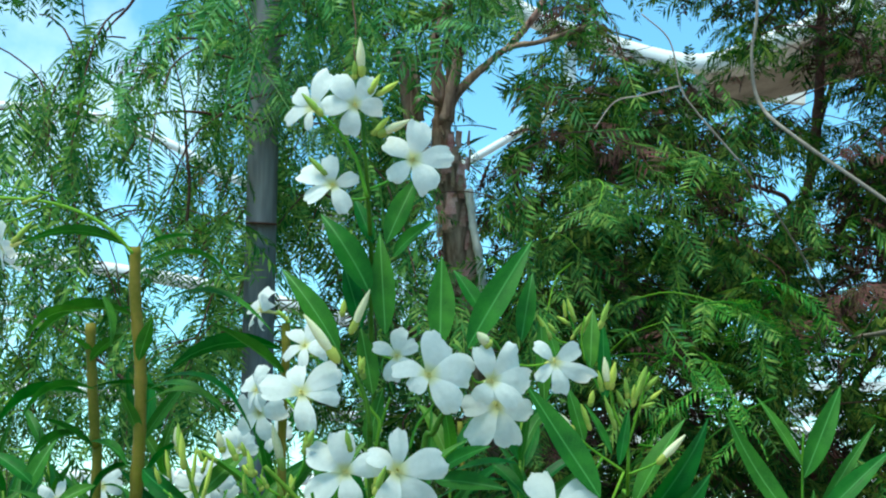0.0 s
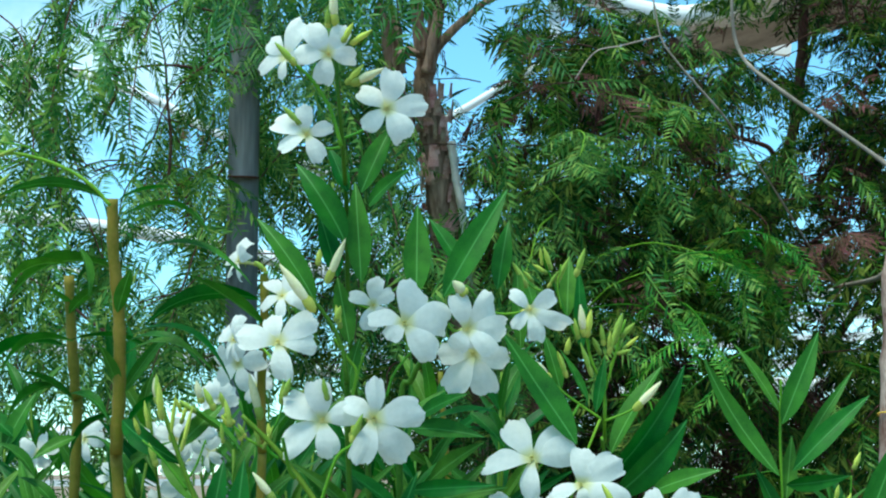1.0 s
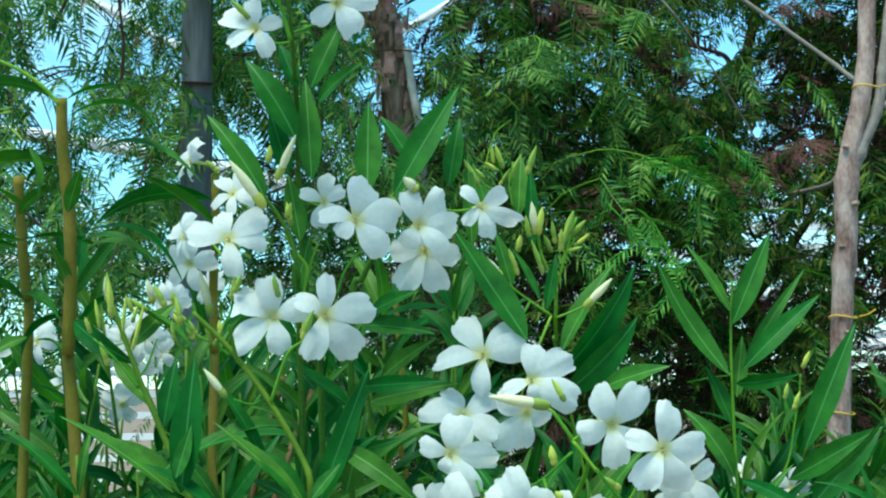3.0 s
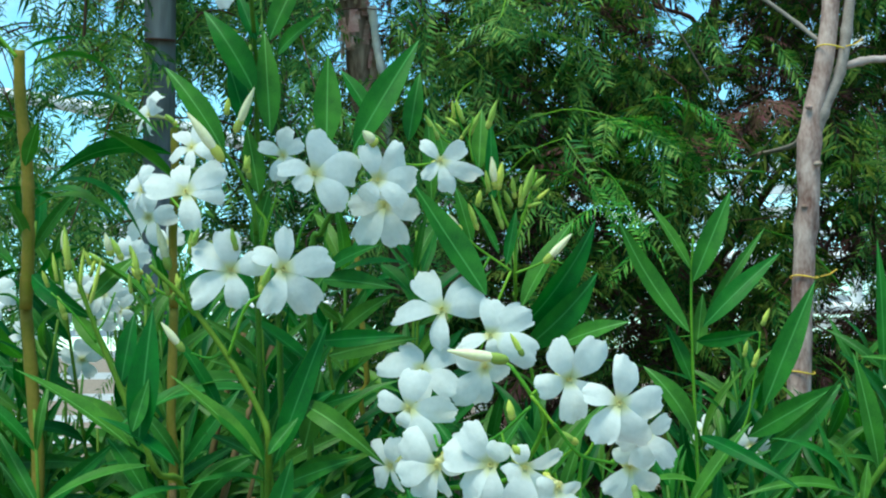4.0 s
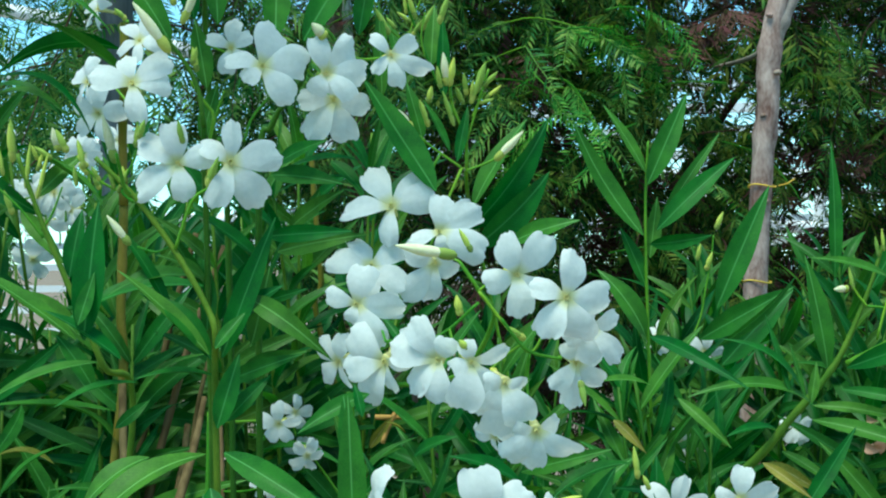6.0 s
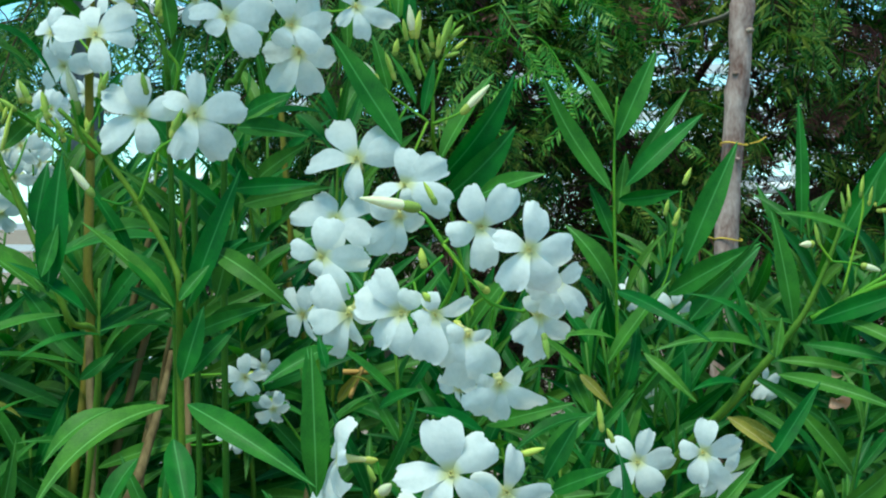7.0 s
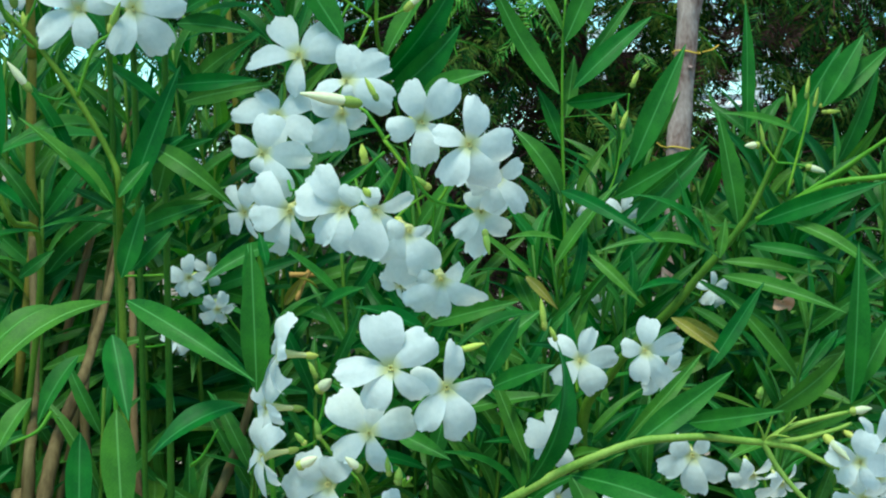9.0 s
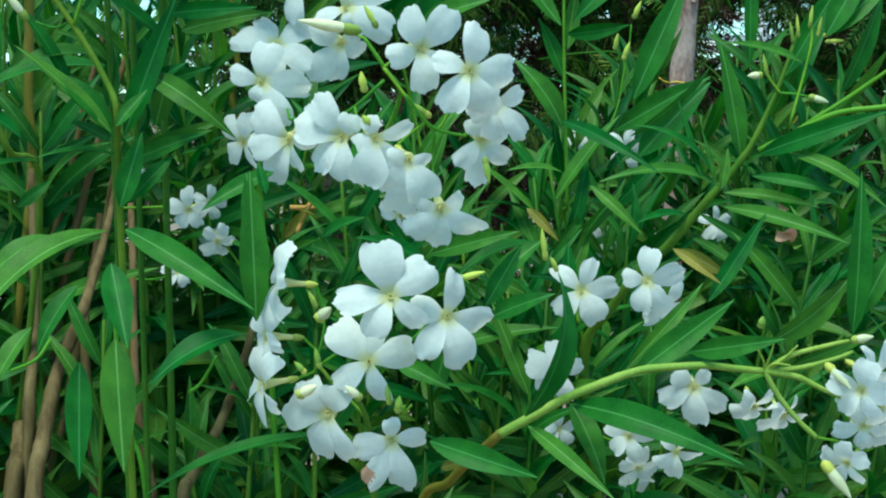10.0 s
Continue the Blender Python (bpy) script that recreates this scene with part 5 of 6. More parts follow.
leaf(SHRUBS[2], (0.072, 1.313, 1.409), (0.017, 1.297, 1.380), 0.242, 0.10, 0)
leaf(SHRUBS[2], (0.110, 1.388, 1.353), (0.145, 1.366, 1.371), 0.362, 0.10, 0)
leaf(SHRUBS[2], (0.197, 1.380, 1.331), (0.136, 1.366, 1.355), 0.274, 0.10, 20)
leaf(SHRUBS[2], (0.246, 1.396, 1.310), (0.289, 1.373, 1.354), 0.284, 0.10, 0)
leaf(SHRUBS[2], (0.199, 1.400, 1.338), (0.270, 1.375, 1.359), 0.202, 0.10, 30)
leaf(SHRUBS[3], (0.533, 1.475, 1.498), (0.457, 1.462, 1.515), 0.128, 0.10, 0)
leaf(SHRUBS[3], (0.533, 1.525, 1.488), (0.580, 1.503, 1.582), 0.191, 0.04, 0)
leaf(SHRUBS[3], (0.338, 1.538, 1.280), (0.334, 1.519, 1.339), 0.501, 0.04, 0)
leaf(SHRUBS[3], (0.502, 1.500, 1.417), (0.604, 1.450, 1.457), 0.17, 0.08, 30)
leaf(SHRUBS[3], (0.525, 1.490, 1.420), (0.601, 1.440, 1.372), 0.14, 0.16, 15)
leaf(SHRUBS[3], (0.497, 1.500, 1.398), (0.576, 1.460, 1.382), 0.13, 0.10, 20)
leaf(SHRUBS[3], (0.477, 1.520, 1.382), (0.561, 1.500, 1.369), 0.13, 0.06, 10)
leaf(SHRUBS[3], (0.477, 1.520, 1.369), (0.575, 1.460, 1.340), 0.13, 0.10, 15)
leaf(SHRUBS[3], (0.474, 1.510, 1.384), (0.350, 1.470, 1.393), 0.11, 0.18, 10)
leaf(SHRUBS[3], (0.462, 1.500, 1.396), (0.388, 1.500, 1.443), 0.13, 0.14, 20)
leaf(SHRUBS[3], (0.321, 1.480, 1.446), (0.391, 1.400, 1.404), 0.10, 0.14, 30)
leaf(SHRUBS[3], (0.448, 1.490, 1.395), (0.417, 1.460, 1.468), 0.10, 0.02, 10)
leaf(SHRUBS[3], (0.459, 1.480, 1.392), (0.442, 1.470, 1.441), 0.10, 0.02, 0)
leaf(SHRUBS[3], (0.461, 1.470, 1.388), (0.463, 1.460, 1.425), 0.27, 0.04, 0)
leaf(SHRUBS[3], (0.446, 1.530, 1.361), (0.393, 1.500, 1.356), 0.20, 0.08, 20)
leaf(SHRUBS[3], (0.362, 1.560, 1.386), (0.406, 1.530, 1.342), 0.16, 0.10, 20)
leaf(SHRUBS[3], (0.451, 1.530, 1.340), (0.496, 1.500, 1.308), 0.15, 0.08, 10)
leaf(SHRUBS[3], (0.454, 1.478, 1.288), (0.497, 1.455, 1.370), 0.157, 0.02, 0)
leaf(SHRUBS[3], (0.342, 1.590, 1.396), (0.286, 1.575, 1.399), 0.238, 0.10, 30)
leaf(SHRUBS[2], (0.059, 1.240, 1.305), (0.054, 1.230, 1.415), 0.206, 0.03, 0)
leaf(SHRUBS[2], (-0.044, 1.269, 1.289), (-0.036, 1.239, 1.195), 0.250, 0.05, 0)
leaf(SHRUBS[2], (0.049, 1.240, 1.296), (-0.016, 1.223, 1.262), 0.312, 0.12, 20)
leaf(SHRUBS[2], (-0.070, 1.270, 1.272), (-0.068, 1.242, 1.190), 0.239, 0.05, 0)
leaf(SHRUBS[2], (0.104, 1.307, 1.208), (-0.028, 1.296, 1.164), 0.105, 0.10, 30)
leaf(SHRUBS[2], (0.181, 1.200, 1.224), (0.255, 1.170, 1.203), 0.222, 0.10, 30)
leaf(SHRUBS[2], (0.233, 1.263, 1.304), (0.277, 1.240, 1.324), 0.312, 0.10, 20)
leaf(SHRUBS[2], (0.231, 1.284, 1.310), (0.254, 1.265, 1.359), 0.332, 0.05, 10)
leaf(SHRUBS[2], (0.272, 1.304, 1.356), (0.205, 1.288, 1.327), 0.198, 0.12, 30)
leaf(SHRUBS[2], (0.163, 1.286, 1.267), (0.203, 1.261, 1.250), 0.368, 0.10, 20)
leaf(SHRUBS[3], (0.255, 1.240, 1.233), (0.263, 1.170, 1.352), 0.27, 0.16, 55)
leaf(SHRUBS[3], (0.336, 1.270, 1.262), (0.380, 1.220, 1.337), 0.13, 0.06, 20)
leaf(SHRUBS[3], (0.336, 1.250, 1.260), (0.398, 1.200, 1.327), 0.21, 0.05, 15)
leaf(SHRUBS[3], (0.378, 1.240, 1.280), (0.438, 1.200, 1.295), 0.22, 0.10, 40)
leaf(SHRUBS[3], (0.298, 1.290, 1.233), (0.320, 1.262, 1.175), 0.320, 0.12, 0)
leaf(SHRUBS[3], (0.293, 1.260, 1.238), (0.405, 1.180, 1.207), 0.15, 0.14, 20)
leaf(SHRUBS[3], (0.467, 1.330, 1.274), (0.514, 1.290, 1.332), 0.27, 0.06, 55)
leaf(SHRUBS[3], (0.520, 1.292, 1.285), (0.520, 1.284, 1.413), 0.151, 0.03, 0)
leaf(SHRUBS[3], (0.528, 1.303, 1.297), (0.552, 1.286, 1.361), 0.254, 0.04, 0)
leaf(SHRUBS[3], (0.453, 1.276, 1.258), (0.413, 1.259, 1.248), 0.331, 0.10, 30)
leaf(SHRUBS[3], (0.315, 1.270, 1.246), (0.340, 1.240, 1.295), 0.26, 0.06, 50)
leaf(SHRUBS[3], (0.259, 1.250, 1.224), (0.312, 1.180, 1.183), 0.13, 0.10, 20)
leaf(SHRUBS[4], (-0.281, 1.563, 1.781), (-0.186, 1.551, 1.732), 0.196, 0.34, 25)
leaf(SHRUBS[4], (-0.315, 1.659, 1.812), (-0.305, 1.650, 1.744), 0.288, 0.05, 0)
leaf(SHRUBS[4], (-0.294, 1.580, 1.800), (-0.397, 1.560, 1.799), 0.122, 0.20, 60)
leaf(SHRUBS[4], (-0.285, 1.580, 1.800), (-0.218, 1.559, 1.807), 0.182, 0.10, 30)
leaf(SHRUBS[4], (-0.294, 1.610, 1.739), (-0.394, 1.596, 1.700), 0.318, 0.25, 20)
leaf(SHRUBS[4], (-0.297, 1.629, 1.750), (-0.331, 1.614, 1.712), 0.625, 0.20, 10)
leaf(SHRUBS[4], (-0.287, 1.597, 1.695), (-0.270, 1.570, 1.734), 0.421, 0.05, 0)
leaf(SHRUBS[4], (-0.148, 1.599, 1.682), (-0.218, 1.571, 1.729), 0.265, 0.04, 15)
leaf(SHRUBS[4], (-0.151, 1.595, 1.706), (-0.260, 1.579, 1.680), 0.189, 0.20, 60)
leaf(SHRUBS[4], (-0.343, 1.647, 1.699), (-0.306, 1.623, 1.724), 0.435, 0.10, 0)
leaf(SHRUBS[4], (-0.345, 1.662, 1.667), (-0.439, 1.649, 1.622), 0.369, 0.25, 20)
leaf(SHRUBS[4], (-0.289, 1.642, 1.669), (-0.207, 1.626, 1.641), 0.149, 0.25, 60)
leaf(SHRUBS[4], (-0.288, 1.624, 1.654), (-0.194, 1.606, 1.637), 0.166, 0.25, 50)
leaf(SHRUBS[4], (-0.334, 1.630, 1.616), (-0.386, 1.605, 1.642), 0.224, 0.10, 40)
leaf(SHRUBS[4], (-0.290, 1.629, 1.622), (-0.306, 1.601, 1.668), 0.288, 0.05, 0)
leaf(SHRUBS[4], (-0.327, 1.615, 1.579), (-0.365, 1.599, 1.557), 0.457, 0.10, 0)
leaf(SHRUBS[4], (-0.223, 1.567, 1.568), (-0.175, 1.540, 1.608), 0.377, 0.10, 20)
leaf(SHRUBS[4], (-0.234, 1.560, 1.609), (-0.170, 1.546, 1.568), 0.334, 0.10, 20)
flower(SHRUBS[0], (-0.066, 1.228, 1.853), 0.0463, 0, -5, ((125, 1.06), (61, 1.00), (-5, 0.87), (-102, 0.95), (-176, 1.00)))
flower(SHRUBS[0], (-0.023, 1.254, 1.817), 0.0524, 5, -3, ((144, 0.91), (84, 1.07), (8, 1.11), (-56, 1.00), (-137, 0.85)))
flower(SHRUBS[0], (-0.083, 1.247, 1.796), 0.0458, 1, 2, ((161, 1.12), (99, 0.92), (20, 0.83), (-60, 1.00), (-145, 1.01)))
flower(SHRUBS[0], (-0.100, 1.258, 1.858), 0.0436, -22, 4, ((136, 1.00), (69, 1.36), (-12, 0.66), (-93, 0.77), (-163, 1.17)))
flower(SHRUBS[0], (-0.037, 1.356, 1.678), 0.0399, -17, 3, ((156, 1.04), (82, 1.09), (34, 0.91), (-40, 0.93), (-101, 1.00)))
flower(SHRUBS[0], (-0.011, 1.319, 1.660), 0.0644, 2, 7, ((169, 0.88), (76, 1.00), (11, 1.08), (-49, 1.06), (-133, 0.55)))
flower(SHRUBS[0], (0.038, 1.329, 1.656), 0.0558, 10, -1, ((110, 1.00), (49, 1.13), (2, 1.09), (-42, 0.98), (-118, 0.64)))
flower(SHRUBS[0], (0.088, 1.337, 1.672), 0.0448, 13, -0, ((141, 0.93), (34, 1.00), (-22, 1.43), (-74, 1.12), (-128, 0.85)))
flower(SHRUBS[0], (0.044, 1.374, 1.640), 0.0560, 1, -13, ((90, 0.58), (-10, 1.00), (-69, 1.26), (-120, 1.30), (-175, 0.97)))
flower(SHRUBS[0], (-0.110, 1.322, 1.646), 0.0599, -9, 12, ((172, 1.08), (109, 0.74), (33, 1.10), (-1, 0.95), (-78, 1.00)))
flower(SHRUBS[0], (-0.149, 1.361, 1.651), 0.0385, -60, 0, 10)
flower(SHRUBS[0], (-0.075, 1.321, 1.585), 0.0598, -4, -2, ((151, 1.09), (99, 1.00), (17, 0.93), (-78, 0.95), (-142, 1.24)))
flower(SHRUBS[0], (-0.035, 1.320, 1.586), 0.0722, 10, -1, ((149, 0.69), (90, 0.84), (12, 1.03), (-49, 1.10), (-109, 1.00)))
flower(SHRUBS[0], (-0.118, 1.445, 1.695), 0.0435, -25, 20, 20)
flower(SHRUBS[0], (-0.174, 1.609, 1.746), 0.0405, -65, 10, 0)
flower(SHRUBS[1], (0.090, 1.365, 1.555), 0.0681, -10, 16, ((123, 1.09), (40, 0.91), (12, 1.00), (-90, 0.91), (-167, 1.09)))
flower(SHRUBS[1], (0.127, 1.344, 1.534), 0.0551, -3, 13, ((85, 1.00), (35, 1.34), (-24, 1.41), (-69, 0.53), (-157, 0.84)))
flower(SHRUBS[1], (0.074, 1.368, 1.507), 0.0575, -1, 16, ((173, 1.14), (119, 0.90), (30, 1.00), (-36, 1.11), (-98, 0.96)))
flower(SHRUBS[1], (0.062, 1.341, 1.477), 0.0588, -18, -12, ((163, 0.83), (78, 1.00), (-3, 1.22), (-58, 1.30), (-99, 0.50)))
flower(SHRUBS[1], (0.125, 1.365, 1.509), 0.0538, 8, -19, ((156, 1.00), (40, 0.69), (-25, 0.70), (-96, 1.15), (-133, 1.38)))
flower(SHRUBS[1], (0.177, 1.242, 1.501), 0.0583, 11, -6, ((117, 1.00), (51, 1.22), (-30, 0.85), (-83, 1.04), (-158, 0.81)))
flower(SHRUBS[1], (0.207, 1.201, 1.485), 0.0625, 4, 0, ((165, 0.81), (80, 0.99), (0, 1.01), (-61, 1.09), (-118, 1.00)))
flower(SHRUBS[1], (0.231, 1.241, 1.462), 0.0442, 14, 0, ((105, 0.89), (26, 1.00), (-45, 1.45), (-90, 1.15), (-153, 0.92)))
flower(SHRUBS[1], (0.222, 1.253, 1.436), 0.0508, 14, -10, ((117, 0.64), (13, 0.92), (-34, 1.22), (-86, 1.45), (-132, 1.00)))
flower(SHRUBS[1], (0.083, 1.312, 1.434), 0.0649, -17, -15, ((146, 1.06), (-3, 0.59), (-78, 0.84), (-116, 1.21), (-164, 1.00)))
flower(SHRUBS[1], (0.122, 1.279, 1.437), 0.0679, -21, -7, ((166, 1.14), (124, 1.01), (60, 0.50), (-80, 0.93), (-131, 1.00)))
flower(SHRUBS[1], (0.144, 1.247, 1.437), 0.0574, 10, -9, ((108, 0.53), (22, 1.00), (-48, 1.07), (-102, 1.18), (-152, 0.50)))
flower(SHRUBS[1], (0.169, 1.248, 1.422), 0.0586, 14, -15, ((-17, 0.50), (-62, 1.16), (-91, 1.45), (-119, 1.00), (-174, 0.50)))
flower(SHRUBS[1], (0.193, 1.255, 1.386), 0.0619, 5, -26, ((19, 0.56), (-30, 1.12), (-86, 1.06), (-130, 1.00), (-174, 0.50)))
flower(SHRUBS[1], (0.167, 1.298, 1.377), 0.0344, -50, -35, 0)
flower(SHRUBS[2], (0.153, 1.202, 1.327), 0.0686, -12, 10, ((105, 1.11), (42, 1.00), (-39, 0.85), (-115, 0.89), (-171, 1.13)))
flower(SHRUBS[2], (0.194, 1.216, 1.311), 0.0661, 6, 4, ((166, 0.77), (80, 0.94), (-6, 1.00), (-69, 1.10), (-121, 1.02)))
flower(SHRUBS[2], (0.140, 1.239, 1.275), 0.0588, -7, 7, ((136, 1.24), (80, 0.96), (19, 1.15), (-67, 1.00), (-141, 0.99)))
flower(SHRUBS[2], (0.111, 1.248, 1.236), 0.0747, -23, -7, ((-178, 1.02), (132, 0.75), (64, 0.56), (-70, 1.00), (-108, 1.04)))
flower(SHRUBS[2], (0.157, 1.242, 1.217), 0.0534, 8, -10, ((96, 0.61), (9, 0.90), (-71, 1.45), (-113, 1.45), (-160, 1.00)), 3)
flower(SHRUBS[2], (0.075, 1.241, 1.333), 0.0537, -78, 5, 0)
flower(SHRUBS[2], (0.066, 1.248, 1.293), 0.0541, -72, 5, 20)
flower(SHRUBS[2], (0.063, 1.245, 1.258), 0.0553, -65, -5, 40)
flower(SHRUBS[3], (0.324, 1.395, 1.308), 0.0549, -5, 5, ((139, 1.00), (72, 0.98), (9, 1.10), (-56, 1.04), (-134, 0.97)))
flower(SHRUBS[3], (0.371, 1.361, 1.320), 0.0509, -17, 4, ((174, 0.72), (82, 1.00), (18, 1.19), (-53, 1.40), (-96, 0.99)))
flower(SHRUBS[3], (0.399, 1.406, 1.294), 0.0426, 20, -20, 20, 1)
flower(SHRUBS[3], (0.309, 1.410, 1.239), 0.0492, -2, 6, ((165, 1.12), (101, 1.00), (13, 0.87), (-73, 1.00), (-135, 0.95)))
flower(SHRUBS[3], (0.421, 1.398, 1.227), 0.0600, -9, -5, ((146, 0.65), (50, 0.59), (-32, 1.04), (-82, 1.09), (-148, 1.00)))
flower(SHRUBS[3], (0.480, 1.420, 1.205), 0.0411, 10, -40, 30)
flower(SHRUBS[3], (0.499, 1.211, 1.255), 0.0455, -30, -20, 10)
flower(SHRUBS[3], (0.508, 1.228, 1.225), 0.0399, -20, -30, 40)
flower(SHRUBS[3], (0.492, 1.217, 1.200), 0.0396, -45, -20, 0, 3)
flower(SHRUBS[3], (0.471, 1.865, 1.090), 0.0412, 0, -20, 0)
flower(SHRUBS[3], (0.425, 1.619, 1.106), 0.0413, 20, 0, 20)
flower(SHRUBS[3], (0.590, 1.975, 1.320), 0.0400, 20, 10, 0)
flower(SHRUBS[3], (0.496, 2.042, 1.404), 0.0478, 0, 0, 10)
flower(SHRUBS[3], (0.467, 2.035, 1.295), 0.0410, -20, 0, 40)
flower(SHRUBS[3], (0.431, 2.000, 1.425), 0.0400, -30, 20, 10)
flower(SHRUBS[4], (-0.240, 1.774, 1.582), 0.0438, -10, 0, 0)
flower(SHRUBS[4], (-0.285, 1.827, 1.575), 0.0420, 20, 10, 20)
flower(SHRUBS[4], (-0.237, 1.875, 1.567), 0.0401, -30, -10, 40)
flower(SHRUBS[4], (-0.225, 1.871, 1.629), 0.0370, 0, 10, 0)
flower(SHRUBS[4], (-0.263, 1.817, 1.581), 0.0450, 0, 0, 10)
flower(SHRUBS[4], (-0.166, 1.708, 1.631), 0.0340, -20, 10, 10)
flower(SHRUBS[4], (0.008, 1.734, 1.359), 0.0340, 10, -10, 10)
flower(SHRUBS[4], (0.014, 1.780, 1.315), 0.0350, 0, -30, 0)
flower(SHRUBS[4], (-0.026, 1.831, 1.274), 0.0300, 0, -10, 30)
flower(SHRUBS[4], (-0.415, 1.580, 1.800), 0.0480, -60, -20, 20)
flower(SHRUBS[4], (-0.306, 1.907, 1.576), 0.0443, 10, 5, 0)
flower(SHRUBS[4], (-0.278, 1.959, 1.555), 0.0520, -15, -10, 30)
flower(SHRUBS[4], (-0.266, 2.006, 1.585), 0.0467, 20, 10, 10)
flower(SHRUBS[4], (-0.378, 1.907, 1.583), 0.0443, -20, 0, 20)
flower(SHRUBS[4], (-0.418, 1.859, 1.567), 0.0463, 30, -20, 0)
flower(SHRUBS[4], (-0.214, 1.801, 1.622), 0.0360, 0, 0, 25)
flower(SHRUBS[4], (-0.172, 1.596, 1.647), 0.0480, -25, -15, 10)
flower(SHRUBS[4], (-0.284, 1.913, 1.513), 0.0443, 0, -20, 0)
flower(SHRUBS[4], (-0.366, 2.012, 1.539), 0.0400, 15, 5, 40)
flower(SHRUBS[2], (-0.003, 1.534, 1.366), 0.0350, -20, -10, 0)
flower(SHRUBS[2], (0.022, 1.529, 1.338), 0.0300, 10, -30, 20)
flower(SHRUBS[2], (-0.016, 1.581, 1.305), 0.0258, 0, 10, 0)
flower(SHRUBS[3], (0.393, 1.520, 1.160), 0.0420, -20, -10, 10)
flower(SHRUBS[3], (0.432, 1.500, 1.149), 0.0450, 15, -15, 30)
flower(SHRUBS[3], (0.409, 1.550, 1.124), 0.0400, 0, -30, 0)
flower(SHRUBS[3], (0.518, 1.460, 1.189), 0.0450, 20, -35, 20)
flower(SHRUBS[3], (0.518, 1.240, 1.260), 0.0520, 35, -20, 12)
flower(SHRUBS[3], (0.521, 1.250, 1.215), 0.0500, 40, -30, 40)
flower(SHRUBS[3], (0.540, 1.280, 1.230), 0.0450, 20, -10, 0)
flower(SHRUBS[1], (0.048, 1.360, 1.431), 0.0450, -40, -20, 20)
flower(SHRUBS[3], (0.346, 1.620, 1.147), 0.0350, 10, 0, 0)
bud(SHRUBS[0], (-0.061, 1.224, 1.874), (-0.062, 1.215, 1.901), 0.0084)
bud(SHRUBS[0], (-0.066, 1.225, 1.872), (-0.066, 1.218, 1.884), 0.0059)
bud(SHRUBS[0], (-0.055, 1.226, 1.861), (-0.047, 1.219, 1.874), 0.0059)
bud(SHRUBS[0], (-0.049, 1.227, 1.860), (-0.033, 1.220, 1.869), 0.0059)
bud(SHRUBS[0], (-0.090, 1.229, 1.845), (-0.105, 1.222, 1.860), 0.0067)
bud(SHRUBS[0], (-0.053, 1.241, 1.833), (-0.040, 1.234, 1.846), 0.0059)
bud(SHRUBS[0], (-0.049, 1.241, 1.833), (-0.025, 1.234, 1.843), 0.0085)
bud(SHRUBS[0], (-0.087, 1.246, 1.803), (-0.101, 1.239, 1.816), 0.0059)
bud(SHRUBS[0], (-0.081, 1.308, 1.669), (-0.107, 1.297, 1.704), 0.0105)
bud(SHRUBS[0], (-0.072, 1.324, 1.693), (-0.057, 1.314, 1.726), 0.0080)
bud(SHRUBS[0], (-0.065, 1.329, 1.662), (-0.061, 1.322, 1.674), 0.0062)
bud(SHRUBS[0], (-0.079, 1.322, 1.706), (-0.077, 1.315, 1.718), 0.0062)
bud(SHRUBS[0], (0.037, 1.325, 1.683), (0.027, 1.319, 1.693), 0.0106)
bud(SHRUBS[0], (-0.104, 1.318, 1.604), (-0.099, 1.311, 1.617), 0.0061)
bud(SHRUBS[0], (-0.052, 1.318, 1.567), (-0.043, 1.305, 1.589), 0.0070)
bud(SHRUBS[0], (-0.071, 1.318, 1.600), (-0.074, 1.311, 1.617), 0.0061)
bud(SHRUBS[0], (-0.125, 1.341, 1.587), (-0.133, 1.330, 1.622), 0.0089)
bud(SHRUBS[0], (-0.203, 1.341, 1.587), (-0.204, 1.331, 1.615), 0.0071)
bud(SHRUBS[0], (0.130, 1.393, 1.705), (0.137, 1.384, 1.727), 0.0065, GREEN_BUDS)
bud(SHRUBS[0], (0.089, 1.394, 1.696), (0.077, 1.386, 1.716), 0.0065, GREEN_BUDS)
bud(SHRUBS[0], (0.137, 1.401, 1.655), (0.133, 1.392, 1.681), 0.0084)
bud(SHRUBS[0], (0.139, 1.401, 1.655), (0.142, 1.392, 1.677), 0.0075, GREEN_BUDS)
bud(SHRUBS[0], (0.132, 1.401, 1.652), (0.128, 1.393, 1.670), 0.0056, GREEN_BUDS)
bud(SHRUBS[0], (0.153, 1.402, 1.648), (0.150, 1.394, 1.665), 0.0056, GREEN_BUDS)
bud(SHRUBS[0], (0.157, 1.402, 1.645), (0.158, 1.395, 1.659), 0.0047, GREEN_BUDS)
bud(SHRUBS[0], (0.169, 1.402, 1.645), (0.181, 1.396, 1.655), 0.0042, GREEN_BUDS)
bud(SHRUBS[0], (0.164, 1.403, 1.641), (0.175, 1.397, 1.644), 0.0042, GREEN_BUDS)
bud(SHRUBS[0], (0.120, 1.405, 1.629), (0.114, 1.398, 1.643), 0.0056, GREEN_BUDS)
bud(SHRUBS[0], (0.105, 1.441, 1.720), (0.103, 1.434, 1.734), 0.0039, GREEN_BUDS)
bud(SHRUBS[0], (0.110, 1.444, 1.701), (0.119, 1.437, 1.715), 0.0039, GREEN_BUDS)
bud(SHRUBS[0], (0.095, 1.413, 1.703), (0.087, 1.407, 1.711), 0.0047, GREEN_BUDS)
bud(SHRUBS[0], (0.161, 1.402, 1.650), (0.168, 1.393, 1.674), 0.0084, GREEN_BUDS)
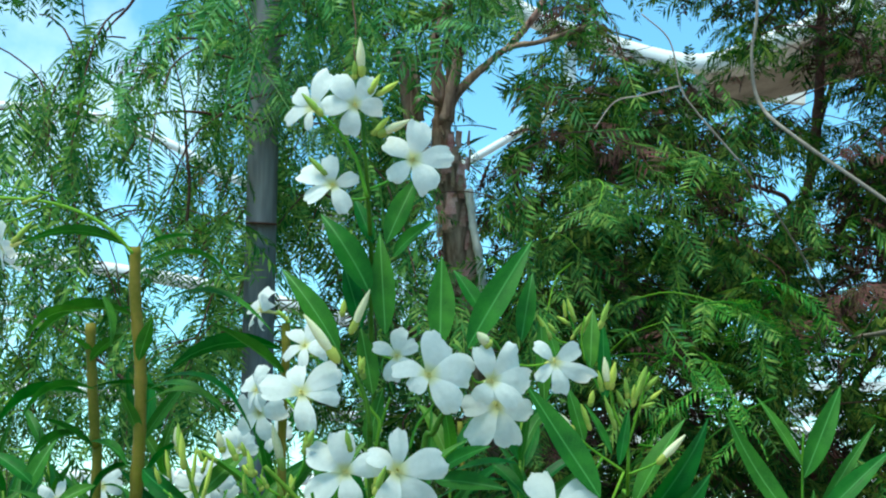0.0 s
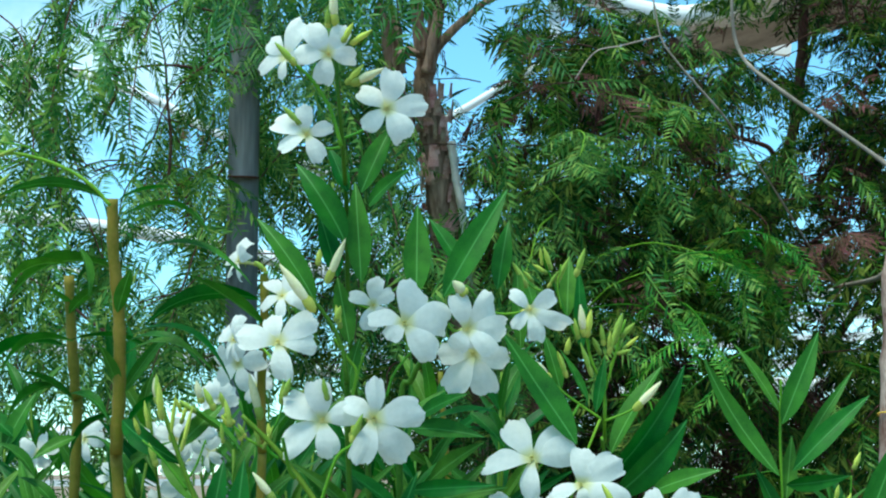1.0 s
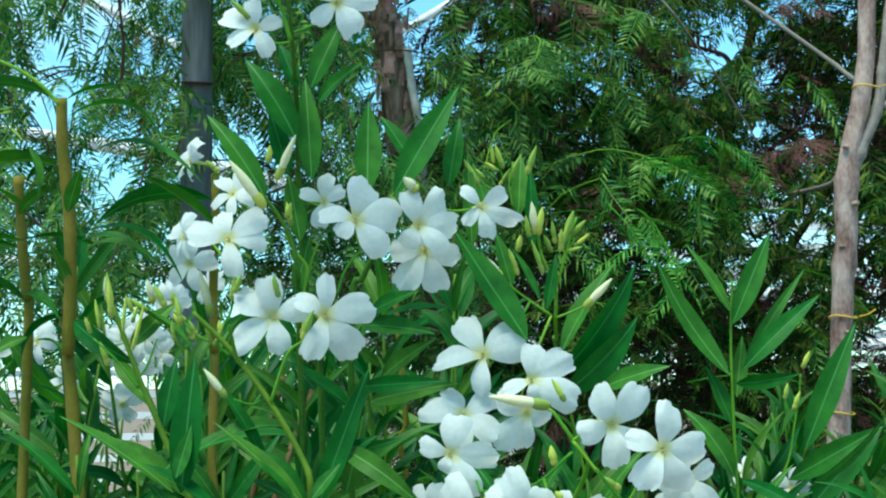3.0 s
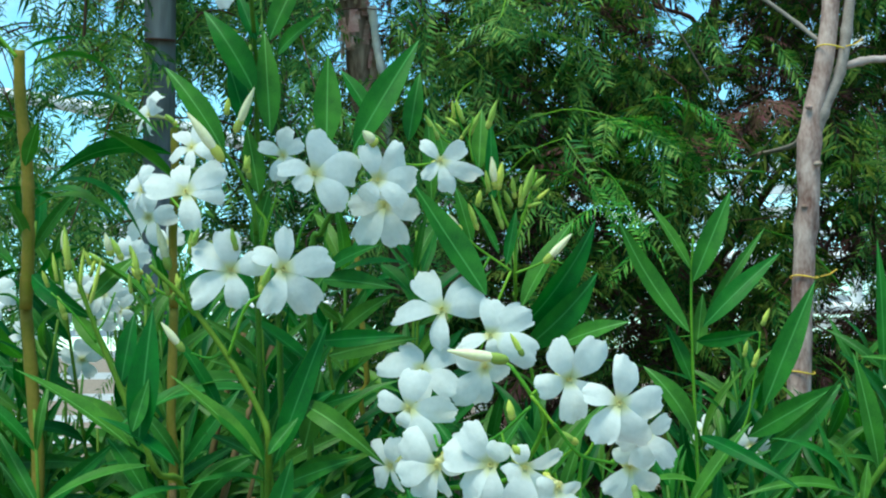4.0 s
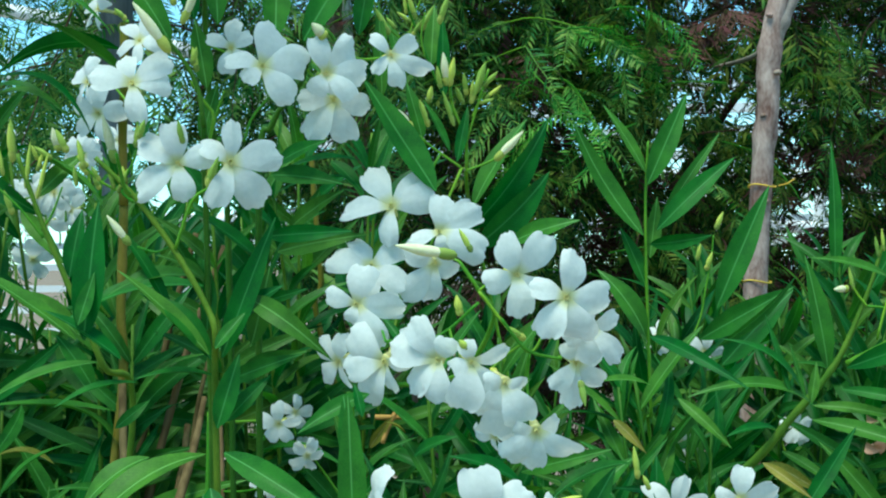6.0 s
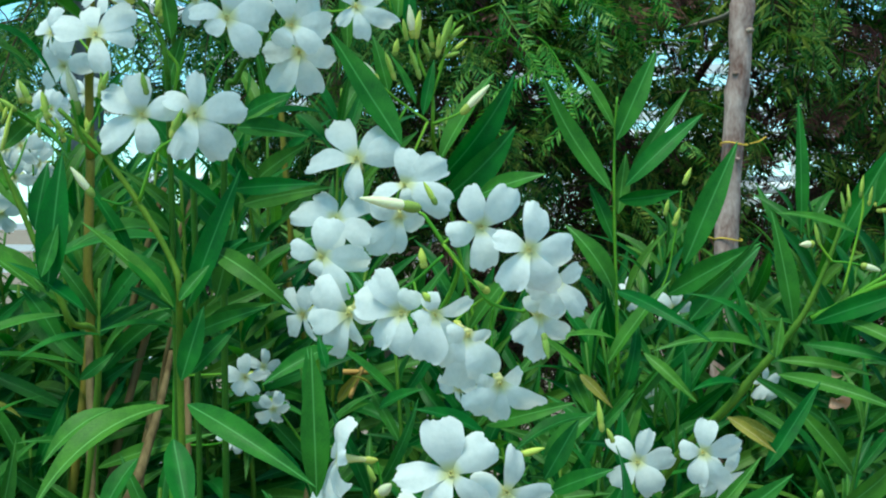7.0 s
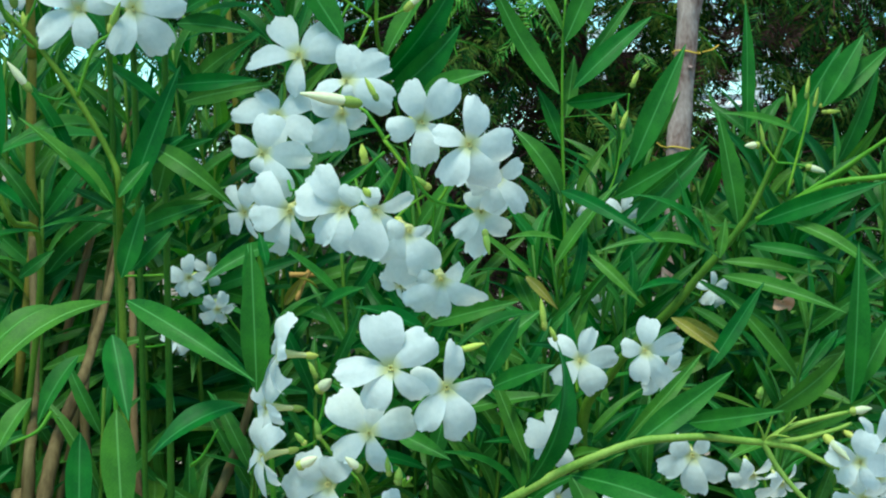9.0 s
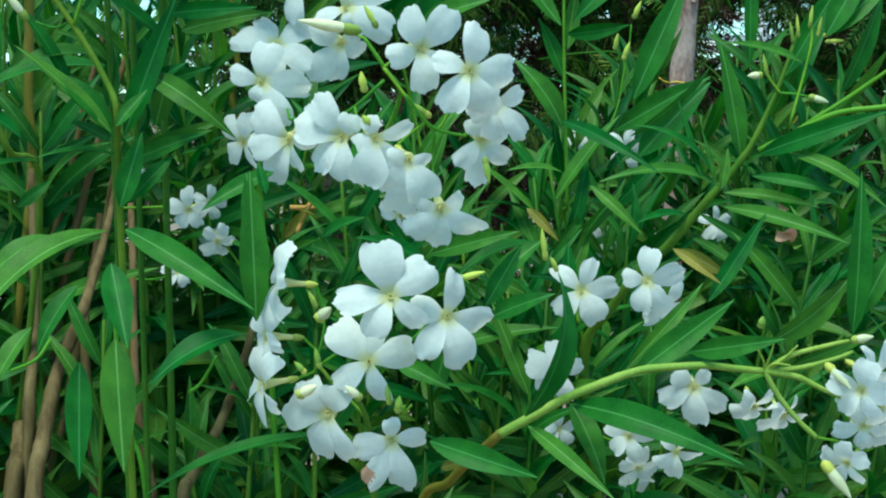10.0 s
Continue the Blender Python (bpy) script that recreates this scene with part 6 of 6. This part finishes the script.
bud(SHRUBS[0], (0.167, 1.401, 1.655), (0.178, 1.394, 1.666), 0.0056, GREEN_BUDS)
bud(SHRUBS[0], (0.108, 1.406, 1.620), (0.094, 1.399, 1.636), 0.0084)
bud(SHRUBS[0], (0.178, 1.410, 1.595), (0.200, 1.402, 1.618), 0.0084)
bud(SHRUBS[0], (0.113, 1.442, 1.716), (0.106, 1.434, 1.735), 0.0058, GREEN_BUDS)
bud(SHRUBS[0], (0.118, 1.443, 1.706), (0.128, 1.435, 1.726), 0.0058, GREEN_BUDS)
bud(SHRUBS[0], (0.122, 1.403, 1.641), (0.124, 1.396, 1.654), 0.0065, GREEN_BUDS)
bud(SHRUBS[0], (0.152, 1.423, 1.642), (0.145, 1.416, 1.656), 0.0057, GREEN_BUDS)
bud(SHRUBS[1], (0.135, 1.284, 1.515), (0.090, 1.282, 1.522), 0.0111)
bud(SHRUBS[1], (0.139, 1.286, 1.470), (0.136, 1.281, 1.485), 0.0077)
bud(SHRUBS[1], (0.188, 1.284, 1.452), (0.172, 1.280, 1.462), 0.0068)
bud(SHRUBS[1], (0.141, 1.247, 1.446), (0.135, 1.242, 1.453), 0.0074)
bud(SHRUBS[1], (0.224, 1.244, 1.423), (0.227, 1.239, 1.405), 0.0066)
bud(SHRUBS[1], (0.149, 1.303, 1.518), (0.139, 1.298, 1.535), 0.0061)
bud(SHRUBS[0], (-0.053, 1.332, 1.571), (-0.047, 1.326, 1.589), 0.0070)
bud(SHRUBS[0], (-0.113, 1.338, 1.523), (-0.130, 1.333, 1.545), 0.0079)
bud(SHRUBS[0], (-0.108, 1.334, 1.598), (-0.106, 1.328, 1.615), 0.0062)
bud(SHRUBS[0], (-0.148, 1.337, 1.581), (-0.152, 1.332, 1.602), 0.0062)
bud(SHRUBS[0], (-0.161, 1.338, 1.594), (-0.169, 1.332, 1.611), 0.0070)
bud(SHRUBS[0], (-0.100, 1.335, 1.576), (-0.088, 1.329, 1.582), 0.0053)
bud(SHRUBS[2], (0.102, 1.226, 1.308), (0.112, 1.220, 1.317), 0.0105)
bud(SHRUBS[2], (0.088, 1.232, 1.252), (0.102, 1.226, 1.260), 0.0098)
bud(SHRUBS[2], (0.094, 1.233, 1.268), (0.086, 1.230, 1.277), 0.0057)
bud(SHRUBS[2], (0.104, 1.232, 1.272), (0.101, 1.229, 1.287), 0.0057)
bud(SHRUBS[2], (0.134, 1.227, 1.250), (0.122, 1.224, 1.260), 0.0081)
bud(SHRUBS[2], (0.154, 1.225, 1.246), (0.152, 1.221, 1.261), 0.0057)
bud(SHRUBS[2], (0.160, 1.224, 1.240), (0.161, 1.220, 1.253), 0.0073)
bud(SHRUBS[2], (0.203, 1.228, 1.336), (0.222, 1.222, 1.342), 0.0065)
bud(SHRUBS[2], (0.104, 1.316, 1.305), (0.098, 1.313, 1.318), 0.0052)
bud(SHRUBS[3], (0.292, 1.381, 1.335), (0.288, 1.378, 1.361), 0.0064)
bud(SHRUBS[3], (0.301, 1.379, 1.326), (0.295, 1.375, 1.338), 0.0055)
bud(SHRUBS[3], (0.493, 1.218, 1.291), (0.508, 1.214, 1.294), 0.0080)
bud(SHRUBS[3], (0.475, 1.220, 1.200), (0.493, 1.210, 1.175), 0.0110)
bud(SHRUBS[3], (0.475, 1.220, 1.273), (0.489, 1.205, 1.257), 0.0085)
bud(SHRUBS[3], (0.457, 1.329, 1.285), (0.458, 1.325, 1.295), 0.0072)
bud(SHRUBS[4], (-0.407, 1.580, 1.805), (-0.385, 1.571, 1.825), 0.0064)
bud(SHRUBS[4], (-0.397, 1.574, 1.842), (-0.377, 1.568, 1.849), 0.0053)
bud(SHRUBS[0], (-0.117, 1.336, 1.571), (-0.118, 1.331, 1.583), 0.0052, GREEN_BUDS)
bud(SHRUBS[0], (-0.145, 1.338, 1.583), (-0.153, 1.333, 1.591), 0.0044, GREEN_BUDS)
bud(SHRUBS[0], (-0.136, 1.337, 1.572), (-0.142, 1.333, 1.583), 0.0044, GREEN_BUDS)
bud(SHRUBS[0], (-0.125, 1.337, 1.566), (-0.129, 1.332, 1.581), 0.0044, GREEN_BUDS)
bud(SHRUBS[0], (-0.122, 1.337, 1.563), (-0.114, 1.331, 1.581), 0.0044, GREEN_BUDS)
bud(SHRUBS[0], (-0.154, 1.339, 1.568), (-0.155, 1.333, 1.583), 0.0044, GREEN_BUDS)
bud(SHRUBS[4], (-0.226, 1.473, 1.602), (-0.228, 1.467, 1.630), 0.0067, GREEN_BUDS)
bud(SHRUBS[4], (-0.216, 1.473, 1.573), (-0.211, 1.466, 1.611), 0.0048, GREEN_BUDS)
bud(SHRUBS[4], (-0.206, 1.472, 1.564), (-0.196, 1.466, 1.602), 0.0048, GREEN_BUDS)
bud(SHRUBS[4], (-0.235, 1.474, 1.583), (-0.238, 1.468, 1.607), 0.0048, GREEN_BUDS)
bud(SHRUBS[4], (-0.194, 1.471, 1.597), (-0.208, 1.466, 1.607), 0.0058)
bud(SHRUBS[0], (-0.045, 1.332, 1.563), (-0.049, 1.327, 1.583), 0.0070)
bud(SHRUBS[0], (-0.063, 1.351, 1.659), (-0.066, 1.345, 1.677), 0.0062, GREEN_BUDS)
bud(SHRUBS[0], (-0.095, 1.354, 1.608), (-0.074, 1.348, 1.612), 0.0044, GREEN_BUDS)
bud(SHRUBS[3], (0.534, 1.509, 1.517), (0.530, 1.506, 1.535), 0.0047, GREEN_BUDS)
bud(SHRUBS[3], (0.539, 1.509, 1.522), (0.536, 1.506, 1.542), 0.0040, GREEN_BUDS)
bud(SHRUBS[3], (0.549, 1.509, 1.530), (0.550, 1.505, 1.550), 0.0047, GREEN_BUDS)
bud(SHRUBS[3], (0.556, 1.507, 1.523), (0.558, 1.503, 1.540), 0.0040, GREEN_BUDS)
bud(SHRUBS[3], (0.563, 1.506, 1.518), (0.578, 1.500, 1.519), 0.0051, GREEN_BUDS)
bud(SHRUBS[3], (0.561, 1.507, 1.523), (0.572, 1.501, 1.529), 0.0051, GREEN_BUDS)
bud(SHRUBS[3], (0.511, 1.509, 1.487), (0.506, 1.506, 1.507), 0.0047, GREEN_BUDS)
bud(SHRUBS[3], (0.506, 1.508, 1.488), (0.492, 1.505, 1.487), 0.0081)
bud(SHRUBS[3], (0.548, 1.502, 1.469), (0.564, 1.497, 1.464), 0.0081)
bud(SHRUBS[3], (0.418, 1.690, 1.504), (0.423, 1.684, 1.522), 0.0068, GREEN_BUDS)
bud(SHRUBS[3], (0.427, 1.687, 1.545), (0.433, 1.681, 1.562), 0.0068, GREEN_BUDS)
bud(SHRUBS[3], (0.409, 1.690, 1.514), (0.411, 1.684, 1.530), 0.0057, GREEN_BUDS)
bud(SHRUBS[4], (-0.146, 1.588, 1.733), (-0.156, 1.582, 1.742), 0.0064)
bud(SHRUBS[4], (-0.232, 1.501, 1.606), (-0.234, 1.494, 1.628), 0.0080)
bud(SHRUBS[4], (-0.211, 1.501, 1.598), (-0.215, 1.495, 1.610), 0.0050, GREEN_BUDS)
bud(SHRUBS[4], (-0.233, 1.507, 1.551), (-0.239, 1.500, 1.571), 0.0070)
bud(SHRUBS[4], (-0.193, 1.500, 1.606), (-0.197, 1.493, 1.625), 0.0090)
bud(SHRUBS[4], (-0.168, 1.502, 1.586), (-0.175, 1.496, 1.595), 0.0070, GREEN_BUDS)
bud(SHRUBS[4], (-0.173, 1.500, 1.603), (-0.176, 1.494, 1.615), 0.0060)
bud(SHRUBS[4], (-0.158, 1.503, 1.573), (-0.163, 1.497, 1.585), 0.0060, GREEN_BUDS)
bud(SHRUBS[4], (-0.248, 1.504, 1.579), (-0.252, 1.497, 1.593), 0.0050, GREEN_BUDS)
bud(SHRUBS[4], (-0.211, 1.502, 1.588), (-0.205, 1.496, 1.605), 0.0050, GREEN_BUDS)
bud(SHRUBS[0], (0.143, 1.406, 1.623), (0.133, 1.397, 1.650), 0.0056, GREEN_BUDS)
bud(SHRUBS[0], (0.122, 1.406, 1.622), (0.115, 1.398, 1.641), 0.0056, GREEN_BUDS)
bud(SHRUBS[0], (0.157, 1.403, 1.641), (0.164, 1.394, 1.664), 0.0056, GREEN_BUDS)
bud(SHRUBS[0], (0.109, 1.442, 1.713), (0.097, 1.436, 1.720), 0.0048, GREEN_BUDS)


# ---- inner foliage of the oleanders ----
def whorled_shoot(top, foot, rng, every=0.045, first=0.0, size=0.134, low=0.95):
    """A shoot with leaves in threes; gives its line and the poses of its leaves."""
    top, foot = Vector(top), Vector(foot)
    mid = top.lerp(foot, 0.4) + Vector((rng.uniform(-0.05, 0.05), rng.uniform(-0.04, 0.04), 0.05))
    line = smooth_line((top, mid, foot), 40)
    poses, run, turn = [], first, rng.uniform(0, 6)
    for a, b in zip(line, line[1:]):
        run += (b - a).length
        if run < every or a.z < low:
            continue
        run, turn = 0.0, turn + 1.05
        axis = (a - b).normalized()
        s, u = axis.orthogonal().normalized(), None
        u = axis.cross(s)
        age = min(1.0, (top.z - a.z) / 0.35)
        for k in range(3):
            t = turn + k * math.tau / 3 + rng.uniform(-0.3, 0.3)
            out = s * math.cos(t) + u * math.sin(t)
            spread = 0.55 + 0.75 * age + rng.uniform(-0.2, 0.2)
            way = axis * math.cos(spread) + out * math.sin(spread) + Vector((0, 0, -0.25 * age))
            n = size * rng.uniform(0.75, 1.15) * (0.7 + 0.3 * age)
            poses.append((a, a + way.normalized() * n, rng.uniform(0.11, 0.17), rng.uniform(0.02, 0.22), rng.uniform(-50, 50)))
    return line, poses


# openings in the leaves, through which the white frame behind shows: slope across, slope up, half width
OPENINGS = ((-0.155, 0.045, 0.024), (-0.153, 0.005, 0.026), (-0.162, -0.028, 0.024), (-0.205, 0.045, 0.016), (-0.225, 0.005, 0.012))


def in_opening(p):
    return any(math.hypot((p.x - 0.03) / p.y - a, (p.z - 1.52) / p.y - b) < r for a, b, r in OPENINGS)


def inner_foliage(shrub, count, seed, box, single=0):
    rng = random.Random(seed)
    kinds = [leaf_shape(r, s, 0.35, 0.2) for r, s in ((0.12, 0.05), (0.13, 0.12), (0.15, 0.2), (0.135, 0.09))]
    verts, faces, uvs, stems, leaves = [], [], [], [], []
    for _ in range(count):
        top = [rng.uniform(*b) for b in box]
        foot = (top[0] + rng.uniform(-0.15, 0.15), top[1] + rng.uniform(0, 0.12), 0.0)
        line, poses = whorled_shoot(top, foot, rng)
        stems.append(tube(line[::6], 0.0016, 0.005, 6))
        leaves += [q for q in poses if not in_opening(q[0].lerp(q[1], 0.6))]
    # the nearest ones are leaves of their own, the rest is one mass
    leaves.sort(key=lambda q: q[0].y + (0 if q[0].z > 1.12 else 9))
    for base, tip, ratio, sag, roll in leaves[:single]:
        leaf(shrub, base, tip, ratio, sag, roll)
    for base, tip, _, _, roll in leaves[single:]:
        m = leaf_pose(base, tip, roll)
        v, f, uv = kinds[rng.randrange(4)]
        k = len(verts)
        verts += [m @ Vector(p) for p in v]
        faces += [tuple(i + k for i in one) for one in f]
        uvs += uv
    ob = part("foliage", mesh("foliage", verts, faces, LEAF_MIX, uvs), shrub, label="dense long narrow green leaves")
    tagged(ob, kind="stuff")
    v, f = joined(stems)
    tagged(part("stem_mass", mesh("stem_mass", v, f, STEM), shrub), kind="stuff")


def yellow_leaf(shrub, base, tip, ratio, sag):
    verts, faces, uvs = leaf_shape(ratio, sag, 0.4, 0.5)
    part("leaf", mesh("leaf", verts, faces, YELLOW_LEAF, uvs), shrub, leaf_pose(base, tip, 20), "yellowed leaf")


yellow_leaf(SHRUBS[3], (0.439, 1.535, 1.329), (0.483, 1.509, 1.304), 0.2, 0.1)
yellow_leaf(SHRUBS[2], (0.114, 1.621, 1.349), (0.093, 1.604, 1.361), 0.3, 0.05)
yellow_leaf(SHRUBS[4], (-0.217, 1.639, 1.319), (-0.277, 1.623, 1.324), 0.2, 0.2)
yellow_leaf(SHRUBS[3], (0.310, 1.605, 1.362), (0.338, 1.584, 1.332), 0.2, 0.15)
yellow_leaf(SHRUBS[2], (0.199, 1.295, 1.183), (0.218, 1.274, 1.193), 0.25, 0.05)
yellow_leaf(SHRUBS[2], (0.083, 1.723, 1.324), (0.106, 1.703, 1.359), 0.2, 0.05)
for pts in (((0.088, 1.720, 1.355), (0.104, 1.720, 1.355), (0.122, 1.720, 1.355)), ((0.112, 1.710, 1.365), (0.104, 1.710, 1.353), (0.095, 1.710, 1.330))):
    part("dry_stem", mesh("dry_stem", *tube(smooth_line(pts, 5), 0.0028, 0.0022, 7, 0.1), YELLOW_STEM), SHRUBS[2], label="yellowed broken stem")
for base, tip in (((0.538, 1.560, 1.338), (0.551, 1.540, 1.339)), ((0.543, 1.570, 1.361), (0.548, 1.550, 1.365)), ((0.556, 1.570, 1.332), (0.541, 1.550, 1.342))):
    part("dry_leaf", mesh("dry_leaf", *leaf_shape(0.42, 0.2, 0.5, 1.4)[:2], WILT), SHRUBS[3], leaf_pose(base, tip, 30), "withered pink-brown leaf")
yellow_leaf(SHRUBS[3], (0.426, 1.500, 1.333), (0.463, 1.470, 1.304), 0.16, 0.1)
inner_foliage(SHRUBS[0], 40, 31, ((-0.5, 0.15), (1.5, 2.1), (1.15, 1.48)), 240)
inner_foliage(SHRUBS[2], 46, 32, ((-0.45, 0.4), (1.48, 2.0), (1.0, 1.33)), 230)
inner_foliage(SHRUBS[3], 70, 33, ((0.15, 1.0), (1.55, 2.3), (1.05, 1.46)), 230)
inner_foliage(SHRUBS[4], 56, 34, ((-0.8, -0.15), (1.72, 2.3), (1.15, 1.58)), 200)
inner_foliage(SHRUBS[4], 32, 36, ((-0.95, -0.12), (1.95, 2.6), (1.4, 1.66)))
inner_foliage(SHRUBS[0], 30, 37, ((-0.35, 0.12), (1.7, 2.3), (1.45, 1.66)))
inner_foliage(SHRUBS[3], 18, 38, ((0.42, 0.85), (1.9, 2.3), (1.42, 1.54)))
inner_foliage(SHRUBS[5], 160, 35, ((-1.6, 1.6), (2.45, 3.2), (0.9, 1.46)))
